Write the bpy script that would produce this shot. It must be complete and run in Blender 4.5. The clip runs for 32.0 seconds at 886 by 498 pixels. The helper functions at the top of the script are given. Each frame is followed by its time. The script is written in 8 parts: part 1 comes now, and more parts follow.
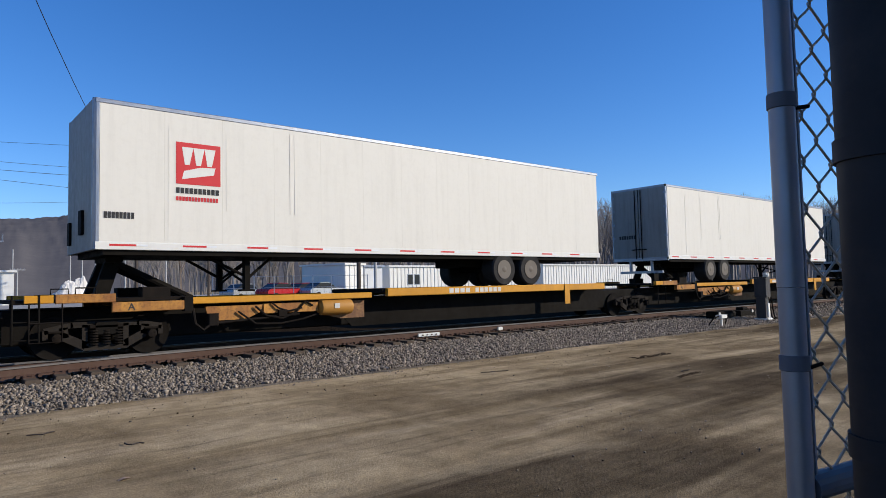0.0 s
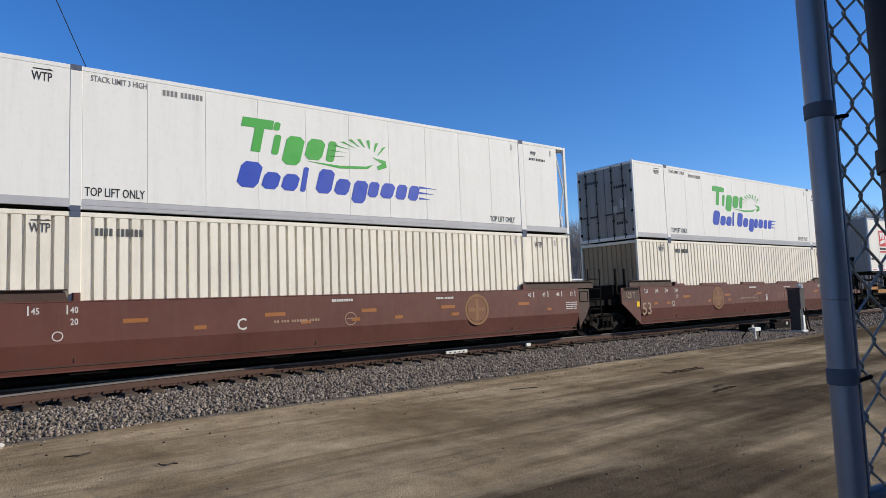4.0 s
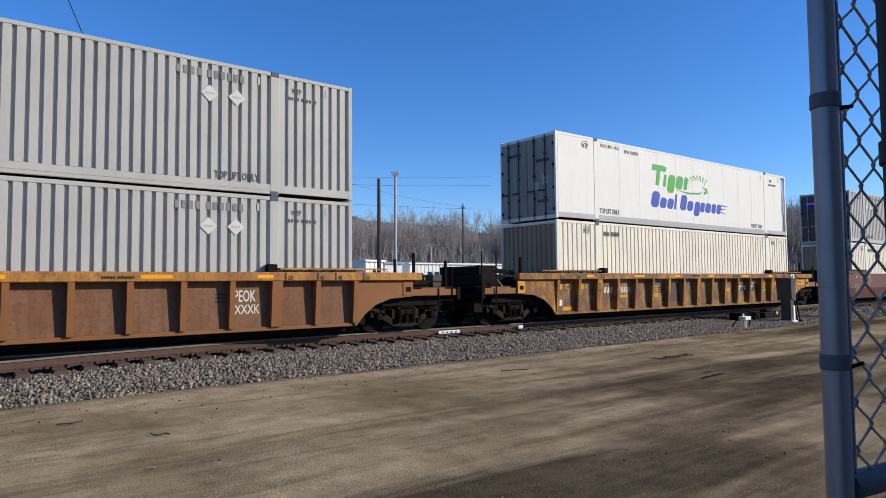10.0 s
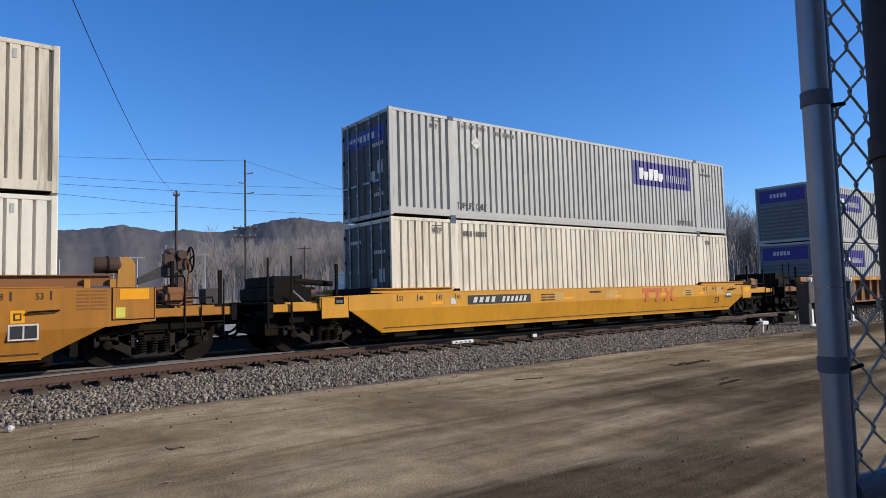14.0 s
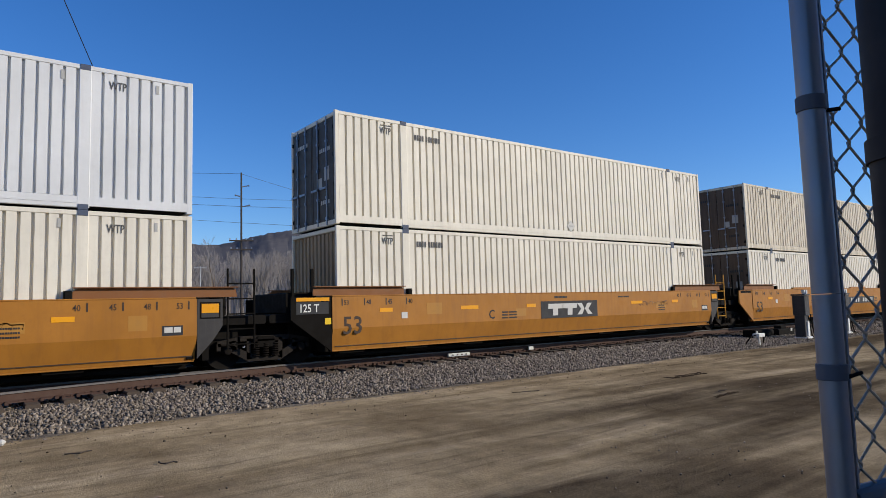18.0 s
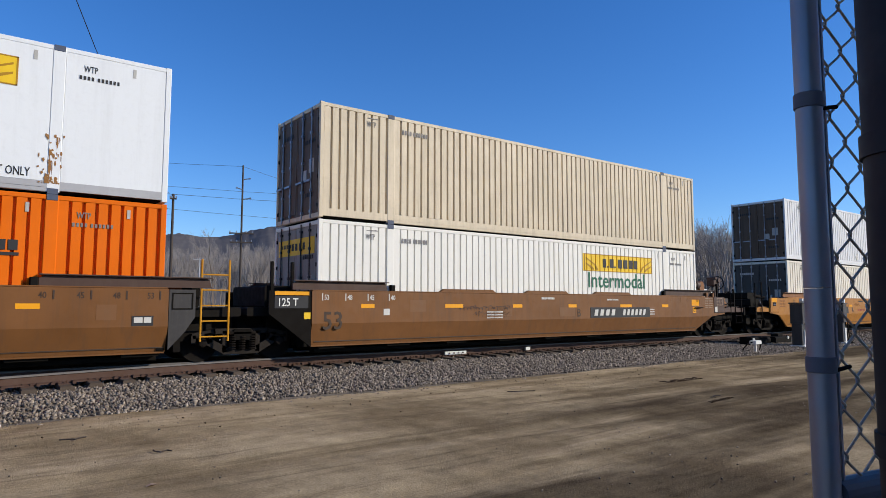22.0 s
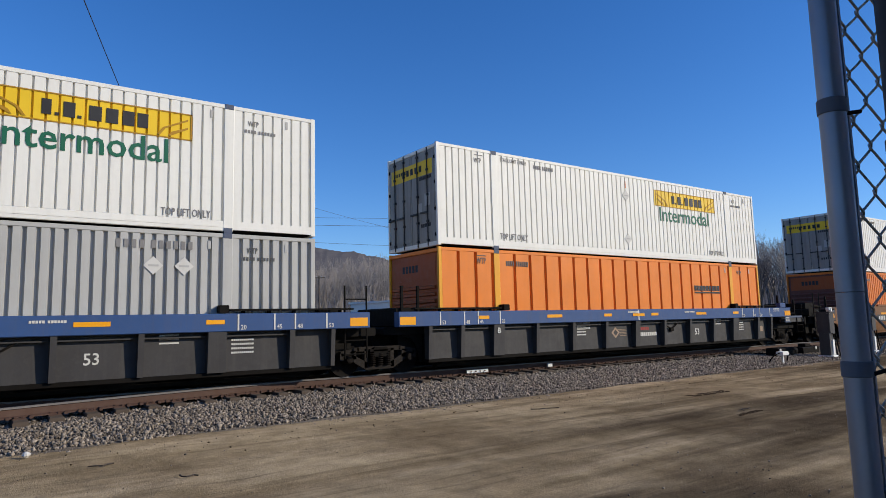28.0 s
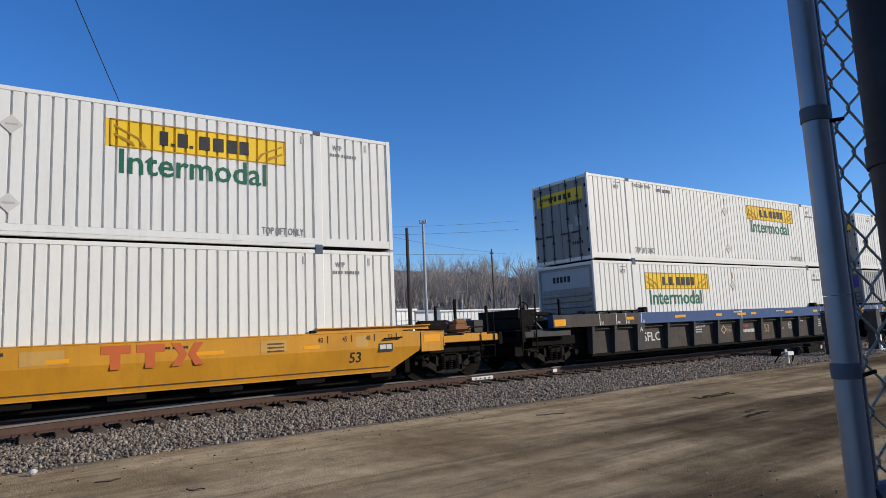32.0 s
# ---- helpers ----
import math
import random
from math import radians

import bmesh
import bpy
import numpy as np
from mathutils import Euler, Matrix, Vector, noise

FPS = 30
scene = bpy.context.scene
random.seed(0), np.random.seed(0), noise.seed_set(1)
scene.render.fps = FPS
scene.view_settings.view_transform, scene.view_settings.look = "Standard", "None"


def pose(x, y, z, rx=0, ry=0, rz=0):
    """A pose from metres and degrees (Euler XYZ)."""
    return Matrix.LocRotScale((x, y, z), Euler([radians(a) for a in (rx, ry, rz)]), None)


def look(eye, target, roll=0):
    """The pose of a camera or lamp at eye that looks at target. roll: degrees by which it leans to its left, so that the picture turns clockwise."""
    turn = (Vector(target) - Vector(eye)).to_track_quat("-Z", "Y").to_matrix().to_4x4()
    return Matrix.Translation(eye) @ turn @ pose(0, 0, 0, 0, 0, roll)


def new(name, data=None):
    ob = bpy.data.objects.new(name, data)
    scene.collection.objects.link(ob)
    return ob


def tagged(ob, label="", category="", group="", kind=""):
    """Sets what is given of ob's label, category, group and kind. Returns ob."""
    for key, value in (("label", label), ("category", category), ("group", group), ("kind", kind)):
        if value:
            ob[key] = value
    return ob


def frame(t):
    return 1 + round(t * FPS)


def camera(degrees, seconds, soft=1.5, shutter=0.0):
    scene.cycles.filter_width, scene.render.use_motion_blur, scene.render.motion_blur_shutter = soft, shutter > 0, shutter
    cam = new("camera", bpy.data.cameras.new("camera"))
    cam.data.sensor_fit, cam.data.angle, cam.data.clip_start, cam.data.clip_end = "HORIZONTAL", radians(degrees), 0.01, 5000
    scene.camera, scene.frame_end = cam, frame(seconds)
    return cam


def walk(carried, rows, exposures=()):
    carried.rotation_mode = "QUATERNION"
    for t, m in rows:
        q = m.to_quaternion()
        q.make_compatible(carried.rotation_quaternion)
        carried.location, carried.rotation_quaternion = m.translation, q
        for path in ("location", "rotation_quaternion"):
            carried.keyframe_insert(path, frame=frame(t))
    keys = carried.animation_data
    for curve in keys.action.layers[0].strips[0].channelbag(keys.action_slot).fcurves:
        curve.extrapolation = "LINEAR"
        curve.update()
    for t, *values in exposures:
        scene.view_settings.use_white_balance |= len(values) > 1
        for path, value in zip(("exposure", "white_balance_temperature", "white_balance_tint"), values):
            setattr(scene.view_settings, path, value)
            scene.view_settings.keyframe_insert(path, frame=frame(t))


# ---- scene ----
# the camera: held by hand beside a gate post, seconds, place, yaw, pitch, roll
cam = camera(69.15, 32.0, soft=0.4, shutter=0.0)
HELD = [
    (0, 0.004, 0.007, 1.753, -39.74, 3.18, -1.23),
    (0.5, -0.000, 0.002, 1.753, -39.56, 3.68, -1.18),
    (1, -0.011, 0.002, 1.752, -39.54, 3.69, -1.15),
    (1.5, -0.013, 0.007, 1.752, -39.07, 3.53, -1.20),
    (2, -0.016, 0.005, 1.752, -38.11, 3.66, -1.21),
    (2.5, -0.017, 0.007, 1.752, -37.18, 4.13, -1.62),
    (3, -0.019, 0.001, 1.753, -37.01, 4.41, -1.97),
    (3.5, -0.021, 0.005, 1.755, -37.20, 4.67, -1.92),
    (4, -0.015, 0.013, 1.755, -37.53, 4.75, -2.19),
    (4.5, -0.011, 0.015, 1.753, -37.69, 4.53, -2.62),
    (6.5, -0.017, -0.002, 1.748, -36.72, 3.92, -1.52),
    (7, -0.015, -0.000, 1.751, -36.60, 3.84, -1.45),
    (7.5, -0.012, -0.002, 1.753, -37.01, 3.96, -1.66),
    (8, -0.018, -0.009, 1.752, -36.78, 4.12, -1.56),
    (8.5, -0.027, -0.013, 1.750, -36.78, 3.67, -1.20),
    (9, -0.034, -0.007, 1.750, -37.53, 3.28, -1.14),
    (9.5, -0.032, 0.006, 1.750, -37.84, 2.90, -0.91),
    (10, -0.037, 0.013, 1.749, -37.97, 3.00, -0.50),
    (10.5, -0.034, 0.017, 1.745, -38.03, 3.01, -0.66),
    (11, -0.018, 0.023, 1.744, -37.72, 3.23, -1.27),
    (11.5, -0.004, 0.013, 1.747, -37.42, 3.14, -1.82),
    (12, 0.004, 0.001, 1.748, -37.54, 3.34, -1.63),
    (12.5, 0.006, -0.003, 1.747, -37.11, 3.62, -1.84),
    (13, 0.002, -0.005, 1.749, -36.45, 3.90, -2.11),
    (13.5, -0.003, -0.008, 1.744, -36.32, 3.96, -1.67),
    (14, -0.002, -0.005, 1.745, -36.79, 3.90, -1.52),
    (14.5, 0.002, 0.001, 1.744, -37.43, 3.89, -1.35),
    (15, 0.004, 0.002, 1.742, -37.29, 3.85, -1.16),
    (15.5, -0.001, -0.000, 1.743, -37.20, 4.04, -0.55),
    (17.5, -0.008, -0.003, 1.738, -37.05, 3.54, -1.14),
    (18, 0.011, 0.004, 1.736, -37.15, 5.03, -1.58),
    (18.5, 0.002, -0.005, 1.731, -36.98, 6.40, -0.70),
    (19, 0.000, -0.009, 1.727, -36.55, 6.21, -0.35),
    (19.5, 0.003, -0.011, 1.723, -36.36, 5.73, -0.27),
    (20, 0.002, -0.009, 1.723, -36.84, 5.43, -0.29),
    (20.5, -0.003, 0.002, 1.717, -36.47, 5.05, 0.20),
    (21, -0.013, -0.002, 1.716, -36.55, 4.92, 0.23),
    (21.5, -0.009, -0.003, 1.711, -36.84, 4.94, 0.05),
    (22, 0.003, -0.007, 1.713, -37.18, 4.92, 0.07),
    (22.5, 0.011, -0.006, 1.709, -37.49, 4.80, 0.17),
    (23, 0.016, -0.007, 1.710, -37.96, 4.90, -0.93),
    (23.5, 0.016, -0.007, 1.710, -38.22, 5.75, -1.26),
    (24, 0.011, -0.008, 1.707, -38.15, 6.15, -1.33),
    (24.5, 0.010, -0.001, 1.707, -38.12, 6.45, -0.89),
    (25, 0.003, -0.001, 1.711, -37.69, 6.91, -0.86),
    (25.5, 0.000, -0.012, 1.712, -37.65, 7.43, -0.92),
    (26, -0.001, -0.011, 1.710, -37.15, 7.54, -0.92),
    (26.5, -0.009, -0.008, 1.709, -36.38, 7.24, -0.35),
    (28.5, -0.022, -0.009, 1.706, -35.40, 6.53, -1.67),
    (29, -0.021, -0.010, 1.709, -35.10, 6.70, -1.55),
    (29.5, -0.021, -0.014, 1.709, -35.39, 7.03, -1.41),
    (30, -0.022, -0.017, 1.708, -35.61, 6.76, -1.83),
    (30.5, -0.030, -0.028, 1.711, -36.00, 6.59, -2.45),
    (31, -0.026, -0.035, 1.713, -36.08, 6.69, -2.32),
    (31.5, -0.021, -0.034, 1.711, -35.67, 7.05, -2.58),
    (32, -0.028, -0.036, 1.712, -35.42, 7.26, -2.66),
]


def aim(x, y, z, yaw, pitch, roll):
    return pose(x, y, z, 90 + pitch, 0, yaw) @ pose(0, 0, 0, 0, 0, roll)


# the camera's own exposure breathes with what fills its view
STOPS = [(0, -0.08), (3, -0.10), (4.2, -0.15), (6.5, -0.05), (7.2, 0.0), (8, 0.06), (9, -0.23), (10, 0.0), (11, 0.06), (12, 0.10), (13, 0.12), (14, -0.05), (15, 0.0), (17.5, -0.25), (18.3, -0.28), (20, -0.39), (21, -0.02), (22, -0.08), (24, -0.12), (25, 0.0), (26, -0.08), (29, -0.18), (32, -0.22)]
walk(cam, [(t, aim(*p)) for t, *p in HELD], [(t, v + 0.04) for t, v in STOPS])

# ---- world and light ----
SUN = Vector((1.0, -0.95, 0.60)).normalized()
world = bpy.data.worlds.new("sky")
scene.world = world
world.use_nodes = True
wn = world.node_tree
sky = wn.nodes.new("ShaderNodeTexSky")
sky.sky_type, sky.sun_disc = "NISHITA", False
sky.sun_elevation = math.asin(SUN.z)
sky.sun_rotation = math.atan2(SUN.x, SUN.y)
sky.altitude, sky.air_density, sky.dust_density, sky.ozone_density = 200, 1.0, 0.15, 3.0
wn.nodes["Background"].inputs["Strength"].default_value = 0.138
deep = wn.nodes.new("ShaderNodeHueSaturation")
deep.inputs["Saturation"].default_value = 1.26
wn.links.new(sky.outputs[0], deep.inputs["Color"])
tint = wn.nodes.new("ShaderNodeMix")
tint.data_type, tint.blend_type = "RGBA", "MULTIPLY"
tint.inputs[0].default_value, tint.inputs[7].default_value = 1.0, (0.81, 0.94, 1.25, 1)
wn.links.new(deep.outputs[0], tint.inputs[6])
wn.links.new(tint.outputs[2], wn.nodes["Background"].inputs["Color"])
lamp = bpy.data.lights.new("sun", "SUN")
lamp.energy, lamp.angle, lamp.color = 5.0, radians(0.53), (1.0, 0.91, 0.76)
new("sun", lamp).matrix_world = look(SUN * 50, (0, 0, 0))
scene.view_settings.exposure = 0.0

# ---- materials ----


def nodes_of(name):
    m = bpy.data.materials.new(name)
    m.use_nodes = True
    nt = m.node_tree
    return m, nt, nt.nodes["Principled BSDF"]


def noise_node(nt, scale, detail=5, rough=0.6, vec=None, stretch=None):
    n = nt.nodes.new("ShaderNodeTexNoise")
    n.inputs["Scale"].default_value, n.inputs["Detail"].default_value, n.inputs["Roughness"].default_value = scale, detail, rough
    c = nt.nodes.new("ShaderNodeTexCoord")
    src = c.outputs["Object"]
    if stretch:
        mp = nt.nodes.new("ShaderNodeMapping")
        mp.inputs["Scale"].default_value = stretch
        nt.links.new(src, mp.inputs["Vector"])
        src = mp.outputs[0]
    nt.links.new(src, n.inputs["Vector"])
    return n


def ramp(nt, src, stops):
    r = nt.nodes.new("ShaderNodeValToRGB")
    el = r.color_ramp.elements
    while len(el) < len(stops):
        el.new(0.5)
    for e, (p, c) in zip(el, stops):
        e.position = p
        e.color = (c, c, c, 1) if isinstance(c, (int, float)) else (*c, 1)
    nt.links.new(src, r.inputs[0])
    return r.outputs[0]


def mixed(nt, fac, a, b, mode="MIX"):
    m = nt.nodes.new("ShaderNodeMix")
    m.data_type, m.blend_type = "RGBA", mode
    for sock, v in ((m.inputs[0], fac), (m.inputs[6], a), (m.inputs[7], b)):
        if isinstance(v, (int, float)):
            sock.default_value = v if sock == m.inputs[0] else (v, v, v, 1)
        elif isinstance(v, (tuple, list)):
            sock.default_value = (*v, 1)
        else:
            nt.links.new(v, sock)
    return m.outputs[2]


def bumped(nt, bsdf, src, strength, dist):
    b = nt.nodes.new("ShaderNodeBump")
    b.inputs["Strength"].default_value, b.inputs["Distance"].default_value = strength, dist
    nt.links.new(src, b.inputs["Height"])
    nt.links.new(b.outputs[0], bsdf.inputs["Normal"])


def coat(name, color, rough=0.5, grime=0.35, dirt=(0.10, 0.075, 0.055), metal=0.0, streak=0.5, spot=0.25, bump=0.15, spec=0.25, fade=0.80):
    """Weathered paint: broad fading, streaks that run down, small stains."""
    m, nt, b = nodes_of(name)
    oi = nt.nodes.new("ShaderNodeObjectInfo")
    broad = ramp(nt, noise_node(nt, 0.7, 3).outputs[0], [(0.3, 0.0), (0.75, 1.0)])
    run = ramp(nt, noise_node(nt, 3.0, 6, 0.65, stretch=(2.2, 2.2, 0.16)).outputs[0], [(0.48, 0.0), (0.78, streak)])
    fine = ramp(nt, noise_node(nt, 9.0, 8, 0.7).outputs[0], [(0.50, 0.0), (0.72, spot)])
    pale = tuple(min(1, c * 0.94 + 0.004) for c in color)
    base = mixed(nt, broad, tuple(c * fade for c in color), pale)
    base = mixed(nt, run, base, tuple(c * (1 - grime) + d * grime for c, d in zip(color, dirt)))
    base = mixed(nt, fine, base, tuple(c * 0.55 + d * 0.45 for c, d in zip(color, dirt)))
    nt.links.new(base, b.inputs["Base Color"])
    nt.links.new(ramp(nt, noise_node(nt, 5, 4).outputs[0], [(0.3, max(0, rough - 0.1)), (0.7, min(1, rough + 0.15))]), b.inputs["Roughness"])
    b.inputs["Metallic"].default_value = metal
    b.inputs["Specular IOR Level"].default_value = spec
    bumped(nt, b, noise_node(nt, 4, 4).outputs[0], bump, 0.02)
    return m


def mottled(name, paint, rust, dark, share=0.5, scale=1.6, rough=0.62):
    """Old paint breaking up into rust: cloudy patches, runs below them, pitted edges."""
    m, nt, b = nodes_of(name)
    cloud = noise_node(nt, scale, 6, 0.62, stretch=(1, 1, 0.7))
    cloud.inputs["Distortion"].default_value = 0.6
    run = ramp(nt, noise_node(nt, 3.4, 6, 0.65, stretch=(2.4, 2.4, 0.18)).outputs[0], [(0.46, 0.0), (0.72, 0.75)])
    fine = ramp(nt, noise_node(nt, 14, 8, 0.72).outputs[0], [(0.48, 0.0), (0.66, 0.6)])
    base = mixed(nt, ramp(nt, cloud.outputs[0], [(share - 0.10, 0.0), (share + 0.10, 1.0)]), paint, rust)
    base = mixed(nt, run, base, tuple(0.55 * p + 0.45 * q for p, q in zip(rust, dark)))
    base = mixed(nt, fine, base, dark)
    nt.links.new(base, b.inputs["Base Color"])
    b.inputs["Roughness"].default_value = rough
    b.inputs["Specular IOR Level"].default_value = 0.2
    bumped(nt, b, cloud.outputs[0], 0.25, 0.02)
    return m


def ground_mat(name, tones, scale=1.0, rough=0.95, bump=0.6):
    """Earth or gravel: tones dark, middle, light."""
    m, nt, b = nodes_of(name)
    a = noise_node(nt, 0.22 * scale, 6, 0.6, stretch=(0.45, 1.6, 1)).outputs[0]
    c = noise_node(nt, 2.2 * scale, 8, 0.7).outputs[0]
    d = noise_node(nt, 28 * scale, 6, 0.7).outputs[0]
    base = ramp(nt, a, [(0.36, tones[0]), (0.50, tones[1]), (0.64, tones[2])])
    base = mixed(nt, 0.55, base, ramp(nt, c, [(0.3, tones[0]), (0.55, tones[1]), (0.75, tones[2])]))
    base = mixed(nt, 0.35, base, ramp(nt, d, [(0.3, tuple(v * 0.6 for v in tones[1])), (0.7, tuple(min(1, v * 1.25) for v in tones[2]))]))
    nt.links.new(base, b.inputs["Base Color"])
    b.inputs["Roughness"].default_value = rough
    b.inputs["Specular IOR Level"].default_value = 0.0
    bumped(nt, b, d, bump, 0.03)
    return m


def dirt_mat():
    """Packed earth: dry pale sand, brown drag streaks along the wheel tracks, dark patches, weak grit."""
    m, nt, b = nodes_of("packed_dirt")
    co = nt.nodes.new("ShaderNodeTexCoord")

    def drawn_out(turn, sx, sy, detail, rough, warp=0.35):
        n = noise_node(nt, 1.0, detail, rough)
        n.inputs["Distortion"].default_value = warp
        mp = nt.nodes.new("ShaderNodeMapping")
        mp.inputs["Rotation"].default_value = (0, 0, radians(turn))
        mp.inputs["Scale"].default_value = (sx, sy, 1)
        nt.links.new(co.outputs["Object"], mp.inputs["Vector"])
        nt.links.new(mp.outputs[0], n.inputs["Vector"])
        return n.outputs[0]

    def sum_of(p, q, k=1.0):
        n = nt.nodes.new("ShaderNodeMath")
        n.operation, n.inputs[1].default_value = "MULTIPLY_ADD", k
        nt.links.new(p, n.inputs[0])
        nt.links.new(q, n.inputs[2])
        return n.outputs[0]

    broad = drawn_out(-9, 0.09, 0.50, 3, 0.5)
    streak = drawn_out(-12, 0.16, 1.9, 4, 0.58)
    rake = drawn_out(-7, 0.32, 6.5, 4, 0.6)
    blot = noise_node(nt, 0.42, 5, 0.55).outputs[0]
    mid = noise_node(nt, 2.6, 6, 0.62).outputs[0]
    grit = noise_node(nt, 42, 5, 0.7).outputs[0]
    sand, brown, dark = (0.405, 0.310, 0.187), (0.208, 0.152, 0.088), (0.080, 0.059, 0.037)
    base = ramp(nt, blot, [(0.34, brown), (0.60, sand)])
    base = mixed(nt, ramp(nt, streak, [(0.50, 0.0), (0.66, 0.80)]), base, brown)
    base = mixed(nt, ramp(nt, streak, [(0.30, 0.55), (0.42, 0.0)]), base, (0.50, 0.388, 0.248))
    base = mixed(nt, ramp(nt, rake, [(0.56, 0.0), (0.72, 0.45)]), base, dark)
    # darker towards the near right, paler towards the ballast
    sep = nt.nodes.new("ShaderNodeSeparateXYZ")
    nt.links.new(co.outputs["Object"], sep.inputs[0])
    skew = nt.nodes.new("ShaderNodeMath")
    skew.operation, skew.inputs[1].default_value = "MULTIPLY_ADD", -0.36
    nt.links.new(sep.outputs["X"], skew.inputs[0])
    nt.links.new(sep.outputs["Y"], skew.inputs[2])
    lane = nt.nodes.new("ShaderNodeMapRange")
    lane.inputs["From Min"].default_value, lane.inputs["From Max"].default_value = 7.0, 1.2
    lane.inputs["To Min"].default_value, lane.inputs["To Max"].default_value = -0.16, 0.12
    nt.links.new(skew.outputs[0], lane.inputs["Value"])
    dark_lane = sum_of(broad, lane.outputs[0])
    dark_lane = sum_of(streak, dark_lane, 0.35)
    base = mixed(nt, ramp(nt, dark_lane, [(0.64, 0.0), (0.90, 0.85)]), base, (0.055, 0.040, 0.026))
    # one long tilted dark patch, its edge broken by the streaks
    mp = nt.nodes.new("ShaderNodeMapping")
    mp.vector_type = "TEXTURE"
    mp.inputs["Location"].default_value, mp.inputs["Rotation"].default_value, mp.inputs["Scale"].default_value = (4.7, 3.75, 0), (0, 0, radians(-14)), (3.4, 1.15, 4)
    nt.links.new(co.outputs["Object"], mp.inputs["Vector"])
    dark_spot = nt.nodes.new("ShaderNodeTexGradient")
    dark_spot.gradient_type = "SPHERICAL"
    nt.links.new(mp.outputs[0], dark_spot.inputs["Vector"])
    base = mixed(nt, ramp(nt, sum_of(streak, dark_spot.outputs["Fac"], 0.9), [(0.62, 0.0), (1.05, 0.80)]), base, (0.055, 0.040, 0.026))
    base = mixed(nt, 0.55, base, ramp(nt, mid, [(0.34, 0.62), (0.66, 1.32)]), "MULTIPLY")
    base = mixed(nt, 0.50, base, ramp(nt, grit, [(0.34, 0.55), (0.66, 1.35)]), "MULTIPLY")
    nt.links.new(base, b.inputs["Base Color"])
    b.inputs["Roughness"].default_value = 0.95
    b.inputs["Specular IOR Level"].default_value = 0.0
    bumped(nt, b, sum_of(mid, grit, 1.4), 0.55, 0.03)
    return m


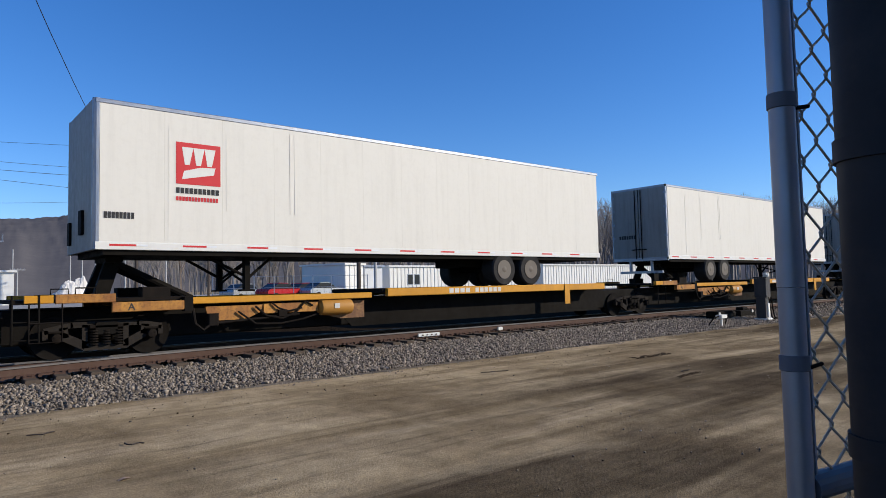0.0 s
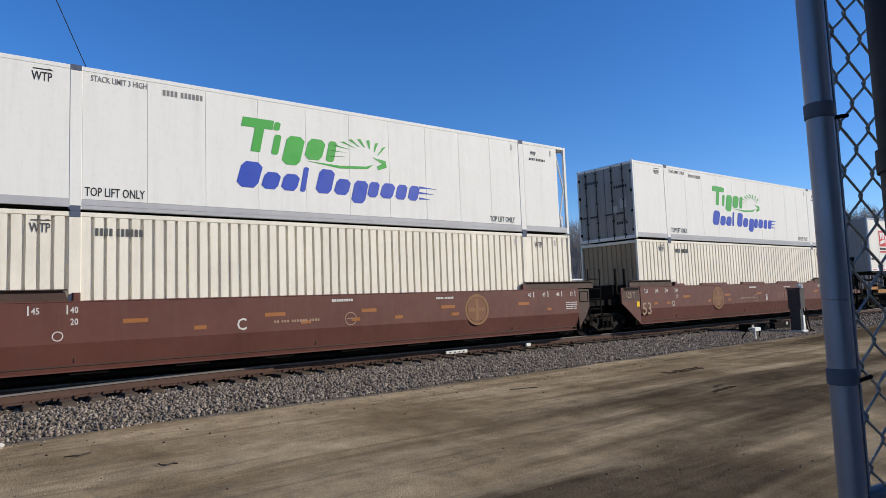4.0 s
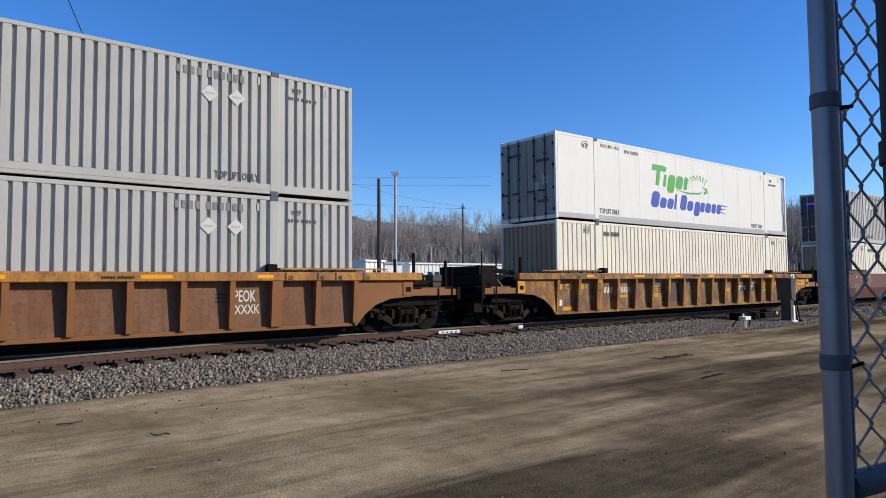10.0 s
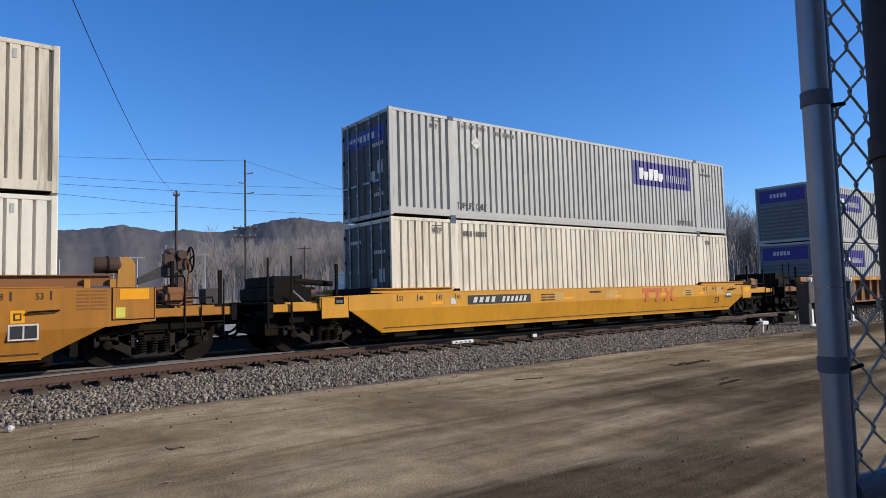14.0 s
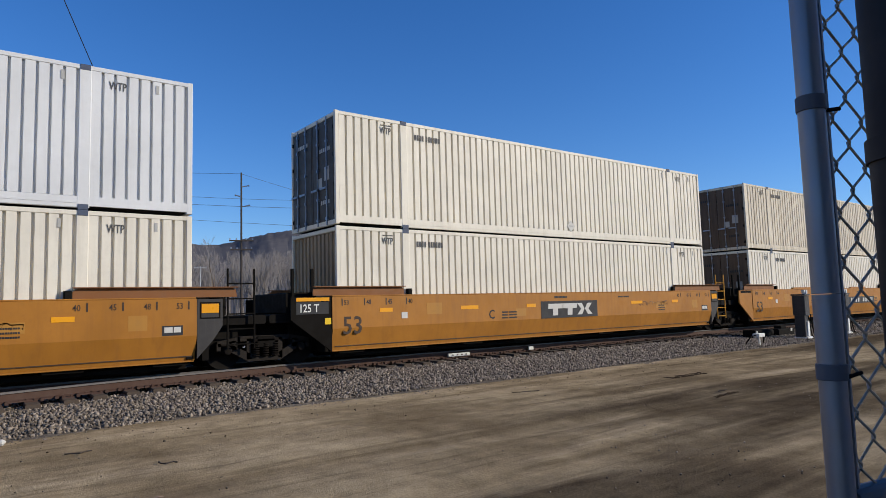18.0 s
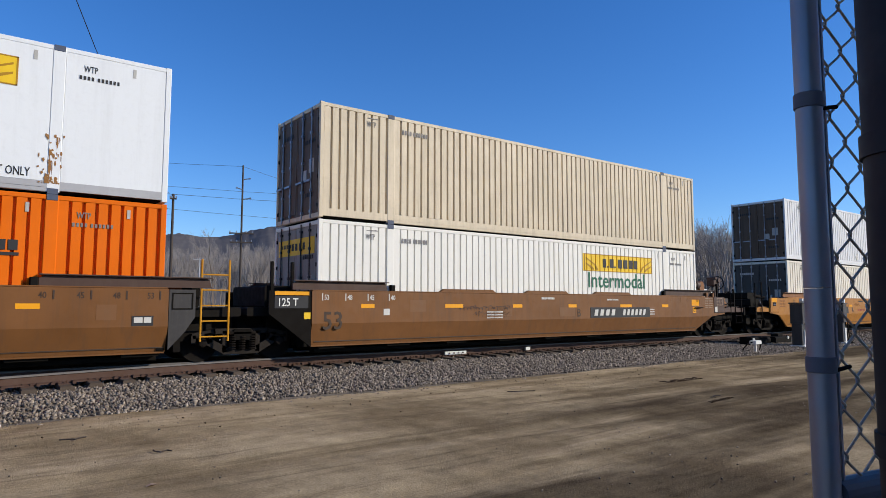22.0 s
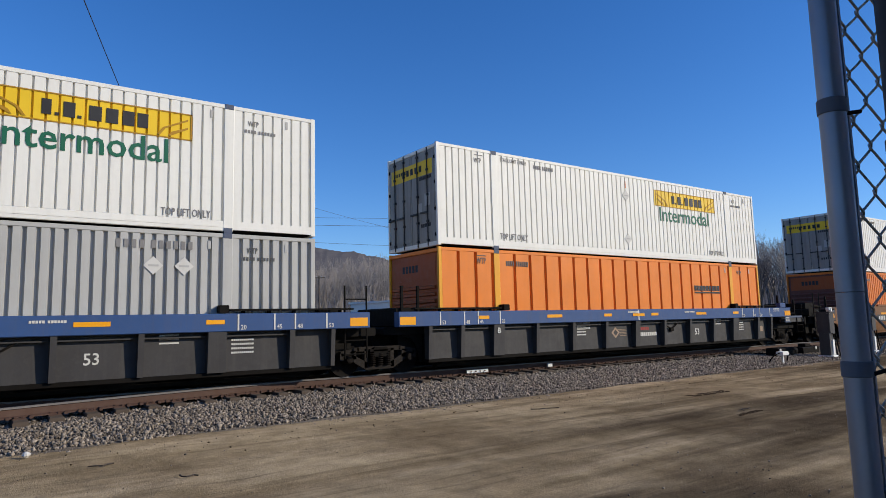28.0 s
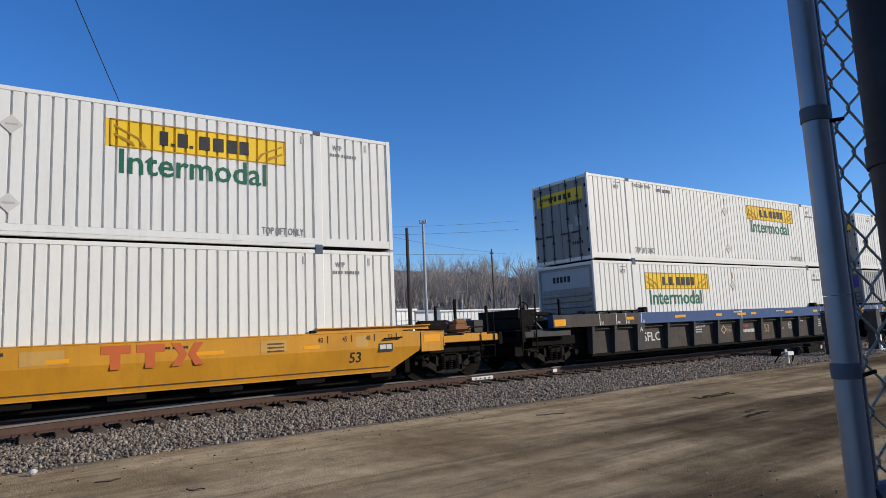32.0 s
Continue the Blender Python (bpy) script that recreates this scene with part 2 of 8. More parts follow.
M = {
    "white": coat("white_paint", (0.71, 0.70, 0.655), 0.6, 0.3, streak=0.4, spot=0.14, fade=0.93),
    "cool_white": coat("cool_white_paint", (0.721, 0.742, 0.753), 0.6, 0.3, streak=0.4, spot=0.12, fade=0.93),
    "soft_white": coat("soft_white_paint", (0.759, 0.738, 0.671), 0.5, 0.3, streak=0.4, spot=0.15, fade=0.9),
    "cream": coat("cream_paint", (0.80, 0.74, 0.615), 0.5, 0.45, streak=0.45, spot=0.2),
    "cream_stained": coat("stained_cream_paint", (0.70, 0.62, 0.48), 0.55, 0.9, dirt=(0.12, 0.09, 0.06), streak=1.0, spot=0.35),
    "cream_run": coat("run_stained_cream_paint", (0.74, 0.67, 0.53), 0.5, 0.9, dirt=(0.16, 0.11, 0.07), streak=0.95, spot=0.25),
    "beige": coat("beige_paint", (0.66, 0.560, 0.405), 0.55, 0.6, streak=0.6, spot=0.3),
    "trailer_white": coat("trailer_white_paint", (0.71, 0.68, 0.61), 0.6, 0.3, streak=0.35, spot=0.12, fade=0.93),
    # grimy doors, with the shade of the rear end put into the brown
    "door_brown": coat("shade_dark_grimy_door_paint", (0.120, 0.078, 0.050), 0.6, 0.85, dirt=(0.04, 0.024, 0.016), streak=1.0, spot=0.6),
    "silver": coat("pale_grey_paint", (0.735, 0.735, 0.725), 0.45, 0.35, streak=0.35, spot=0.15),
    "grey": coat("grey_paint", (0.45, 0.44, 0.41), 0.5, 0.4, streak=0.35, spot=0.15),
    "orange": coat("orange_paint", (0.78, 0.150, 0.002), 0.55, 0.4, streak=0.3, spot=0.15, spec=0.1),
    "faded_orange": coat("faded_orange_paint", (0.70, 0.185, 0.022), 0.55, 0.4, streak=0.4, spot=0.2),
    "amber": coat("amber_paint", (0.78, 0.21, 0.018), 0.5, 0.4, streak=0.3, spot=0.15),
    # darker copies of the white and grey paint for ends turned from the sun
    "door_white": coat("shade_dark_white_paint", (0.30, 0.285, 0.26), 0.55, 0.7, streak=0.7, spot=0.4),
    "door_grey": coat("shade_dark_grey_paint", (0.072, 0.063, 0.055), 0.55, 0.6, dirt=(0.05, 0.032, 0.02), streak=0.7, spot=0.45),
    "maroon": coat("maroon_car_paint", (0.124, 0.043, 0.031), 0.55, 0.5, streak=0.45, spot=0.25, fade=0.70),
    "rust": coat("rust_brown_car_paint", (0.235, 0.095, 0.031), 0.65, 0.5, streak=0.55, spot=0.35),
    "yellow": coat("yellow_car_paint", (0.64, 0.29, 0.018), 0.5, 0.6, dirt=(0.13, 0.055, 0.02), streak=0.5, spot=0.4, fade=0.70),
    "rusty_yellow": mottled("rusty_yellow_car_paint", (0.47, 0.225, 0.035), (0.19, 0.085, 0.032), (0.07, 0.034, 0.020), 0.435),
    "rusty_panel": mottled("rusted_panel_paint", (0.36, 0.20, 0.075), (0.15, 0.075, 0.038), (0.065, 0.034, 0.022), 0.46),
    "tan": coat("orange_tan_car_paint", (0.42, 0.170, 0.020), 0.55, 0.65, dirt=(0.11, 0.05, 0.022), streak=0.65, spot=0.45, fade=0.70),
    "brown": coat("tan_brown_car_paint", (0.191, 0.077, 0.019), 0.6, 0.8, dirt=(0.07, 0.04, 0.025), streak=0.7, spot=0.3, fade=0.70),
    "blue": coat("dark_blue_car_paint", (0.030, 0.075, 0.20), 0.5, 0.5, streak=0.5, spot=0.3),
    "slate": coat("slate_car_paint", (0.043, 0.040, 0.039), 0.6, 0.5, dirt=(0.09, 0.08, 0.07), streak=0.5, spot=0.35),
    "slate_rust": coat("rusty_slate_car_paint", (0.050, 0.038, 0.030), 0.65, 0.6, dirt=(0.10, 0.066, 0.045), streak=0.6, spot=0.5),
    # maroon stands for the orange ends in shade
    "end_maroon": coat("shade_dark_maroon_end_paint", (0.135, 0.045, 0.033), 0.6, 0.6, streak=0.6, spot=0.4),
    "lemon": coat("lemon_paper", (0.62, 0.60, 0.10), 0.7, 0.2, streak=0.2, spot=0.2),
    # black, iron, wheel and truck frame colours lowered to hold under-car shade
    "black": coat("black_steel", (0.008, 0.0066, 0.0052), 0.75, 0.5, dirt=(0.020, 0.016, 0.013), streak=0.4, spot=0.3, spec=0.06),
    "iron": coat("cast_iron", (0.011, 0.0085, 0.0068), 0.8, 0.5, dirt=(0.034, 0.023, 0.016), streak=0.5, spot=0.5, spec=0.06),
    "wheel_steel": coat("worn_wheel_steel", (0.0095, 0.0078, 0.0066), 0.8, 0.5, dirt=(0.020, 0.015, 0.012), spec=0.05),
    "rail_side": coat("rusty_rail", (0.078, 0.041, 0.028), 0.75, 0.5, streak=0.2, spot=0.4),
    "rail_top": coat("polished_rail_head", (0.15, 0.135, 0.125), 0.5, 0.3, metal=0.2, streak=0.2, spot=0.2),
    "tie": coat("weathered_wood_tie", (0.092, 0.068, 0.050), 0.9, 0.5, streak=0.3, spot=0.5, bump=0.6),
    "galv": coat("galvanised_steel", (0.30, 0.325, 0.37), 0.40, 0.3, metal=0.6, streak=0.4, spot=0.35, bump=0.3),
    "band": coat("dark_steel_band", (0.12, 0.13, 0.155), 0.6, 0.3, streak=0.3, spot=0.3),
    "frame_dust": coat("dusty_cast_frame", (0.024, 0.020, 0.017), 0.85, 0.5, dirt=(0.060, 0.047, 0.034), streak=0.4, spot=0.55, spec=0.08),
    "dark_post": coat("dark_painted_post", (0.010, 0.012, 0.016), 0.6, 0.3, streak=0.3, spot=0.3),
    "rubber": coat("tyre_rubber", (0.022, 0.021, 0.021), 0.85, 0.4, streak=0.2, spot=0.3),
    "rim": coat("dusty_wheel_rim", (0.15, 0.128, 0.105), 0.6, 0.5, streak=0.4, spot=0.4),
    "ink": coat("black_lettering", (0.03, 0.03, 0.032), 0.6, 0.1, streak=0.2, spot=0.1),
    "pale_ink": coat("pale_lettering", (0.62, 0.60, 0.55), 0.6, 0.3, streak=0.4, spot=0.3),
    "faded_ink": coat("faded_lettering", (0.21, 0.20, 0.19), 0.6, 0.2, streak=0.3, spot=0.3),
    "worn_ink": coat("worn_black_lettering", (0.085, 0.082, 0.080), 0.6, 0.2, streak=0.4, spot=0.4),
    "lime": coat("green_logo_paint", (0.05, 0.36, 0.05), 0.45, 0.1, streak=0.1, spot=0.05),
    "royal": coat("blue_logo_paint", (0.018, 0.06, 0.42), 0.45, 0.1, streak=0.1, spot=0.05),
    "violet": coat("violet_logo_paint", (0.040, 0.028, 0.235), 0.45, 0.2, streak=0.15, spot=0.08),
    "sun_yellow": coat("yellow_logo_paint", (0.85, 0.55, 0.02), 0.45, 0.15, streak=0.15, spot=0.08),
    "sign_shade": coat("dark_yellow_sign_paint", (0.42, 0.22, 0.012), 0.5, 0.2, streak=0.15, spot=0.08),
    "forest": coat("dark_green_lettering", (0.01, 0.12, 0.065), 0.5, 0.1, streak=0.15, spot=0.08),
    "crimson": coat("red_logo_paint", (0.62, 0.035, 0.04), 0.45, 0.1, streak=0.15, spot=0.08),
    "faded_red": coat("weathered_red_lettering", (0.30, 0.035, 0.03), 0.6, 0.3, streak=0.5, spot=0.5),
    "rose": coat("faded_red_lettering", (0.55, 0.12, 0.03), 0.55, 0.2, streak=0.3, spot=0.2),
    "reflector": coat("orange_reflector", (0.85, 0.36, 0.01), 0.35, 0.2, streak=0.2, spot=0.15),
    "casting": coat("blue_grey_casting", (0.08, 0.10, 0.15), 0.6, 0.4, streak=0.3, spot=0.4),
    # darker and bluer than the grey container sides
    "pale_slate": coat("dark_slate_paint", (0.16, 0.17, 0.19), 0.55, 0.5, streak=0.5, spot=0.3),
    # orange darkened in colour for the shaded ends
    "door_orange": coat("shade_dark_orange_end_paint", (0.34, 0.075, 0.012), 0.55, 0.5, streak=0.5, spot=0.3),
    "rust_panel": mottled("brown_rust_panel_paint", (0.185, 0.095, 0.055), (0.155, 0.070, 0.032), (0.075, 0.036, 0.022), 0.52),
    "post_amber": coat("amber_post_paint", (0.80, 0.36, 0.02), 0.5, 0.4, streak=0.3, spot=0.15),
    "drum": coat("brown_drum_paint", (0.072, 0.040, 0.030), 0.6, 0.5, streak=0.4, spot=0.3),
    "patch_pale": coat("pale_repaint", (0.58, 0.33, 0.08), 0.55, 0.5, streak=0.5, spot=0.4),
    # cream darkened in colour for the shaded rear ends, with streaky grime
    "end_cream": coat("shade_dark_cream_end_paint", (0.36, 0.265, 0.165), 0.6, 0.8, streak=0.8, spot=0.5),
    "patch_tan": coat("tan_repaint", (0.44, 0.205, 0.035), 0.55, 0.5, streak=0.5, spot=0.4),
    "patch_brown": coat("brown_repaint", (0.19, 0.085, 0.03), 0.55, 0.5, streak=0.5, spot=0.4),
    "dull_tube": coat("dull_steel_tube", (0.10, 0.11, 0.135), 0.55, 0.3, streak=0.3, spot=0.3),
    "rust_stain": coat("rust_run_stain", (0.31, 0.150, 0.048), 0.75, 0.5, streak=0.7, spot=0.6),
    "wire": coat("weathered_zinc_wire", (0.46, 0.41, 0.34), 0.34, 0.3, metal=0.4, streak=0.2, spot=0.3),
    "disc_tan": coat("worn_emblem_paint", (0.235, 0.115, 0.048), 0.6, 0.4, streak=0.6, spot=0.6),
    "disc_brown": coat("worn_emblem_ground", (0.185, 0.084, 0.043), 0.6, 0.4, streak=0.6, spot=0.6),
    "patch_dim": coat("overpainted_lettering", (0.17, 0.075, 0.055), 0.6, 0.4, streak=0.5, spot=0.4),
    "dull_reflector": coat("faded_reflector", (0.32, 0.12, 0.03), 0.5, 0.4, streak=0.4, spot=0.3),
    "rail_grey": coat("grey_alloy_rail", (0.42, 0.42, 0.43), 0.45, 0.4, streak=0.3, spot=0.3),
    "stencil": coat("worn_dark_stencil", (0.055, 0.034, 0.022), 0.6, 0.3, streak=0.4, spot=0.4),
    "faded_tan": coat("worn_tan_stencil", (0.34, 0.235, 0.155), 0.6, 0.4, streak=0.5, spot=0.4),
    "rust_chord": mottled("orange_rust_chord_paint", (0.46, 0.215, 0.045), (0.27, 0.115, 0.035), (0.10, 0.045, 0.024), 0.50),
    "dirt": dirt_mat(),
    "yard": ground_mat("pale_yard_gravel", ((0.22, 0.205, 0.185), (0.33, 0.315, 0.29), (0.44, 0.42, 0.39))),
    # near-black stone: the train's shade is put into this colour
    "shade_bed": ground_mat("shade_dark_stone_bed", ((0.014, 0.010, 0.007), (0.025, 0.018, 0.012), (0.044, 0.032, 0.021)), 5),
    "ballast_bed": ground_mat("crushed_stone_bed", ((0.07, 0.058, 0.046), (0.135, 0.112, 0.089), (0.23, 0.19, 0.152)), 5),
}

# ---- mesh building ----


class Shape:
    """Collects faces of simple solids, each with a material slot."""

    def __init__(self):
        self.v, self.f, self.s = [], [], []

    def add(self, verts, faces, slot=0):
        n = len(self.v)
        self.v += [tuple(p) for p in verts]
        self.f += [tuple(i + n for i in f) for f in faces]
        self.s += [slot] * len(faces)
        return self

    def box(self, x0, x1, y0, y1, z0, z1, c=0.0, slot=0):
        """A block; c chamfers the edges along its longest side."""
        d = (x1 - x0, y1 - y0, z1 - z0)
        if c <= 0 or min(d) <= 2.2 * c:
            p = [(x, y, z) for x in (x0, x1) for y in (y0, y1) for z in (z0, z1)]
            return self.add(p, [(0, 1, 3, 2), (4, 6, 7, 5), (0, 4, 5, 1), (2, 3, 7, 6), (0, 2, 6, 4), (1, 5, 7, 3)], slot)
        k = d.index(max(d))
        lo, hi = [(x0, y0, z0), (x1, y1, z1)]
        a, b = [(1, 2), (2, 0), (0, 1)][k]
        ring = [(lo[a] + c, lo[b]), (hi[a] - c, lo[b]), (hi[a], lo[b] + c), (hi[a], hi[b] - c), (hi[a] - c, hi[b]), (lo[a] + c, hi[b]), (lo[a], hi[b] - c), (lo[a], lo[b] + c)]
        return self.prism(ring, k, lo[k], hi[k], slot)

    def prism(self, ring, axis, a, b, slot=0):
        """A closed outline in the plane across axis (0 x: y,z; 1 y: z,x; 2 z: x,y), drawn out from a to b."""
        def put(u, v, w):
            return ((w, u, v), (v, w, u), (u, v, w))[axis]
        n = len(ring)
        verts = [put(u, v, a) for u, v in ring] + [put(u, v, b) for u, v in ring]
        faces = [tuple(range(n - 1, -1, -1)), tuple(range(n, 2 * n))] + [(i, (i + 1) % n, n + (i + 1) % n, n + i) for i in range(n)]
        return self.add(verts, faces, slot)

    def rod(self, p, q, r, n=8, r2=None, slot=0):
        p, q = Vector(p), Vector(q)
        d = (q - p).normalized()
        u = d.orthogonal().normalized()
        w = d.cross(u)
        r2 = r if r2 is None else r2
        verts = []
        for c, rr in ((p, r), (q, r2)):
            verts += [c + (u * math.cos(2 * math.pi * i / n) + w * math.sin(2 * math.pi * i / n)) * rr for i in range(n)]
        faces = [tuple(range(n - 1, -1, -1)), tuple(range(n, 2 * n))] + [(i, (i + 1) % n, n + (i + 1) % n, n + i) for i in range(n)]
        return self.add(verts, faces, slot)

    def lathe(self, prof, c, axis, n=24, slot=0):
        """Turns (along, radius) pairs about an axis through c."""
        verts, faces = [], []
        for a, r in prof:
            for i in range(n):
                s, k = math.sin(2 * math.pi * i / n) * r, math.cos(2 * math.pi * i / n) * r
                o = ((a, k, s), (s, a, k), (k, s, a))[axis]
                verts.append((c[0] + o[0], c[1] + o[1], c[2] + o[2]))
        for j in range(len(prof) - 1):
            for i in range(n):
                faces.append((j * n + i, j * n + (i + 1) % n, (j + 1) * n + (i + 1) % n, (j + 1) * n + i))
        faces.append(tuple(range(n - 1, -1, -1)))
        faces.append(tuple(range((len(prof) - 1) * n, len(prof) * n)))
        return self.add(verts, faces, slot)

    def path(self, pts, r, n=6, slot=0):
        """One bent round bar through the points."""
        q = [Vector(p) for p in pts]
        u = None
        verts, m = [], len(q)
        for i, p in enumerate(q):
            d = (q[min(i + 1, m - 1)] - q[max(i - 1, 0)]).normalized()
            u = d.orthogonal() if u is None else u - d * u.dot(d)
            if u.length < 1e-4:
                u = d.orthogonal()
            u.normalize()
            w = d.cross(u)
            verts += [p + (u * math.cos(2 * math.pi * k / n) + w * math.sin(2 * math.pi * k / n)) * r for k in range(n)]
        faces = [tuple(range(n - 1, -1, -1)), tuple(range((m - 1) * n, m * n))]
        faces += [(j * n + k, j * n + (k + 1) % n, (j + 1) * n + (k + 1) % n, (j + 1) * n + k) for j in range(m - 1) for k in range(n)]
        return self.add(verts, faces, slot)

    def mesh(self, name, mats, smooth=False):
        me = bpy.data.meshes.new(name)
        me.from_pydata(self.v, [], self.f)
        for m in mats if isinstance(mats, (list, tuple)) else [mats]:
            me.materials.append(m)
        me.polygons.foreach_set("material_index", self.s)
        if smooth:
            me.polygons.foreach_set("use_smooth", [True] * len(self.f))
            me.set_sharp_from_angle(angle=radians(35))
        me.update()
        return me


def part(name, shape, mat, parent, label="", smooth=False):
    me = shape if isinstance(shape, bpy.types.Mesh) else shape.mesh(name, mat, smooth)
    ob = new(name, me)
    ob.parent = parent
    if label:
        ob["label"] = label
    return ob


def thing(name, label, category, group="", kind="", mesh=None, m=None):
    ob = tagged(new(name, mesh), label, category, group, kind)
    if m is not None:
        ob.matrix_world = m
    return ob


FONT = {}


def letters(text, size, depth=0.0):
    """A mesh of raised lettering in the built-in font, in the plane x, z, facing -y, from its lower left corner."""
    key = (text, size)
    if key not in FONT:
        cu = bpy.data.curves.new("lettering", "FONT")
        cu.body, cu.size, cu.extrude, cu.resolution_u = text, size, 0.001, 2
        cu.offset = 0.011 * size
        ob = new("lettering", cu)
        bpy.context.view_layer.update()
        me = bpy.data.meshes.new_from_object(ob.evaluated_get(bpy.context.evaluated_depsgraph_get()))
        bpy.data.objects.remove(ob)
        v = np.empty(len(me.vertices) * 3)
        me.vertices.foreach_get("co", v)
        v = v.reshape(-1, 3)
        tri = [tuple(p.vertices) for p in me.polygons]
        FONT[key] = ([(x, -z, y) for x, y, z in v], tri)
    return FONT[key]


def write(shape, text, size, x, y, z, squeeze=1.0, slot=0):
    v, f = letters(text, size)
    return shape.add([(a * squeeze + x, b + y, c + z) for a, b, c in v], f, slot)


def bars(shape, x, y, z, count, w, h, gap=0.3, slot=0, lean=0.0):
    """A row of plain upright bars in place of a code."""
    for i in range(count):
        a = x + i * w * (1 + gap)
        shape.prism([(z, a), (z, a + w), (z + h, a + w + lean), (z + h, a + lean)], 1, y - 0.002, y + 0.002, slot)
    return shape

# ---- the train: one line of cars, all at one speed ----
TRACK_Y, RAIL_Z = 15.31, 0.42
TRAIN = []  # (thing, place along the train, height over the rail)
TURNING = []  # (wheelset, place along the train, its pose on the car)


def run_of(t):
    u = (t - 16) / 16
    return 167.003 * u + 8.592 * u**2 - 0.988 * u**3 - 0.245 * u**4 + 0.688 * u**5


def rides(ob, x, z=0.0):
    TRAIN.append((ob, x, z))
    ob.location = (x, TRACK_Y, RAIL_Z + z)
    return ob


LEN, HALF, TALL = 16.15, 1.295, 2.90
POST_IN = 2.05


def corrugated(x0, x1, z0, z1, y, out, pitch=0.305, depth=0.036, panels=(), flat=0.60, slope=0.05):
    """A folded side wall in the plane y, folds inward; panels: (xa, xb, za, zb, slot) painted on it."""
    n = max(1, round((x1 - x0) / pitch))
    p = (x1 - x0) / n
    prof = []
    for i in range(n):
        a = x0 + i * p
        prof += [(a, 0), (a + p * flat, 0), (a + p * (flat + slope), 1), (a + p * (0.93 if pitch < 0.4 else flat + 0.12), 1)]
    prof.append((x1, 0))
    zs = sorted({z0, z1, *[z for q in panels for z in q[2:4]]})
    sh = Shape()
    sh.v = [(x, y - out * d * depth, z) for z in zs for x, d in prof]
    m = len(prof)
    for j in range(len(zs) - 1):
        zc = (zs[j] + zs[j + 1]) / 2
        for i in range(m - 1):
            xc = (prof[i][0] + prof[i + 1][0]) / 2
            slot = 0
            for xa, xb, za, zb, s in panels:
                if xa <= xc <= xb and za <= zc <= zb:
                    slot = s
            sh.f.append((j * m + i, j * m + i + 1, (j + 1) * m + i + 1, (j + 1) * m + i))
            sh.s.append(slot)
    return sh


def corrugated_end(x, y0, y1, z0, z1, out, flat_mat=None):
    sh = corrugated(y0, y1, z0, z1, 0, -1, pitch=0.222, depth=0.036, flat=0.46, slope=0.10)
    sh.v = [(x + out * y, a, z) for a, y, z in sh.v]
    return sh


def text_part(parent, text, size, x, y, z, mat="ink", squeeze=0.62, name="lettering"):
    return part(name, write(Shape(), text, size, x, y, z, squeeze), M[mat], parent)


def code_part(parent, x, y, z, groups, h, w, mat="ink", lean=0.0, gap=0.28):
    """Reporting code as plain bars, in groups of so many."""
    b = Shape()
    for n in groups:
        bars(b, x, y, z, n, w, h, gap, lean=lean)
        x += n * w * (1 + gap) + w * 0.9
    return tagged(part("code_strip", b, M[mat], parent), kind="stuff")


CAST = Shape()
CAST.box(-0.09, 0.09, -0.085, 0.085, -0.06, 0.06, 0.012)
CAST.rod((0, -0.087, 0), (0, -0.08, 0), 0.035, 10)
CAST_MESH = {}


def casting(parent, x, y, z, key="casting"):
    if key not in CAST_MESH:
        CAST_MESH[key] = CAST.mesh("corner_casting", M[key])
    ob = part("corner_casting", CAST_MESH[key], None, parent)
    ob.location = (x, y, z)
    return ob


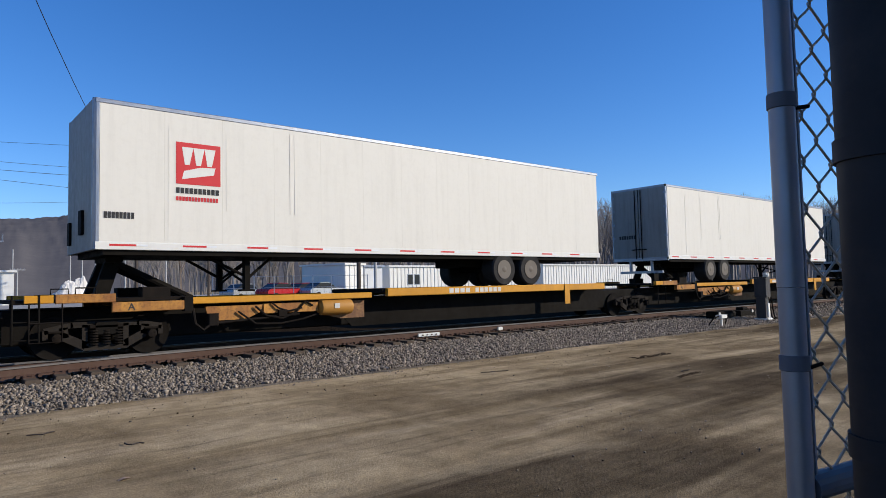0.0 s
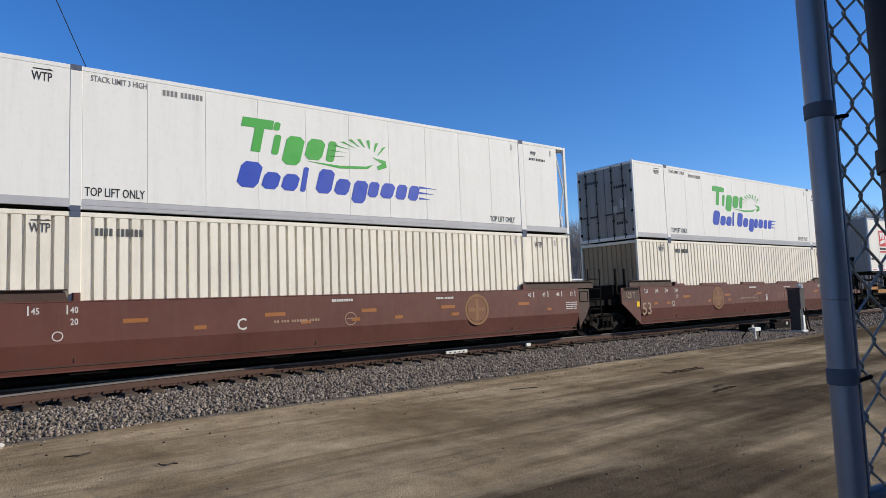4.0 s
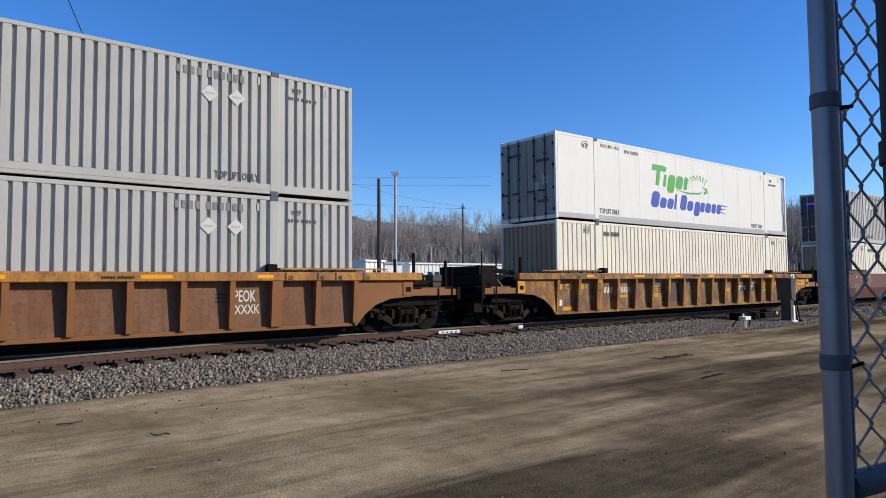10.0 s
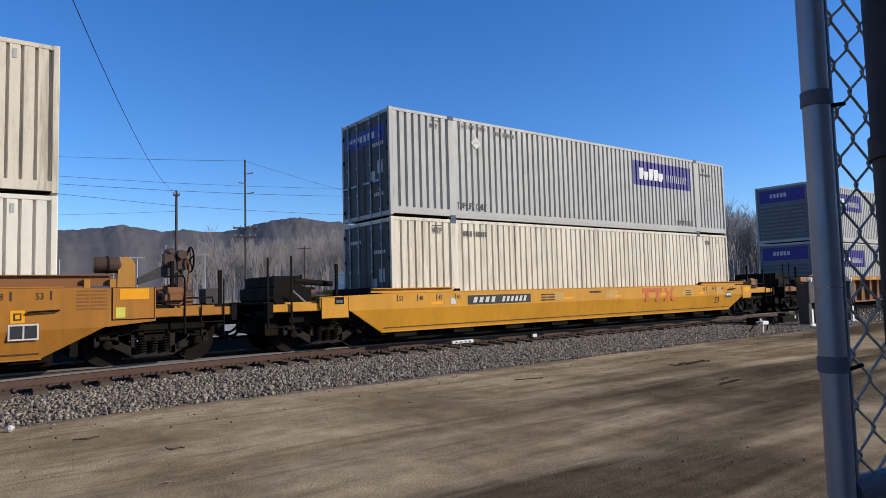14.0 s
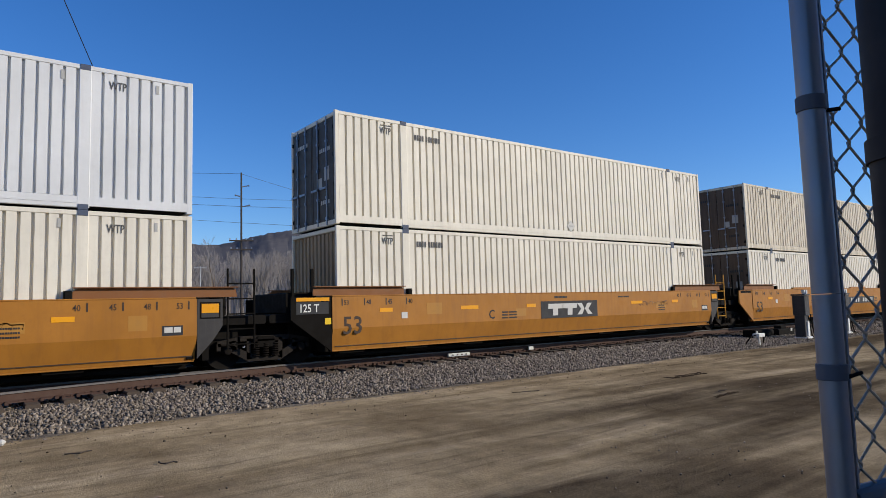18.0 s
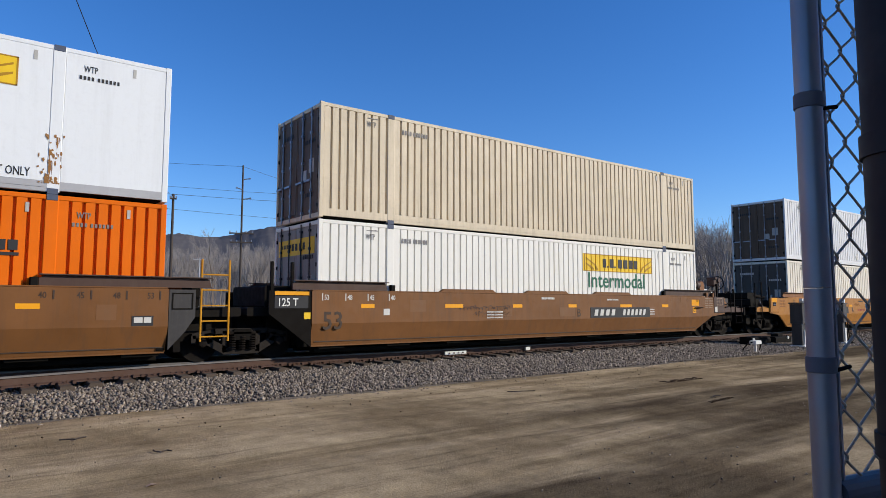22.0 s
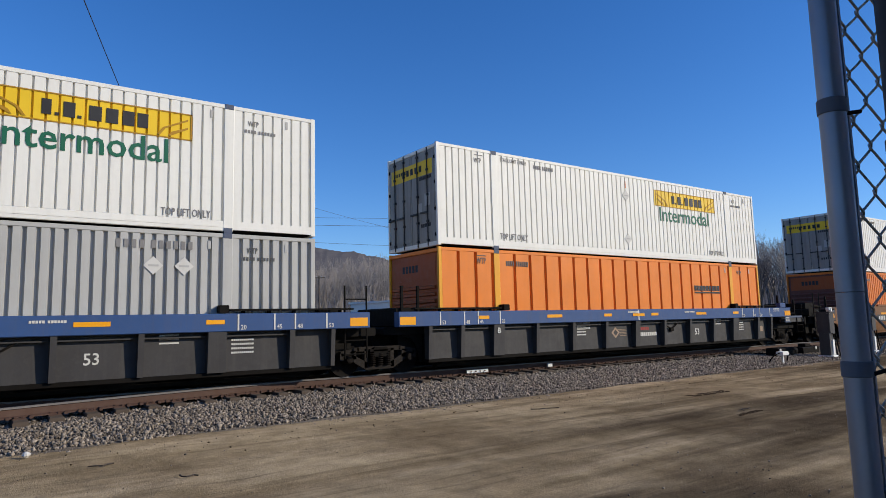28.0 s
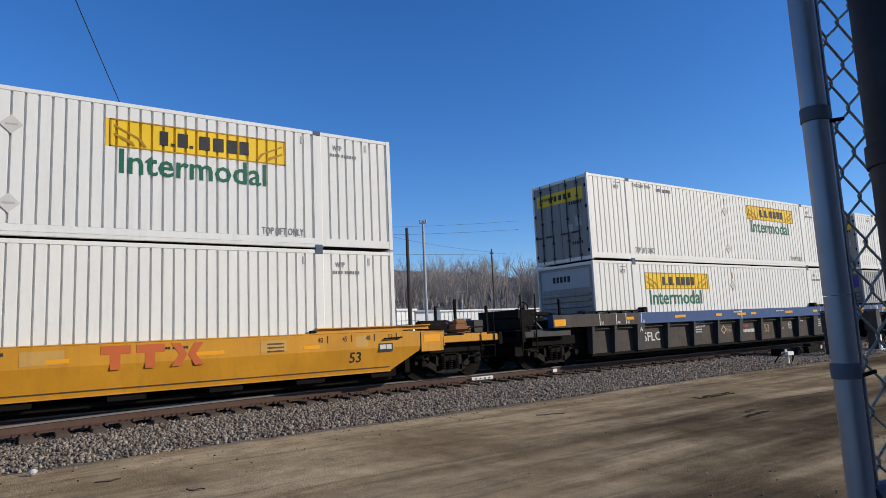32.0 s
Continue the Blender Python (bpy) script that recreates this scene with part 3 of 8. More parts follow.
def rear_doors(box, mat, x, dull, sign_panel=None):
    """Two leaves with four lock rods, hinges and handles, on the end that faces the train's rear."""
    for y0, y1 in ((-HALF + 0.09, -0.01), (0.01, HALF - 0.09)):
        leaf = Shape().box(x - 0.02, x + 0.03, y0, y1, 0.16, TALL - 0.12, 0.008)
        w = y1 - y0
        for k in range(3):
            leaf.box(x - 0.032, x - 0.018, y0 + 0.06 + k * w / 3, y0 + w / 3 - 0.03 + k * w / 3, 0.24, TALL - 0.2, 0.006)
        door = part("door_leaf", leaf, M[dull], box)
        for yb in (y0 + w * 0.3, y0 + w * 0.72):
            rod = Shape().rod((x - 0.06, yb, 0.06), (x - 0.06, yb, TALL - 0.06), 0.017, 6)
            for zc in (0.22, 0.75, 1.5, 2.2, TALL - 0.25):
                rod.box(x - 0.085, x - 0.015, yb - 0.035, yb + 0.035, zc - 0.03, zc + 0.03)
            rod.box(x - 0.10, x - 0.06, yb - 0.02, yb + 0.32, 0.98, 1.03)
            part("lock_rod", rod, M["slate" if dull == "door_white" else "galv"], door)
        side = y0 if y0 < -0.5 else y1
        for zc in (0.35, 1.05, 1.8, 2.5):
            h = Shape().box(x - 0.045, x + 0.05, side - 0.05, side + 0.05, zc - 0.05, zc + 0.05, 0.01)
            part("hinge", h, M["black"], door)
    if sign_panel:
        s = Shape().box(x - 0.040, x - 0.034, -HALF + 0.22, HALF - 0.22, TALL - 0.82, TALL - 0.40)
        p = part("sign_panel", s, M[sign_panel], box)
        k = Shape()
        for i in range(5):
            k.box(x - 0.0445, x - 0.0405, -0.55 + i * 0.22, -0.42 + i * 0.22, TALL - 0.70, TALL - 0.52)
        part("sign_strip", k, M["ink" if sign_panel != "violet" else "pale_ink"], p)
    for yb, zb, n in ((0.28, TALL - 0.62, 7), (-1.0, TALL - 0.95, 6), (-0.95, 0.6, 5)):
        marks = Shape()
        for i in range(n):
            marks.box(x - 0.044, x - 0.034, yb + i * 0.1, yb + i * 0.1 + 0.06, zb, zb + 0.1)
        tagged(part("code_strip", marks, M["ink" if dull != "door_grey" else "pale_ink"], box), kind="stuff")
    for ya, yb, za, zb, mt in ((-0.95, -0.68, 1.2, 1.55, "grey"), (-0.55, -0.3, 1.05, 1.3, "grey")):
        part("decal", Shape().box(x - 0.039, x - 0.034, ya, yb, za, zb), M[mt], box)


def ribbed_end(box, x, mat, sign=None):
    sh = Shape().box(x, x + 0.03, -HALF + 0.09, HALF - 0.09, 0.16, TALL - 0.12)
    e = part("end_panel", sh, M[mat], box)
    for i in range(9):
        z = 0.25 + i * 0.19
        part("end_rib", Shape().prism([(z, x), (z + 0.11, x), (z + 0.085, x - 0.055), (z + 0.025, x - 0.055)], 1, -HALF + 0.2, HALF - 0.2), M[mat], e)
    if sign:
        s = Shape().box(x - 0.012, x - 0.004, -HALF + 0.2, HALF - 0.2, TALL - 0.85, TALL - 0.22)
        p = part("sign_panel", s, M[sign], e)
        k = Shape()
        for i in range(5):
            k.box(x - 0.017, x - 0.0125, 0.45 - i * 0.17, 0.57 - i * 0.17, TALL - 0.62, TALL - 0.42)
        part("sign_strip", k, M["pale_ink" if sign == "violet" else "ink"], p)
    return e


def placard(parent, x, z, y=-HALF - 0.008, size=0.19, mat="pale_ink"):
    sh = Shape().prism([(z - size, x), (z, x + size), (z + size, x), (z, x - size)], 1, y - 0.004, y + 0.004)
    sh.box(x - 0.1, x + 0.1, y - 0.007, y - 0.004, z - 0.02, z + 0.02, slot=1)
    part("hazard_placard", sh, [M[mat], M["grey"]], parent)


def container(x, level, paint, label, end="corr", dull="door_white", logo=None, logo_x=0.0, smooth=False, post=None, top_text=True, cast="casting", bay=False, marks=True, wide=False, plac=(), stain=()):
    """A 53-foot box. logo: 'swoosh', 'panel', 'sign', 'sign_word', 'word'."""
    box = rides(thing("shipping_container", label, "shipping container", "containers on the train"), x, 0.45 + level * TALL)
    y = -HALF
    pm = M[post or paint]
    # frame
    top = 0.10
    foot = 0.25 if smooth else (0.27 if level else 0.14)
    for s in (-1, 1):
        yo, yi = (s * HALF, s * (HALF - 0.07))
        a, b = min(yo, yi), max(yo, yi)
        part("top_rail", Shape().box(0.1, LEN - 0.1, a, b, TALL - top, TALL - 0.006, 0.012), M[paint], box)
        low = 0.085 if level else 0.055
        rail = Shape().box(POST_IN, LEN - POST_IN, a, b, 0.045, foot, 0.012)
        rail.box(POST_IN + 0.1, LEN - POST_IN - 0.1, s * HALF - 0.008 if s < 0 else s * HALF - 0.004, s * HALF + 0.004 if s < 0 else s * HALF + 0.008, 0.13 if level else 0.10, 0.17 if level else 0.15)
        rail.box(0.1, POST_IN, a, b, low, foot)
        rail.box(LEN - POST_IN, LEN - 0.1, a, b, low, foot)
        part("bottom_rail", rail, M["rail_grey" if smooth else paint], box)
        for xc in (0.06, LEN - 0.06):
            part("corner_post", Shape().box(xc - 0.06, xc + 0.06, a - 0.003 if s < 0 else a, b if s < 0 else b + 0.003, 0.05, TALL, 0.015), pm, box)
        for xc in (POST_IN, LEN - POST_IN):
            part("lift_post", Shape().box(xc - 0.11, xc + 0.11, a - 0.006 if s < 0 else a, b if s < 0 else b + 0.006, 0.05, TALL - 0.03, 0.012), pm, box)
            casting(box, xc, s * (HALF - 0.07), TALL - 0.055, cast)
            casting(box, xc, s * (HALF - 0.07), 0.06, cast)
    part("roof", Shape().box(0.05, LEN - 0.05, -HALF + 0.03, HALF - 0.03, TALL - 0.05, TALL - 0.02), M[paint], box)
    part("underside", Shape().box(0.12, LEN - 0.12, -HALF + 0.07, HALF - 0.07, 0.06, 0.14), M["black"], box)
    for xc in (0.06, LEN - 0.06):
        sh = Shape().box(xc - 0.055, xc + 0.055, -HALF + 0.06, HALF - 0.06, TALL - 0.13, TALL - 0.03, 0.012)
        part("end_header", sh, M[paint], box)
        sh = Shape().box(xc - 0.055, xc + 0.055, -HALF + 0.06, HALF - 0.06, 0.04, 0.16, 0.012)
        part("end_sill", sh, M[paint], box)
    # side walls
    panels, mats = [], [M[paint]]
    if logo == "panel":
        panels, mats = [(logo_x, logo_x + 3.55, 1.65, 2.53, 1)], [M[paint], M["violet"]]
    if logo in ("sign", "sign_word"):
        panels, mats = [(logo_x, logo_x + 3.7, 1.95, 2.53, 1)], [M[paint], M["sun_yellow"]]
    spans = [(0.12, POST_IN - 0.11), (POST_IN + 0.11, LEN - POST_IN - 0.11), (LEN - POST_IN + 0.11, LEN - 0.12)]
    last = LEN - 0.5 if bay else LEN - 0.12
    spans[2] = (spans[2][0], last)
    for s in (-1, 1):
        for xa, xb in spans:
            if smooth:
                part("wall_core", Shape().box(xa, xb, min(s * (HALF - 0.02), s * (HALF - 0.05)), max(s * (HALF - 0.02), s * (HALF - 0.05)), foot, TALL - top), M[paint], box)
                n = max(1, round((xb - xa) / 1.22)) if s < 0 else 1
                for i in range(n):
                    c, d = xa + (xb - xa) * i / n, xa + (xb - xa) * (i + 1) / n
                    part("wall_sheet", Shape().box(c + 0.002, d - 0.002, min(s * (HALF - 0.002), s * (HALF - 0.018)), max(s * (HALF - 0.002), s * (HALF - 0.018)), foot, TALL - top, 0.003), mats, box)
            else:
                sh = corrugated(xa, xb, foot, TALL - top, s * (HALF - 0.006), s, 0.62 if wide else 0.222, {"soft_white": 0.045, "white": 0.045, "grey": 0.065}.get(paint, 0.062), panels if s < 0 else (), 0.82 if wide else {"soft_white": 0.79, "white": 0.77, "grey": 0.62, "silver": 0.75}.get(paint, 0.72))
                side = part("side_panel", sh, mats, box)
    if bay:
        part("frame_brace", Shape().rod((LEN - 0.46, y + 0.05, 0.2), (LEN - 0.14, y + 0.05, 1.5), 0.03, 6).rod((LEN - 0.14, y + 0.05, 1.5), (LEN - 0.46, y + 0.05, TALL - 0.15), 0.03, 6).box(LEN - 0.5, LEN - 0.44, y + 0.01, y + 0.07, foot, TALL - top), M[paint], box)
        part("fuel_tank", Shape().rod((LEN - 0.3, y + 0.15, 0.22), (LEN - 0.3, y + 0.15, 0.62), 0.13, 12), M["galv"], box)
        part("bay_wall", Shape().box(LEN - 0.56, LEN - 0.5, -HALF + 0.05, HALF - 0.05, foot, TALL - top), M[paint], box)
    # ends: rear paints carry shade in their colour, unlike the sides
    if end == "doors":
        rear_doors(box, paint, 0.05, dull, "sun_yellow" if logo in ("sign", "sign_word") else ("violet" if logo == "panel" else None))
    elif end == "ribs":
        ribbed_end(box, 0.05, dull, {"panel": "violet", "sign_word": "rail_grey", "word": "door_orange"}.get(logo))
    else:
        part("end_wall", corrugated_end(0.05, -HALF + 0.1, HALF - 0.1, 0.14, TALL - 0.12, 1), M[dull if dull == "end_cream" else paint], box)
    if not bay:
        part("front_wall", Shape().box(LEN - 0.09, LEN - 0.05, -HALF + 0.07, HALF - 0.07, 0.14, TALL - 0.12), M[paint], box)
    # lettering and marks on the near side
    yf = y - 0.004
    tone = "ink" if smooth else ("worn_ink" if paint == "grey" else "faded_ink")
    plain = paint in ("cream", "cream_run", "cream_stained", "silver", "amber")
    mark = "worn_ink" if plain else tone
    if top_text:
        text_part(box, "TOP LIFT ONLY", 0.25, POST_IN + 0.16, yf, 0.32, tone)
        text_part(box, "TOP LIFT ONLY", 0.23, LEN - POST_IN - 1.38, yf, 0.31, tone)
        text_part(box, "STACK LIMIT 3 HIGH", 0.17, POST_IN + 0.25, yf, TALL - 0.27, "faded_ink", squeeze=0.66)
    if marks:
        text_part(box, "WTP", 0.25 if smooth or plain else 0.20, POST_IN - 0.74, yf, TALL - 0.42, mark)
        part("arrow", Shape().prism([(TALL - 0.205, POST_IN - 0.72), (TALL - 0.205, POST_IN - 0.38), (TALL - 0.17, POST_IN - 0.45), (TALL - 0.185, POST_IN - 0.5), (TALL - 0.185, POST_IN - 0.72)], 1, yf - 0.002, yf + 0.002), M[mark], box)
        if logo is None or logo_x > 4:
            code_part(box, POST_IN + 0.35 if not top_text else POST_IN + 1.6, yf, TALL - (0.46 if not top_text else 0.34), (4, 6), 0.15 if plain else 0.12, 0.052 if plain else 0.05, mark if plain else "faded_ink", gap=0.6)
        if logo == "panel" and logo_x < 5:
            code_part(box, 11.9, yf, TALL - 0.40, (4, 6), 0.17, 0.085, "faded_ink", gap=0.7)
        text_part(box, "WTP", 0.24 if plain else 0.18, LEN - POST_IN + 0.42, yf, TALL - 0.42, mark)
        if not plain:
            code_part(box, LEN - POST_IN + 0.35, yf, TALL - 0.58, (4, 6), 0.075, 0.04, tone, gap=0.75)
        part("lock_slot", Shape().box(LEN - POST_IN - 0.42, LEN - POST_IN - 0.36, yf - 0.002, yf + 0.002, TALL - 0.36, TALL - 0.18), M["grey"], box)
        part("lock_slot", Shape().box(LEN - 0.75, LEN - 0.69, yf - 0.002, yf + 0.002, TALL - 0.36, TALL - 0.18), M["grey"], box)
    if plac:
        for px, pz in plac:
            placard(box, px, pz)
            if paint == "soft_white" and pz > 1.5:
                part("tape_strip", Shape().box(px - 0.02, px + 0.02, yf - 0.002, yf + 0.002, pz + 0.26, pz + 0.50), M["rose"], box)
    x = logo_x
    if smooth and logo == "sign":
        part("sign_panel", Shape().box(x, x + 3.6, yf - 0.002, yf + 0.002, 1.97, 2.52), M["sun_yellow"], box)
        yf = yf - 0.004

    def flat(points, mat, name="logo_shape"):
        return part(name, Shape().prism([(b, a + x) for a, b in points], 1, yf - 0.002, yf + 0.002), M[mat], box)

    def glyph(a, w, z0, z1, mat):
        """One leaning rounded block in place of a letter."""
        k = 0.18 * (z1 - z0)
        c = 0.22 * min(w, z1 - z0)
        flat([(a + c, z0), (a + w - c, z0), (a + w, z0 + c), (a + w + k, z1 - c), (a + w + k - c, z1), (a + k + c, z1), (a + k, z1 - c), (a, z0 + c)], mat)

    if logo == "swoosh":
        flat([(0.12, 2.14), (0.86, 2.14), (0.90, 2.36), (0.16, 2.36)], "lime")
        flat([(0.33, 1.58), (0.55, 1.58), (0.66, 2.14), (0.44, 2.14)], "lime")
        glyph(0.82, 0.17, 1.56, 2.04, "lime")
        glyph(0.88, 0.15, 2.14, 2.34, "lime")
        glyph(1.08, 0.46, 1.36, 2.06, "lime")
        glyph(1.66, 0.46, 1.54, 2.06, "lime")
        glyph(2.22, 0.22, 1.54, 2.06, "lime")
        for k in range(9):  # plain sweeping strokes where the emblem stands
            a = k * math.pi / 11
            ca, sa = math.cos(a), math.sin(a)
            p0 = (3.25 - 0.95 * ca, 1.66 + 0.55 * sa)
            p1 = (3.25 - 0.55 * math.cos(a + 0.25), 1.62 + 0.40 * math.sin(a + 0.25))
            flat([p0, (p0[0] + 0.09, p0[1] + 0.02), (p1[0] + 0.03, p1[1]), p1], "lime", "emblem_stroke")
        flat([(1.7, 1.50), (2.6, 1.40), (3.4, 1.46), (3.6, 1.60), (3.35, 1.52), (2.6, 1.47)], "lime", "emblem_stroke")
        flat([(3.55, 1.78), (3.95, 1.72), (3.98, 1.55), (3.72, 1.46), (3.68, 1.56), (3.84, 1.64)], "lime", "emblem_stroke")
        a = 0.0
        for i, w in enumerate((0.50, 0.40, 0.40, 0.13, 0, 0.42, 0.40, 0.40, 0.30, 0.40, 0.32, 0.32)):
            if w:
                glyph(a, w, 0.56 if i == 7 else 0.74, 1.34 if i in (0, 3, 5) else 1.14, "royal")
            a += w + (0.075 if w else 0.2)
        for k in range(3):
            flat([(a - 0.02, 0.78 + k * 0.15), (a + 0.35 + 0.12 * k, 0.80 + k * 0.15), (a - 0.02, 0.84 + k * 0.15)], "royal", "speed_line")
    if logo == "panel":
        for i, (w, h) in enumerate(((0.25, 0.42), (0.24, 0.30), (0.25, 0.42), (0.27, 0.42), (0.27, 0.30))):
            a = 0.34 + i * 0.285
            flat([(a, 1.86), (a + w * 0.72, 1.86), (a + w, 1.86 + h * 0.45), (a + w, 1.86 + h), (a, 1.86 + h)], "white", "logo_bar")
        code_part(box, x + 1.98, yf, 1.87, (11,), 0.27, 0.035, "pale_ink", gap=2.5)
    if logo in ("sign", "sign_word"):
        wd, z0, z1 = (3.7, 1.95, 2.53) if logo == "sign_word" else (3.6, 1.97, 2.52)
        for a, b, c, d in ((0, wd, z1 - 0.025, z1), (0, wd, z0, z0 + 0.025), (0, 0.03, z0, z1), (wd - 0.03, wd, z0, z1)):
            flat([(a, c), (b, c), (b, d), (a, d)], "sign_shade", "sign_border")
        for i, w in enumerate((0.16, 0.07, 0.20, 0.07, 0.22, 0.22, 0.22, 0.20)):
            a = 0.95 + (0, 0.22, 0.36, 0.60, 0.80, 1.10, 1.40, 1.68)[i]
            h = 0.06 if w < 0.1 else 0.30
            flat([(a, z0 + 0.14), (a + w, z0 + 0.14), (a + w, z0 + 0.14 + h), (a, z0 + 0.14 + h)], "ink", "logo_bar")
        for c, e in ((0.08, 1), (wd - 0.08, -1)):
            flat([(c, z1 - 0.12), (c + e * 0.5, z0 + 0.22), (c + e * 0.62, z0 + 0.05), (c + e * 0.56, z0 + 0.05), (c + e * 0.45, z0 + 0.20), (c, z1 - 0.16)][::e], "sign_shade", "scroll_line")
            flat([(c, z1 - 0.30), (c + e * 0.34, z0 + 0.14), (c + e * 0.40, z0 + 0.05), (c + e * 0.36, z0 + 0.05), (c, z1 - 0.34)][::e], "sign_shade", "scroll_line")
        if logo == "sign_word":
            text_part(box, "Intermodal", 0.72, x + 0.14, yf, 1.42, "forest", 0.98)
    if stain:
        rnd = random.Random(5)
        for a0, z0_, w, h in stain:
            for k in range(70):
                u = rnd.random() ** 1.8
                a, q = a0 + w * min(1.0, max(0.0, rnd.gauss(0.5, 0.24))), z0_ + h * u
                d, l = rnd.uniform(0.006, 0.026), rnd.uniform(0.02, 0.10) + (0.18 if k % 9 == 0 else 0.0)
                bot = max(z0_ - 0.02, q - l)
                part("rust_stain", Shape().prism([(q, a - d), (q - 0.6 * (q - bot), a - d * rnd.uniform(0.4, 1.2)), (bot, a), (q - 0.5 * (q - bot), a + d), (q + d * 0.6, a + d * 0.5)], 1, yf - 0.0012 - k * 0.00004, yf + 0.001), M["rust_stain"], box)
    if logo == "word":
        code_part(box, x, yf, 1.82, (9,), 0.19, 0.15, "ink", gap=0.24)
        flat([(0, 1.72), (1.66, 1.72), (1.66, 1.78), (0, 1.78)], "ink", "underline")
    return box


# ---- rail trucks and couplers ----
WHEEL = Shape().lathe([(-0.07, 0.10), (-0.07, 0.30), (-0.06, 0.36), (-0.075, 0.42), (0.03, 0.42), (0.035, 0.45), (0.065, 0.45), (0.07, 0.37), (0.02, 0.33), (0.01, 0.12), (0.09, 0.10)], (0, 0, 0), 1, 28)
WHEEL_MESH = WHEEL.mesh("wheel", M["wheel_steel"], True)
AXLE_MESH = Shape().rod((0, -1.05, 0), (0, 1.05, 0), 0.08, 12).mesh("axle", M["iron"])


def truck(car, x, along, tone="frame_dust"):
    """A three-piece rail truck under a car at local x: cast side frames with open windows, spring nests, bearings."""
    for s in (-1, 1):
        y = s * 1.02
        f = Shape()

        def limb(p, q, w, wq=None, t=0.055):
            """A flat cast limb between two (along, height) points, w deep at p, wq at q."""
            (x0, z0), (x1, z1) = p, q
            n = Vector((-(z1 - z0), x1 - x0)).normalized()
            e = w if wq is None else wq
            ring = [(z0 + n.y * w, x + x0 + n.x * w), (z0 - n.y * w, x + x0 - n.x * w), (z1 - n.y * e, x + x1 - n.x * e), (z1 + n.y * e, x + x1 + n.x * e)]
            f.prism(ring, 1, y - t, y + t)
        limb((-0.62, 0.70), (0.62, 0.70), 0.055)
        for e in (-1, 1):
            limb((e * 0.58, 0.705), (e * 1.06, 0.60), 0.05, 0.06)
            limb((e * 0.82, 0.53), (e * 0.36, 0.28), 0.075, 0.085)
            limb((e * 0.37, 0.24), (e * 0.37, 0.70), 0.05)
            limb((e * 0.72, 0.46), (e * 0.74, 0.66), 0.075)
            limb((e * 1.04, 0.44), (e * 1.04, 0.62), 0.045)
        limb((-0.40, 0.235), (0.40, 0.235), 0.045)
        fr = part("truck_frame", f, M[tone], car)
        for k in (-0.86, 0.86):
            cap = Shape().lathe([(-0.16, 0.05), (-0.15, 0.085), (-0.08, 0.10), (0.10, 0.10), (0.14, 0.115), (0.16, 0.06)], (x + k, y, 0.46), 1, 14)
            for j in range(3):
                a = j * 2.094 + 0.5
                cap.rod((x + k + 0.05 * math.cos(a), y + s * 0.165, 0.46 + 0.05 * math.sin(a)), (x + k + 0.05 * math.cos(a), y + s * 0.145, 0.46 + 0.05 * math.sin(a)), 0.014, 6)
            part("bearing_cap", cap, M["iron"], fr, smooth=True)
            part("bearing_adapter", Shape().box(x + k - 0.13, x + k + 0.13, y - 0.07, y + 0.07, 0.555, 0.60, 0.012), M["iron"], fr)
        for k in (-0.22, 0, 0.22):
            sp = Shape()
            for j in range(6):
                sp.lathe([(0.0, 0.055), (0.004, 0.085), (0.026, 0.085), (0.03, 0.055)], (x + k, y + s * 0.075, 0.30 + j * 0.052), 2, 10)
            part("spring", sp, M["iron"], fr)
        part("bolster_end", Shape().box(x - 0.30, x + 0.30, min(y, y + s * 0.13), max(y, y + s * 0.13), 0.615, 0.695, 0.02), M["iron"], fr)
        for e in (-1, 1):
            part("brake_shoe", Shape().prism([(0.24, x + e * 0.395), (0.62, x + e * 0.42), (0.60, x + e * 0.47), (0.42, x + e * 0.445), (0.26, x + e * 0.47)], 1, s * 0.70, s * 0.80), M["iron"], fr)
    part("brake_beam", Shape().box(x - 0.52, x - 0.45, -0.72, 0.72, 0.36, 0.44, 0.01).box(x + 0.45, x + 0.52, -0.72, 0.72, 0.36, 0.44, 0.01).rod((x - 0.48, 0.1, 0.40), (x + 0.48, -0.1, 0.40), 0.03, 6), M["iron"], car)
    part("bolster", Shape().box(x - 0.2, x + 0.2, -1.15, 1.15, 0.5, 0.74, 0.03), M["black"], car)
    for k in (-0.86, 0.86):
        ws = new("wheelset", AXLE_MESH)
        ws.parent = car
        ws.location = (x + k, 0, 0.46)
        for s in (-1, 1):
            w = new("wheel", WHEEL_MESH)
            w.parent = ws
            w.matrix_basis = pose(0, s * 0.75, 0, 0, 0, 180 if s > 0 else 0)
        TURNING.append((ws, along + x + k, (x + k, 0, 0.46)))


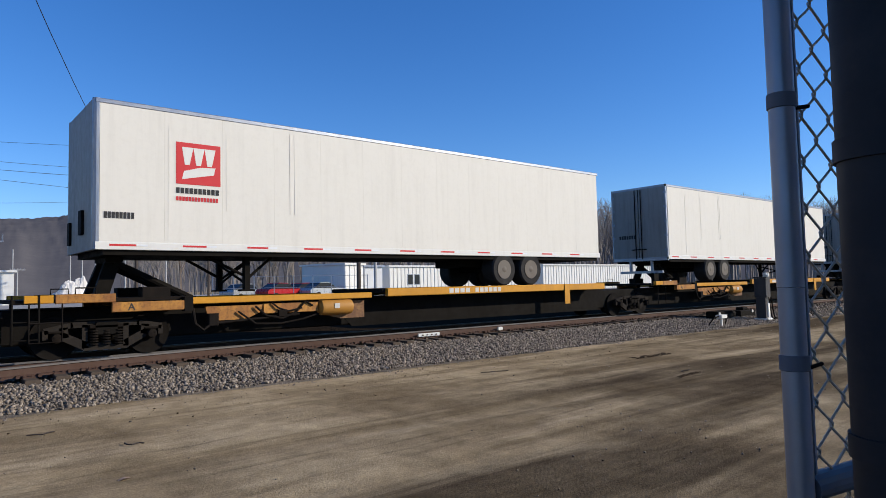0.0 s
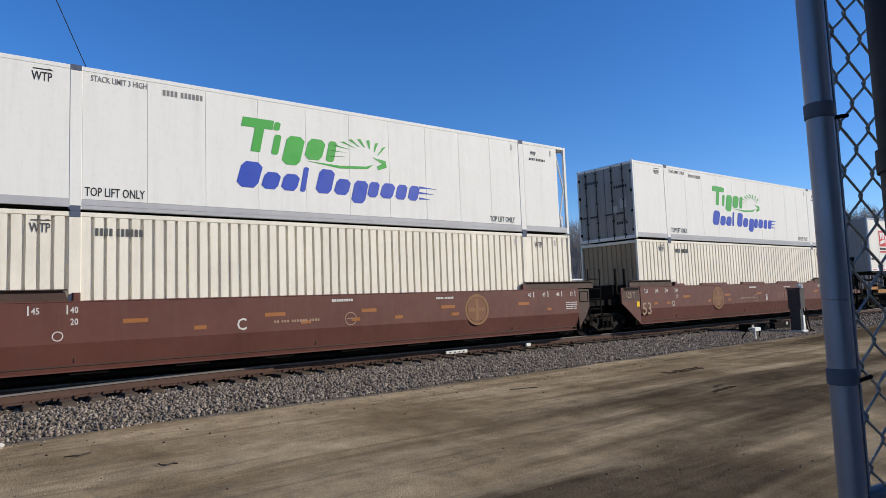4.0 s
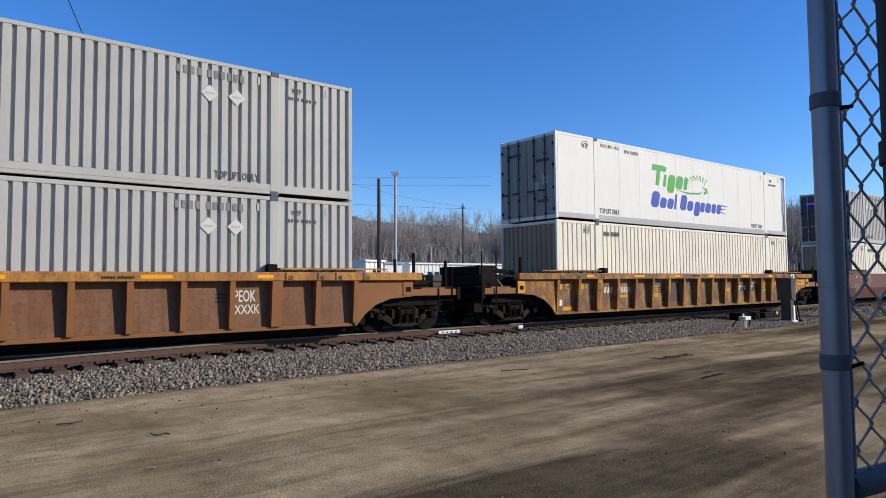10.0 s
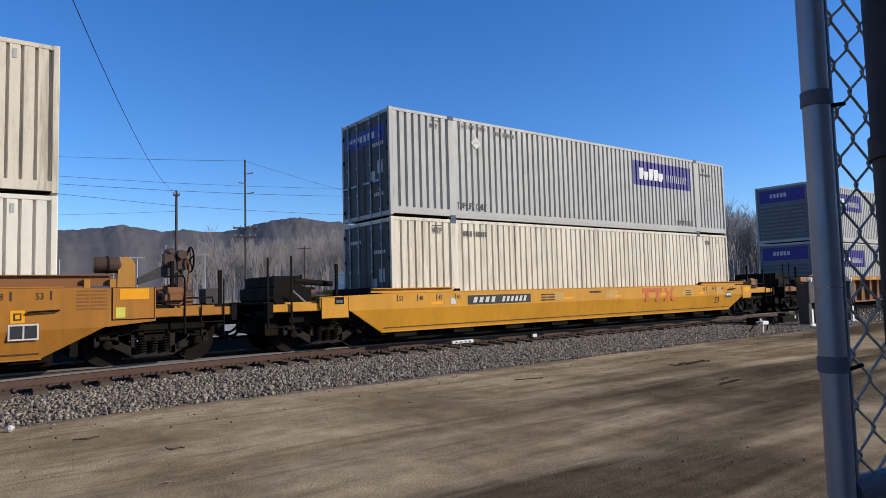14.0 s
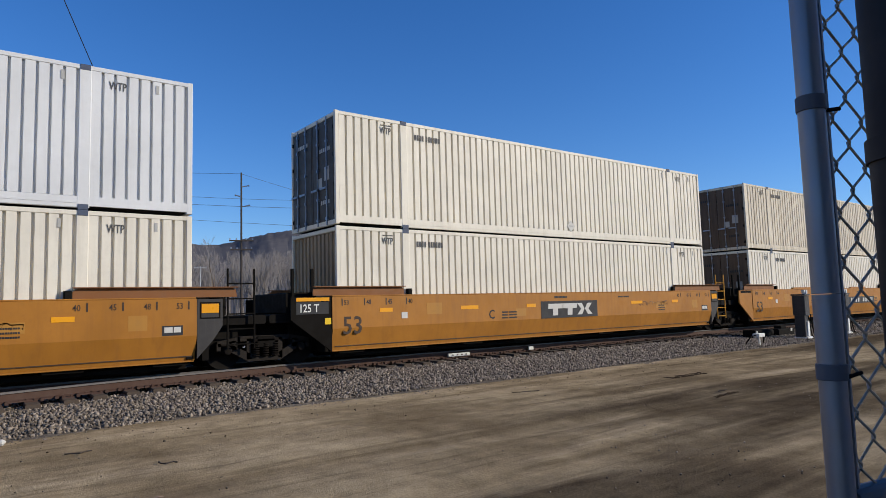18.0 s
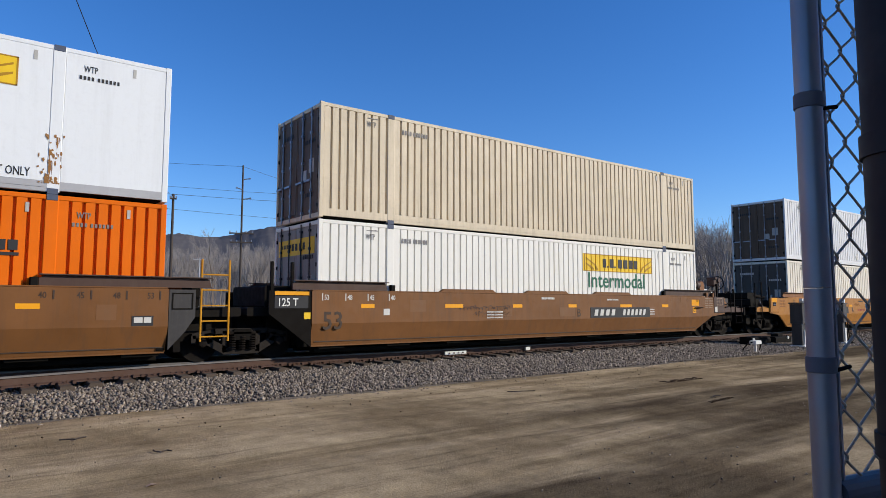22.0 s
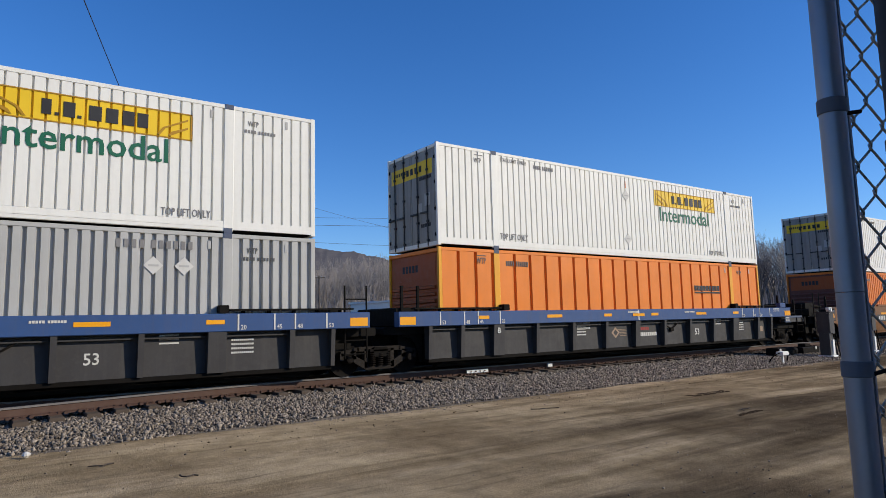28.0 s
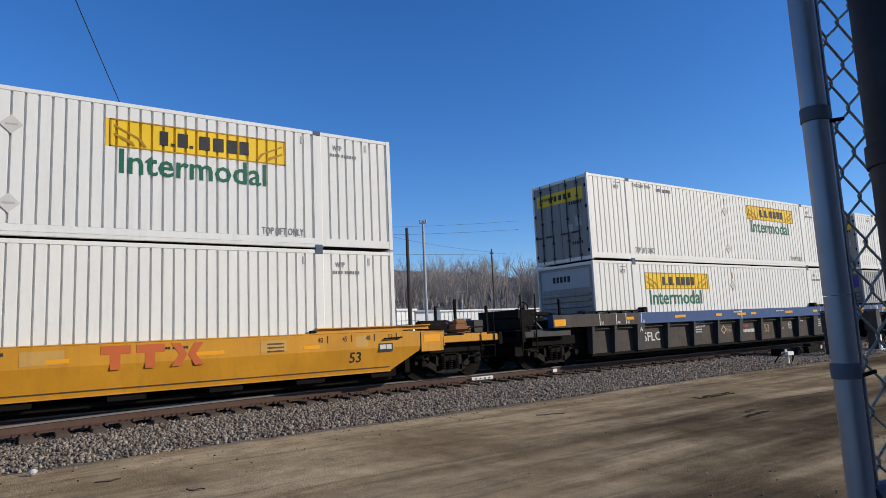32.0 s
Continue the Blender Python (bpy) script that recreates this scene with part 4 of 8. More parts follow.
def coupler(car, x, s):
    """Draft gear beyond an end: knuckle, cut lever and drooping air hoses."""
    c = Shape().box(min(x, x + s * 0.75), max(x, x + s * 0.75), -0.12, 0.12, 0.72, 0.98, 0.03)
    c.box(min(x + s * 0.7, x + s * 1.0), max(x + s * 0.7, x + s * 1.0), -0.2, 0.16, 0.68, 1.0, 0.05)
    part("coupler", c, M["iron"], car)
    if s > 0:
        for yo, half, dip in ((-0.30, 0.40, 0.44), (-0.12, 0.36, 0.36), (-0.44, 0.24, 0.50)):
            pts = [(x + 0.16 + half * math.cos(math.pi - a), yo, 0.88 - dip * math.sin(a)) for a in [i * math.pi / 11 for i in range(12)]]
            h = part("air_hose", Shape().path(pts, 0.030, 7), M["black"], car)
            part("hose_joint", Shape().box(x + 0.10, x + 0.24, yo - 0.05, yo + 0.05, 0.84 - dip, 0.93 - dip, 0.02), M["iron"], h)
        part("hose_bracket", Shape().box(x - 0.32, x - 0.2, -0.5, 0.0, 0.80, 0.95, 0.02).rod((x - 0.3, -0.5, 0.85), (x - 0.3, -1.35, 0.98), 0.016, 6), M["iron"], car)
    else:
        part("cut_lever", Shape().path([(x - 0.1, -0.1, 0.95), (x - 0.1, -0.6, 0.92), (x - 0.06, -1.0, 0.86), (x - 0.05, -1.38, 0.90)], 0.016), M["iron"], car)


def ladder(car, x, y, z0, z1, w=0.42, mat="black"):
    l = Shape()
    for k in (-w / 2, w / 2):
        l.rod((x + k, y, z0), (x + k, y, z1), 0.018, 6)
    n = int((z1 - z0) / 0.33)
    for i in range(n + 1):
        l.rod((x - w / 2, y, z0 + 0.08 + i * 0.33), (x + w / 2, y, z0 + 0.08 + i * 0.33), 0.014, 6)
    part("ladder", l, M[mat], car)


def brake_wheel(car, x, y, z):
    b = Shape()
    b.path([(x + 0.2 * math.cos(a), y, z + 0.2 * math.sin(a)) for a in [i * math.pi / 9 for i in range(19)]], 0.016, 6)
    for i in range(5):
        a = i * 2 * math.pi / 5
        b.rod((x, y, z), (x + 0.2 * math.cos(a), y, z + 0.2 * math.sin(a)), 0.012, 5)
    b.rod((x, y - 0.05, z), (x, y + 0.12, z), 0.04, 8)
    b.rod((x, y + 0.08, z), (x, y + 0.08, z - 0.55), 0.02, 6)
    part("brake_wheel", b, M["black"], car)


def end_gear(car, x, body):
    """On a front platform: brake drum on its upright, a sloping plate, the rusty hand brake with its chain gear."""
    drum = part("drum", Shape().lathe([(0.0, 0.02), (0.0, 0.15), (0.03, 0.17), (0.46, 0.17), (0.50, 0.14), (0.52, 0.02)], (x + 0.70, -0.62, 2.08), 0, 18), M["drum"], car, smooth=True)
    part("drum_band", Shape().lathe([(-0.02, 0.172), (-0.02, 0.182), (0.02, 0.182), (0.02, 0.172)], (x + 0.95, -0.62, 2.08), 0, 18), M["iron"], drum)
    bracket = "rust" if body == "drum" else "patch_tan"
    part("drum_bracket", Shape().prism([(1.22, x + 1.10), (1.22, x + 1.46), (2.08, x + 1.46), (2.20, x + 1.40), (2.25, x + 1.28), (2.20, x + 1.16), (2.05, x + 1.14)], 1, -0.76, -0.48), M[bracket], car)
    for k in (0.42, 0.86):
        part("edge_tab", Shape().box(x + k, x + k + 0.11, -1.46, -1.38, 1.60, 1.76, 0.012), M[bracket], car)
    part("slope_plate", Shape().prism([(1.66, x + 1.50), (1.80, x + 1.50), (2.18, x + 2.22), (2.10, x + 2.30), (1.92, x + 2.30)], 1, -0.78, -0.72), M["slate"], car)
    part("slope_rod", Shape().rod((x + 1.5, -0.45, 1.46), (x + 2.6, -0.45, 1.72), 0.04, 8).rod((x + 1.6, -0.2, 1.40), (x + 2.7, -0.2, 1.55), 0.05, 8), M["rust"], car)
    hb = Shape().box(x + 2.02, x + 2.24, -0.86, -0.55, 2.06, 2.34, 0.03).box(x + 2.26, x + 2.48, -0.80, -0.60, 1.98, 2.26, 0.03)
    hb.rod((x + 2.36, -0.92, 2.30), (x + 2.36, -0.50, 2.30), 0.10, 12).rod((x + 2.14, -0.9, 2.38), (x + 2.14, -0.5, 2.38), 0.06, 10).box(x + 2.30, x + 2.42, -0.72, -0.62, 1.22, 2.0, 0.015)
    gear = part("hand_brake", hb, M["drum"], car, "rusty hand brake housing")
    part("chain", Shape().path([(x + 2.5, -0.7, 2.28), (x + 2.56, -0.7, 2.0), (x + 2.52, -0.7, 1.6), (x + 2.5, -0.6, 1.24)], 0.022), M["rust"], gear)
    wheel = Shape()
    xc = x + 2.58
    ring = [(xc, -0.70 + 0.27 * math.cos(i * math.pi / 9), 2.20 + 0.27 * math.sin(i * math.pi / 9)) for i in range(19)]
    wheel.path(ring, 0.02, 6)
    for i in range(0, 18, 4):
        wheel.rod((xc, -0.70, 2.20), ring[i], 0.014, 5)
    part("brake_wheel", wheel, M["black"], car)
    part("hand_rail", Shape().path([(x + 1.86, -1.42, 1.80), (x + 2.24, -1.42, 1.82), (x + 2.27, -1.42, 1.76), (x + 2.27, -1.42, 0.62)], 0.022), M["black"], car)


def car_end(car, x, s, kind, body, black="black", steps="black", wheel=False, gear=False):
    """Platform beyond the well; x: the end of the container, s: -1 rear, 1 front. kind: 'draw' with its own coupler, 'joint' over a shared truck."""
    reach = 3.35 if kind == "draw" else 1.66
    a, b = sorted((x + s * 0.35, x + s * reach))
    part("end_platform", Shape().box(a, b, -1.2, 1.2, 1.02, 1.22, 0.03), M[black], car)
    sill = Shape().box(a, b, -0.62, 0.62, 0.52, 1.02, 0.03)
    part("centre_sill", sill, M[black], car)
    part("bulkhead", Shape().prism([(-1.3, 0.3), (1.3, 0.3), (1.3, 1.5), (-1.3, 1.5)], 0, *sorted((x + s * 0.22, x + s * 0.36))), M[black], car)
    xe = x + s * reach
    if kind == "draw":
        part("end_sill", Shape().box(*sorted((xe - s * 0.12, xe)), -1.45, 1.45, 0.86, 1.2, 0.03), M[black], car)
        for y in (-1.42, 1.42):
            part("side_sill", Shape().box(*sorted((x + s * 1.35, xe)), min(y, y * 0.95), max(y, y * 0.95), 0.98, 1.16, 0.015), M[body], car)
        part("platform_edge", Shape().box(*sorted((xe - s * 1.25, xe - s * 0.45)), -1.33, -1.21, 0.98, 1.20, 0.015), M[body], car)
        for k, y, top in ((0.25, -1.1, 1.95), (0.62, 0.9, 2.05), (1.2, -0.9, 2.15), (1.75, 0.7, 1.9), (1.85, -1.15, 2.1)):
            if (k > 1.5) == (s > 0) or (s < 0 and k < 0.4):
                continue
            part("standard", Shape().box(xe - s * k - 0.035, xe - s * k + 0.035, y - 0.035, y + 0.035, 1.2, top, 0.006), M[black], car)
        part("brake_cylinder", Shape().rod((x + s * 1.9, -0.7, 1.40), (x + s * 2.6, -0.7, 1.40), 0.15, 14), M["drum"], car)
        part("reservoir", Shape().rod((x + s * 1.7, 0.3, 1.42), (x + s * 2.7, 0.3, 1.42), 0.19, 14), M["iron"], car)
        if s > 0:
            part("step_frame", Shape().path([(xe - s * 0.75, -1.44, 1.2), (xe - s * 0.75, -1.44, 0.55), (xe - s * 0.28, -1.44, 0.55), (xe - s * 0.28, -1.44, 1.75)], 0.016).rod((xe - s * 0.75, -1.44, 0.85), (xe - s * 0.28, -1.44, 0.85), 0.014), M["iron"], car)
        skirt = [sorted((x + s * 0.95, x + s * 2.75)), (1.14, 1.19)]
        for e in (-1, 1):
            part("side_skirt", Shape().box(*skirt[0], min(e * 1.14, e * 1.19), max(e * 1.14, e * 1.19), 0.72, 1.015, 0.01), M[black], car)
        if s > 0:
            g = Shape().box(x + 1.95, x + 2.30, -1.18, -0.72, 1.222, 1.46, 0.04).rod((x + 2.02, -1.05, 1.50), (x + 2.32, -1.05, 1.50), 0.10, 12).box(x + 2.36, x + 2.52, -1.1, -0.8, 1.222, 1.40, 0.02)
            part("brake_gear", g, M["rust" if body in ("rusty_yellow", "rust_chord", "tan", "yellow", "drum") else black], car)
            part("equipment_box", Shape().box(x + 2.88, x + 3.2, -0.8, -0.3, 1.222, 1.56, 0.02), M["slate"], car)
            part("pipe", Shape().path([(x + 1.4, -1.25, 1.30), (x + 2.3, -1.25, 1.30), (x + 2.36, -1.25, 1.36), (x + 2.9, -1.2, 1.36), (x + 2.95, -1.1, 1.26)], 0.02), M["iron"], car)
        if s < 0:
            part("end_housing", Shape().box(x - 3.02, x - 2.3, -0.95, 0.95, 1.552, 1.82, 0.03), M[black], car)
            part("ladder", Shape().rod((x - 3.36, -1.46, 0.62), (x - 3.36, -1.46, 2.22), 0.024, 6).rod((x - 2.80, -1.46, 0.62), (x - 2.80, -1.46, 2.26), 0.024, 6).rod((x - 3.36, -1.46, 0.65), (x - 2.80, -1.46, 0.65), 0.016, 6).rod((x - 3.36, -1.46, 0.98), (x - 2.80, -1.46, 0.98), 0.016, 6).rod((x - 3.36, -1.46, 1.32), (x - 2.80, -1.46, 1.32), 0.016, 6), M["iron"], car)
            part("slope_rod", Shape().rod((x - 2.7, -1.3, 1.46), (x - 2.25, -1.3, 1.06), 0.025, 8), M["pale_slate"], car)
            part("slope_rod", Shape().rod((x - 2.5, -0.9, 1.70), (x - 1.5, -0.9, 1.62), 0.07, 8), M["iron"], car)
            part("end_housing", Shape().box(*sorted((x - 2.15, xe + 0.25)), -1.12, 1.12, 1.222, 1.55, 0.04), M[black], car)
            part("end_skirt", Shape().box(*sorted((x - 2.9, xe + 0.1)), -0.98, 0.98, 0.45, 1.02, 0.03), M[black], car)
        coupler(car, xe, s)
        if wheel:
            brake_wheel(car, xe - s * 0.75, -0.72, 1.85)
        if gear:
            end_gear(car, x, body)
    else:
        rail = Shape()
        for k in (0.75, 1.34):
            rail.rod((x + s * k, -1.32, 0.5), (x + s * k, -1.32, 2.25), 0.022, 6)
        for i in range(5):
            rail.rod((x + s * 0.75, -1.32, 0.6 + i * 0.33), (x + s * 1.34, -1.32, 0.6 + i * 0.33), 0.016, 6)
        if s > 0:
            part("ladder", rail, M[steps], car)
        part("equipment_box", Shape().box(*sorted((x + s * 0.42, x + s * (0.8 if s > 0 else 1.2))), -1.05, 1.05, 1.222, 1.72, 0.03), M[black], car)
        part("truck_guard", Shape().box(*sorted((x + s * 0.36, x + s * 1.1)), -0.95, 0.95, 0.5, 1.02, 0.03), M[black], car)
        if s < 0:
            for k in (0.55, 1.05):
                part("standard", Shape().box(x - k - 0.035, x - k + 0.035, -1.12, -1.05, 1.2, 2.28, 0.006), M[black], car)


def side_smooth(car, paint, ends, y_out=1.47, flanges=False, code=None, steps="black"):
    """Plate sides with a crease, cut back at the ends over the trucks."""
    z0, zc, z1, gh = (0.40, 0.95, 1.34, 0.12) if paint == "yellow" else (0.33, 0.84, 1.60, 0.23)
    cb = z1 - (0.62 if paint != "yellow" else 0.54)
    for s in (-1, 1):
        yo, yb = s * y_out, s * (y_out - 0.13)
        xa, za = (-0.20, 0.30) if ends[0] == "joint" else (-2.1, 0.93)
        xb, zb = (LEN + 0.06, 0.88) if ends[1] == "joint" else (LEN + 1.70 if paint != "yellow" else LEN + 1.35, 0.88)
        xl = -0.20 if ends[0] == "joint" else -0.40
        xr = LEN + 0.05 if ends[1] == "joint" else LEN - 0.22
        ml = xl if ends[0] == "joint" else -1.30
        mr = LEN + 0.06 if ends[1] == "joint" else LEN + 0.78
        pts = [(xa, max(za, zc + 0.1), yo), (xa, z1 - 0.04, yo), (xl, z1, yo), (min(LEN + 0.1, xb - 0.02), z1, yo), (xb, z1 - 0.04 if ends[1] == "draw" else z1 - 0.002, yo), (xb, zb + 0.04, yo), (mr, zc, yo), (ml, zc, yo), (xr, z0, yb), (xl, z0, yb)]
        if ends[0] == "joint":
            pts[0], pts[1] = (xa - 0.01, zc, yo), (xa - 0.01, z1, yo)
            pts[7] = (xl, zc, yo)
        outer = [(x, y, z) for x, z, y in pts]
        inner = [(x, y - s * 0.05, z) for x, z, y in pts]
        n = len(outer)
        fo = [(0, 1, 2, 7), (2, 3, 6, 7), (3, 4, 5, 6), (7, 6, 8, 9)]
        fi = [tuple(i + n for i in f[::-1]) for f in fo]
        loop = [0, 1, 2, 3, 4, 5, 6, 8, 9, 7]
        rim = [(loop[i], loop[(i + 1) % n], loop[(i + 1) % n] + n, loop[i] + n) for i in range(n)]
        if s > 0:
            fo, fi, rim = [f[::-1] for f in fo], [f[::-1] for f in fi], [f[::-1] for f in rim]
        side = part("side_plate", Shape().add(outer + inner, fo + fi + rim), M[paint], car)
        part("top_flange", Shape().box(xl, LEN + (0.1 if ends[1] == "draw" else 0.04), min(yo, s * (y_out - 0.16)), max(yo, s * (y_out - 0.16)), z1 + 0.001, z1 + 0.03, 0.008), M[paint], side)
        part("bottom_lip", Shape().box(xl + 0.02, xr - 0.02, min(s * (y_out - 0.105), s * (y_out - 0.20)), max(s * (y_out - 0.105), s * (y_out - 0.20)), z0 - 0.035, z0 - 0.002, 0.006), M[paint], side)
        yw = y_out - 0.13 + 0.13 * 0.11 / (zc - z0)
        part("weld_seam", Shape().box(xl + 0.1, xr - 0.05, min(s * yw, s * (yw + 0.008)), max(s * yw, s * (yw + 0.008)), z0 + 0.075, z0 + 0.095), M["stencil"], side)
        spans = [(-0.65, POST_IN - 0.12), (LEN - POST_IN - 0.15, LEN + 0.95)]
        for x0, x1 in spans:
            g = Shape().prism([(z1 + 0.03, x0), (z1 + 0.03, x1), (z1 + gh * 0.85, x1 - 0.04), (z1 + gh, x1 - 0.1), (z1 + gh, x0 + 0.1), (z1 + gh * 0.75, x0)], 1, min(s * 1.36, s * 1.31), max(s * 1.36, s * 1.31))
            part("guide_plate", g, M[{"brown": "drum", "tan": "rust", "maroon": "drum"}.get(paint, paint)], side)
            part("guide_ledge", Shape().box(x0, x1, min(s * 1.312, s * 1.44), max(s * 1.312, s * 1.44), z1 + gh + 0.002, z1 + gh + 0.022), M[{"brown": "drum", "tan": "rust", "maroon": "drum"}.get(paint, paint)], side)
        for x0 in (POST_IN - 0.05, LEN - POST_IN - 0.3):
            part("guide_stop", Shape().box(x0, x0 + 0.14, min(s * 1.31, s * 1.42), max(s * 1.31, s * 1.42), z1 + 0.03, z1 + gh * 0.8, 0.02), M["maroon" if paint == "maroon" else "black"], side)
        if flanges:
            for x0, x1 in ((3.6, 5.6), (6.8, 8.7), (9.95, 11.9)) if paint != "maroon" else ((2.0, 2.77), (3.83, 5.83), (6.95, 8.95), (10.1, 12.1), (13.2, 14.0)):
                part("guide_flange", Shape().prism([(z1 + 0.03, x0), (z1 + 0.03, x1), (z1 + 0.11, x1 - 0.12), (z1 + 0.11, x0 + 0.12)], 1, min(s * 1.40, s * 1.31), max(s * 1.40, s * 1.31)), M[paint], side)
        if paint == "maroon" and s < 0:
            yg = y_out - 0.13 + 0.13 * (0.57 - z0) / (zc - z0)
            for x0, x1 in ((2.04, 2.9), (7.0, 8.85), (13.31, 15.9)):
                part("plate_joint", Shape().box(x0, x1, -yg - 0.004, -yg + 0.03, 0.585, 0.597).box(x0, x0 + 0.014, -yg - 0.002, -yg + 0.05, 0.48, 0.585), M["stencil"], side)
        if ends[0] == "joint":
            e = Shape().prism([(1.08, -1.25), (0.30, -0.215), (z1, -0.215), (z1, -1.25)], 1, min(s * 1.45, s * 1.40), max(s * 1.45, s * 1.40))
            blk = part("end_section", e, M[paint if code is None or paint == "maroon" else "black"], side)
            if s < 0:
                if code and paint == "maroon":
                    part("cover_plate", Shape().box(-1.18, -0.26, -1.4545, -1.4505, 1.16, 1.55), M["drum"], blk)
                    text_part(blk, code, 0.27, -1.02, -1.456, 1.25, "faded_tan", 0.82)
                    part("decal", Shape().box(-0.42, -0.27, -1.456, -1.4515, 0.93, 1.11), M["sun_yellow"], blk)
                elif code:
                    part("decal", Shape().box(-1.12, -0.30, -1.456, -1.4515, 1.20, 1.48), M["ink"], blk)
                    text_part(blk, code, 0.26, -1.06, -1.459, 1.25, "white", 0.82)
                    part("decal", Shape().box(-0.40, -0.24, -1.456, -1.4515, 0.95, 1.10), M["sun_yellow"], blk)
                part("reflector", Shape().box(-1.12, -0.28, -1.456, -1.4515, 1.50, 1.585), M["reflector" if code and paint != "maroon" else "black"], blk)
        else:
            ct = z1 - (0.0 if paint != "yellow" else 0.06)
            part("cover_gasket", Shape().box(-2.08, -1.34, min(s * 1.471, s * 1.476), max(s * 1.471, s * 1.476), cb - 0.02, ct + 0.006), M["black"], side)
            cov = part("end_cover", Shape().box(-2.06, -1.36, min(s * 1.472, s * 1.485), max(s * 1.472, s * 1.485), cb, ct, 0.006), M["drum" if paint == "brown" else paint], side)
            f0, f1 = min(s * 1.486, s * 1.492), max(s * 1.486, s * 1.492)
            bx = {"maroon": (-1.66, z1 - 0.30), "brown": (-1.68, z1 - 0.24), "tan": (-1.86, z1 - 0.36)}.get(paint, (-1.72, z1 - 0.22))
            slot = part("cover_slot", Shape().box(bx[0], bx[0] + 0.24, f0, f1, bx[1], bx[1] + 0.17), M["black"], cov)
            part("slot_plate", Shape().box(bx[0] + 0.03, bx[0] + 0.21, min(s * 1.4925, s * 1.496), max(s * 1.4925, s * 1.496), bx[1] + 0.03, bx[1] + 0.10), M["casting"], slot)
            if paint in ("brown", "tan"):
                rz = z1 - (0.50 if paint == "brown" else 0.20)
                part("reflector", Shape().box(-1.96, -1.50, f0, f1, rz, rz + 0.19), M["reflector"], cov)
                if s < 0:
                    for k in range(5):
                        code_part(side, -1.22, -1.472, z1 - 0.12 - k * 0.068, (6, 8), 0.03, 0.028, "faded_tan" if paint == "brown" else "rust")
        if ends[1] == "joint":
            a, b = min(s * 1.45, s * 1.40), max(s * 1.45, s * 1.40)
            sec = part("end_section", Shape().prism([(z1 - 0.01, LEN + 0.075), (z1 - 0.01, LEN + 0.60), (1.02, LEN + 0.60), (0.72, LEN + 0.40), (0.36, LEN + 0.075)], 1, a, b), M["slate" if paint != "maroon" else "drum"], side)
            fr = Shape()
            for xa_, xb_, za_, zb_ in ((0.13, 0.55, z1 - 0.10, z1 - 0.075), (0.13, 0.55, z1 - 0.42, z1 - 0.395), (0.13, 0.155, z1 - 0.395, z1 - 0.10), (0.525, 0.55, z1 - 0.395, z1 - 0.10)):
                fr.box(LEN + xa_, LEN + xb_, min(s * 1.45, s * 1.46), max(s * 1.45, s * 1.46), za_, zb_)
            part("plate_frame", fr, M["black"], sec)
            if paint == "tan":
                part("reflector", Shape().box(LEN + 0.16, LEN + 0.52, min(s * 1.451, s * 1.456), max(s * 1.451, s * 1.456), z1 - 0.30, z1 - 0.11), M["reflector"], sec)
            part("jacking_pad", Shape().box(LEN - 0.12, LEN + 0.02, min(s * (y_out - 0.09), s * (y_out - 0.13)), max(s * (y_out - 0.09), s * (y_out - 0.13)), z0 + 0.02, z0 + 0.08, 0.01), M["black"], side)
        if ends[1] == "draw":
            c0 = LEN + (0.92 if paint != "yellow" else 0.62)
            c1, ct = c0 + (0.74 if paint != "yellow" else 0.68), z1 - (0.01 if paint != "yellow" else 0.06)
            a, b = min(s * 1.472, s * 1.485), max(s * 1.472, s * 1.485)
            part("cover_gasket", Shape().box(c0 - 0.02, c1 + 0.02, min(s * 1.471, s * 1.476), max(s * 1.471, s * 1.476), cb - 0.02, ct + 0.008), M["black"], side)
            cov = part("end_cover", Shape().box(c0, c1, a, b, cb, ct, 0.006), M["drum" if paint == "brown" else paint], side)
            f0, f1 = min(s * 1.485, s * 1.49), max(s * 1.485, s * 1.49)
            if paint in ("brown", "tan"):
                part("reflector", Shape().box(LEN - 0.64, LEN - 0.14, min(s * 1.471, s * 1.475), max(s * 1.471, s * 1.475), z1 - 0.35, z1 - 0.12), M["reflector"], side) if paint == "brown" else None
                if paint == "brown":
                    fr = Shape()
                    for u0, u1, w0, w1 in ((0.19, 0.61, 0.06, 0.08), (0.19, 0.61, 0.31, 0.33), (0.19, 0.21, 0.08, 0.31), (0.59, 0.61, 0.08, 0.31), (0.40, 0.415, 0.08, 0.31), (0.21, 0.59, 0.19, 0.20)):
                        fr.box(c0 + u0, c0 + u1, f0, f1, z1 - w1, z1 - w0)
                    part("plate_frame", fr, M["faded_tan"], cov)
                else:
                    part("reflector", Shape().box(c0 + 0.12, c0 + 0.65, f0, f1, z1 - 0.24, z1 - 0.03), M["reflector"], cov)
                if s < 0:
                    for k in range(6):
                        code_part(side, LEN + 0.30, -1.472, z1 - 0.08 - k * 0.068, (6, 8), 0.03, 0.028, "faded_tan" if paint == "brown" else "rust")
                    sq = LEN - (0.58 if paint == "brown" else 0.73)
                    part("square_decal", Shape().box(sq, sq + 0.22, -1.475, -1.471, z1 - 0.62, z1 - 0.39), M["reflector"], side)
                    part("square_decal", Shape().box(sq + 0.05, sq + 0.17, -1.479, -1.475, z1 - 0.57, z1 - 0.44), M["ink"], side)
                    part("square_decal", Shape().box(sq + 0.075, sq + 0.145, -1.483, -1.479, z1 - 0.545, z1 - 0.465), M["reflector"], side)
                    part("paper_slip", Shape().box(c0 + 0.05, c0 + 0.22, -1.489, -1.486, z1 - 0.59, z1 - 0.39), M["pale_ink" if paint == "brown" else "lemon"], cov)
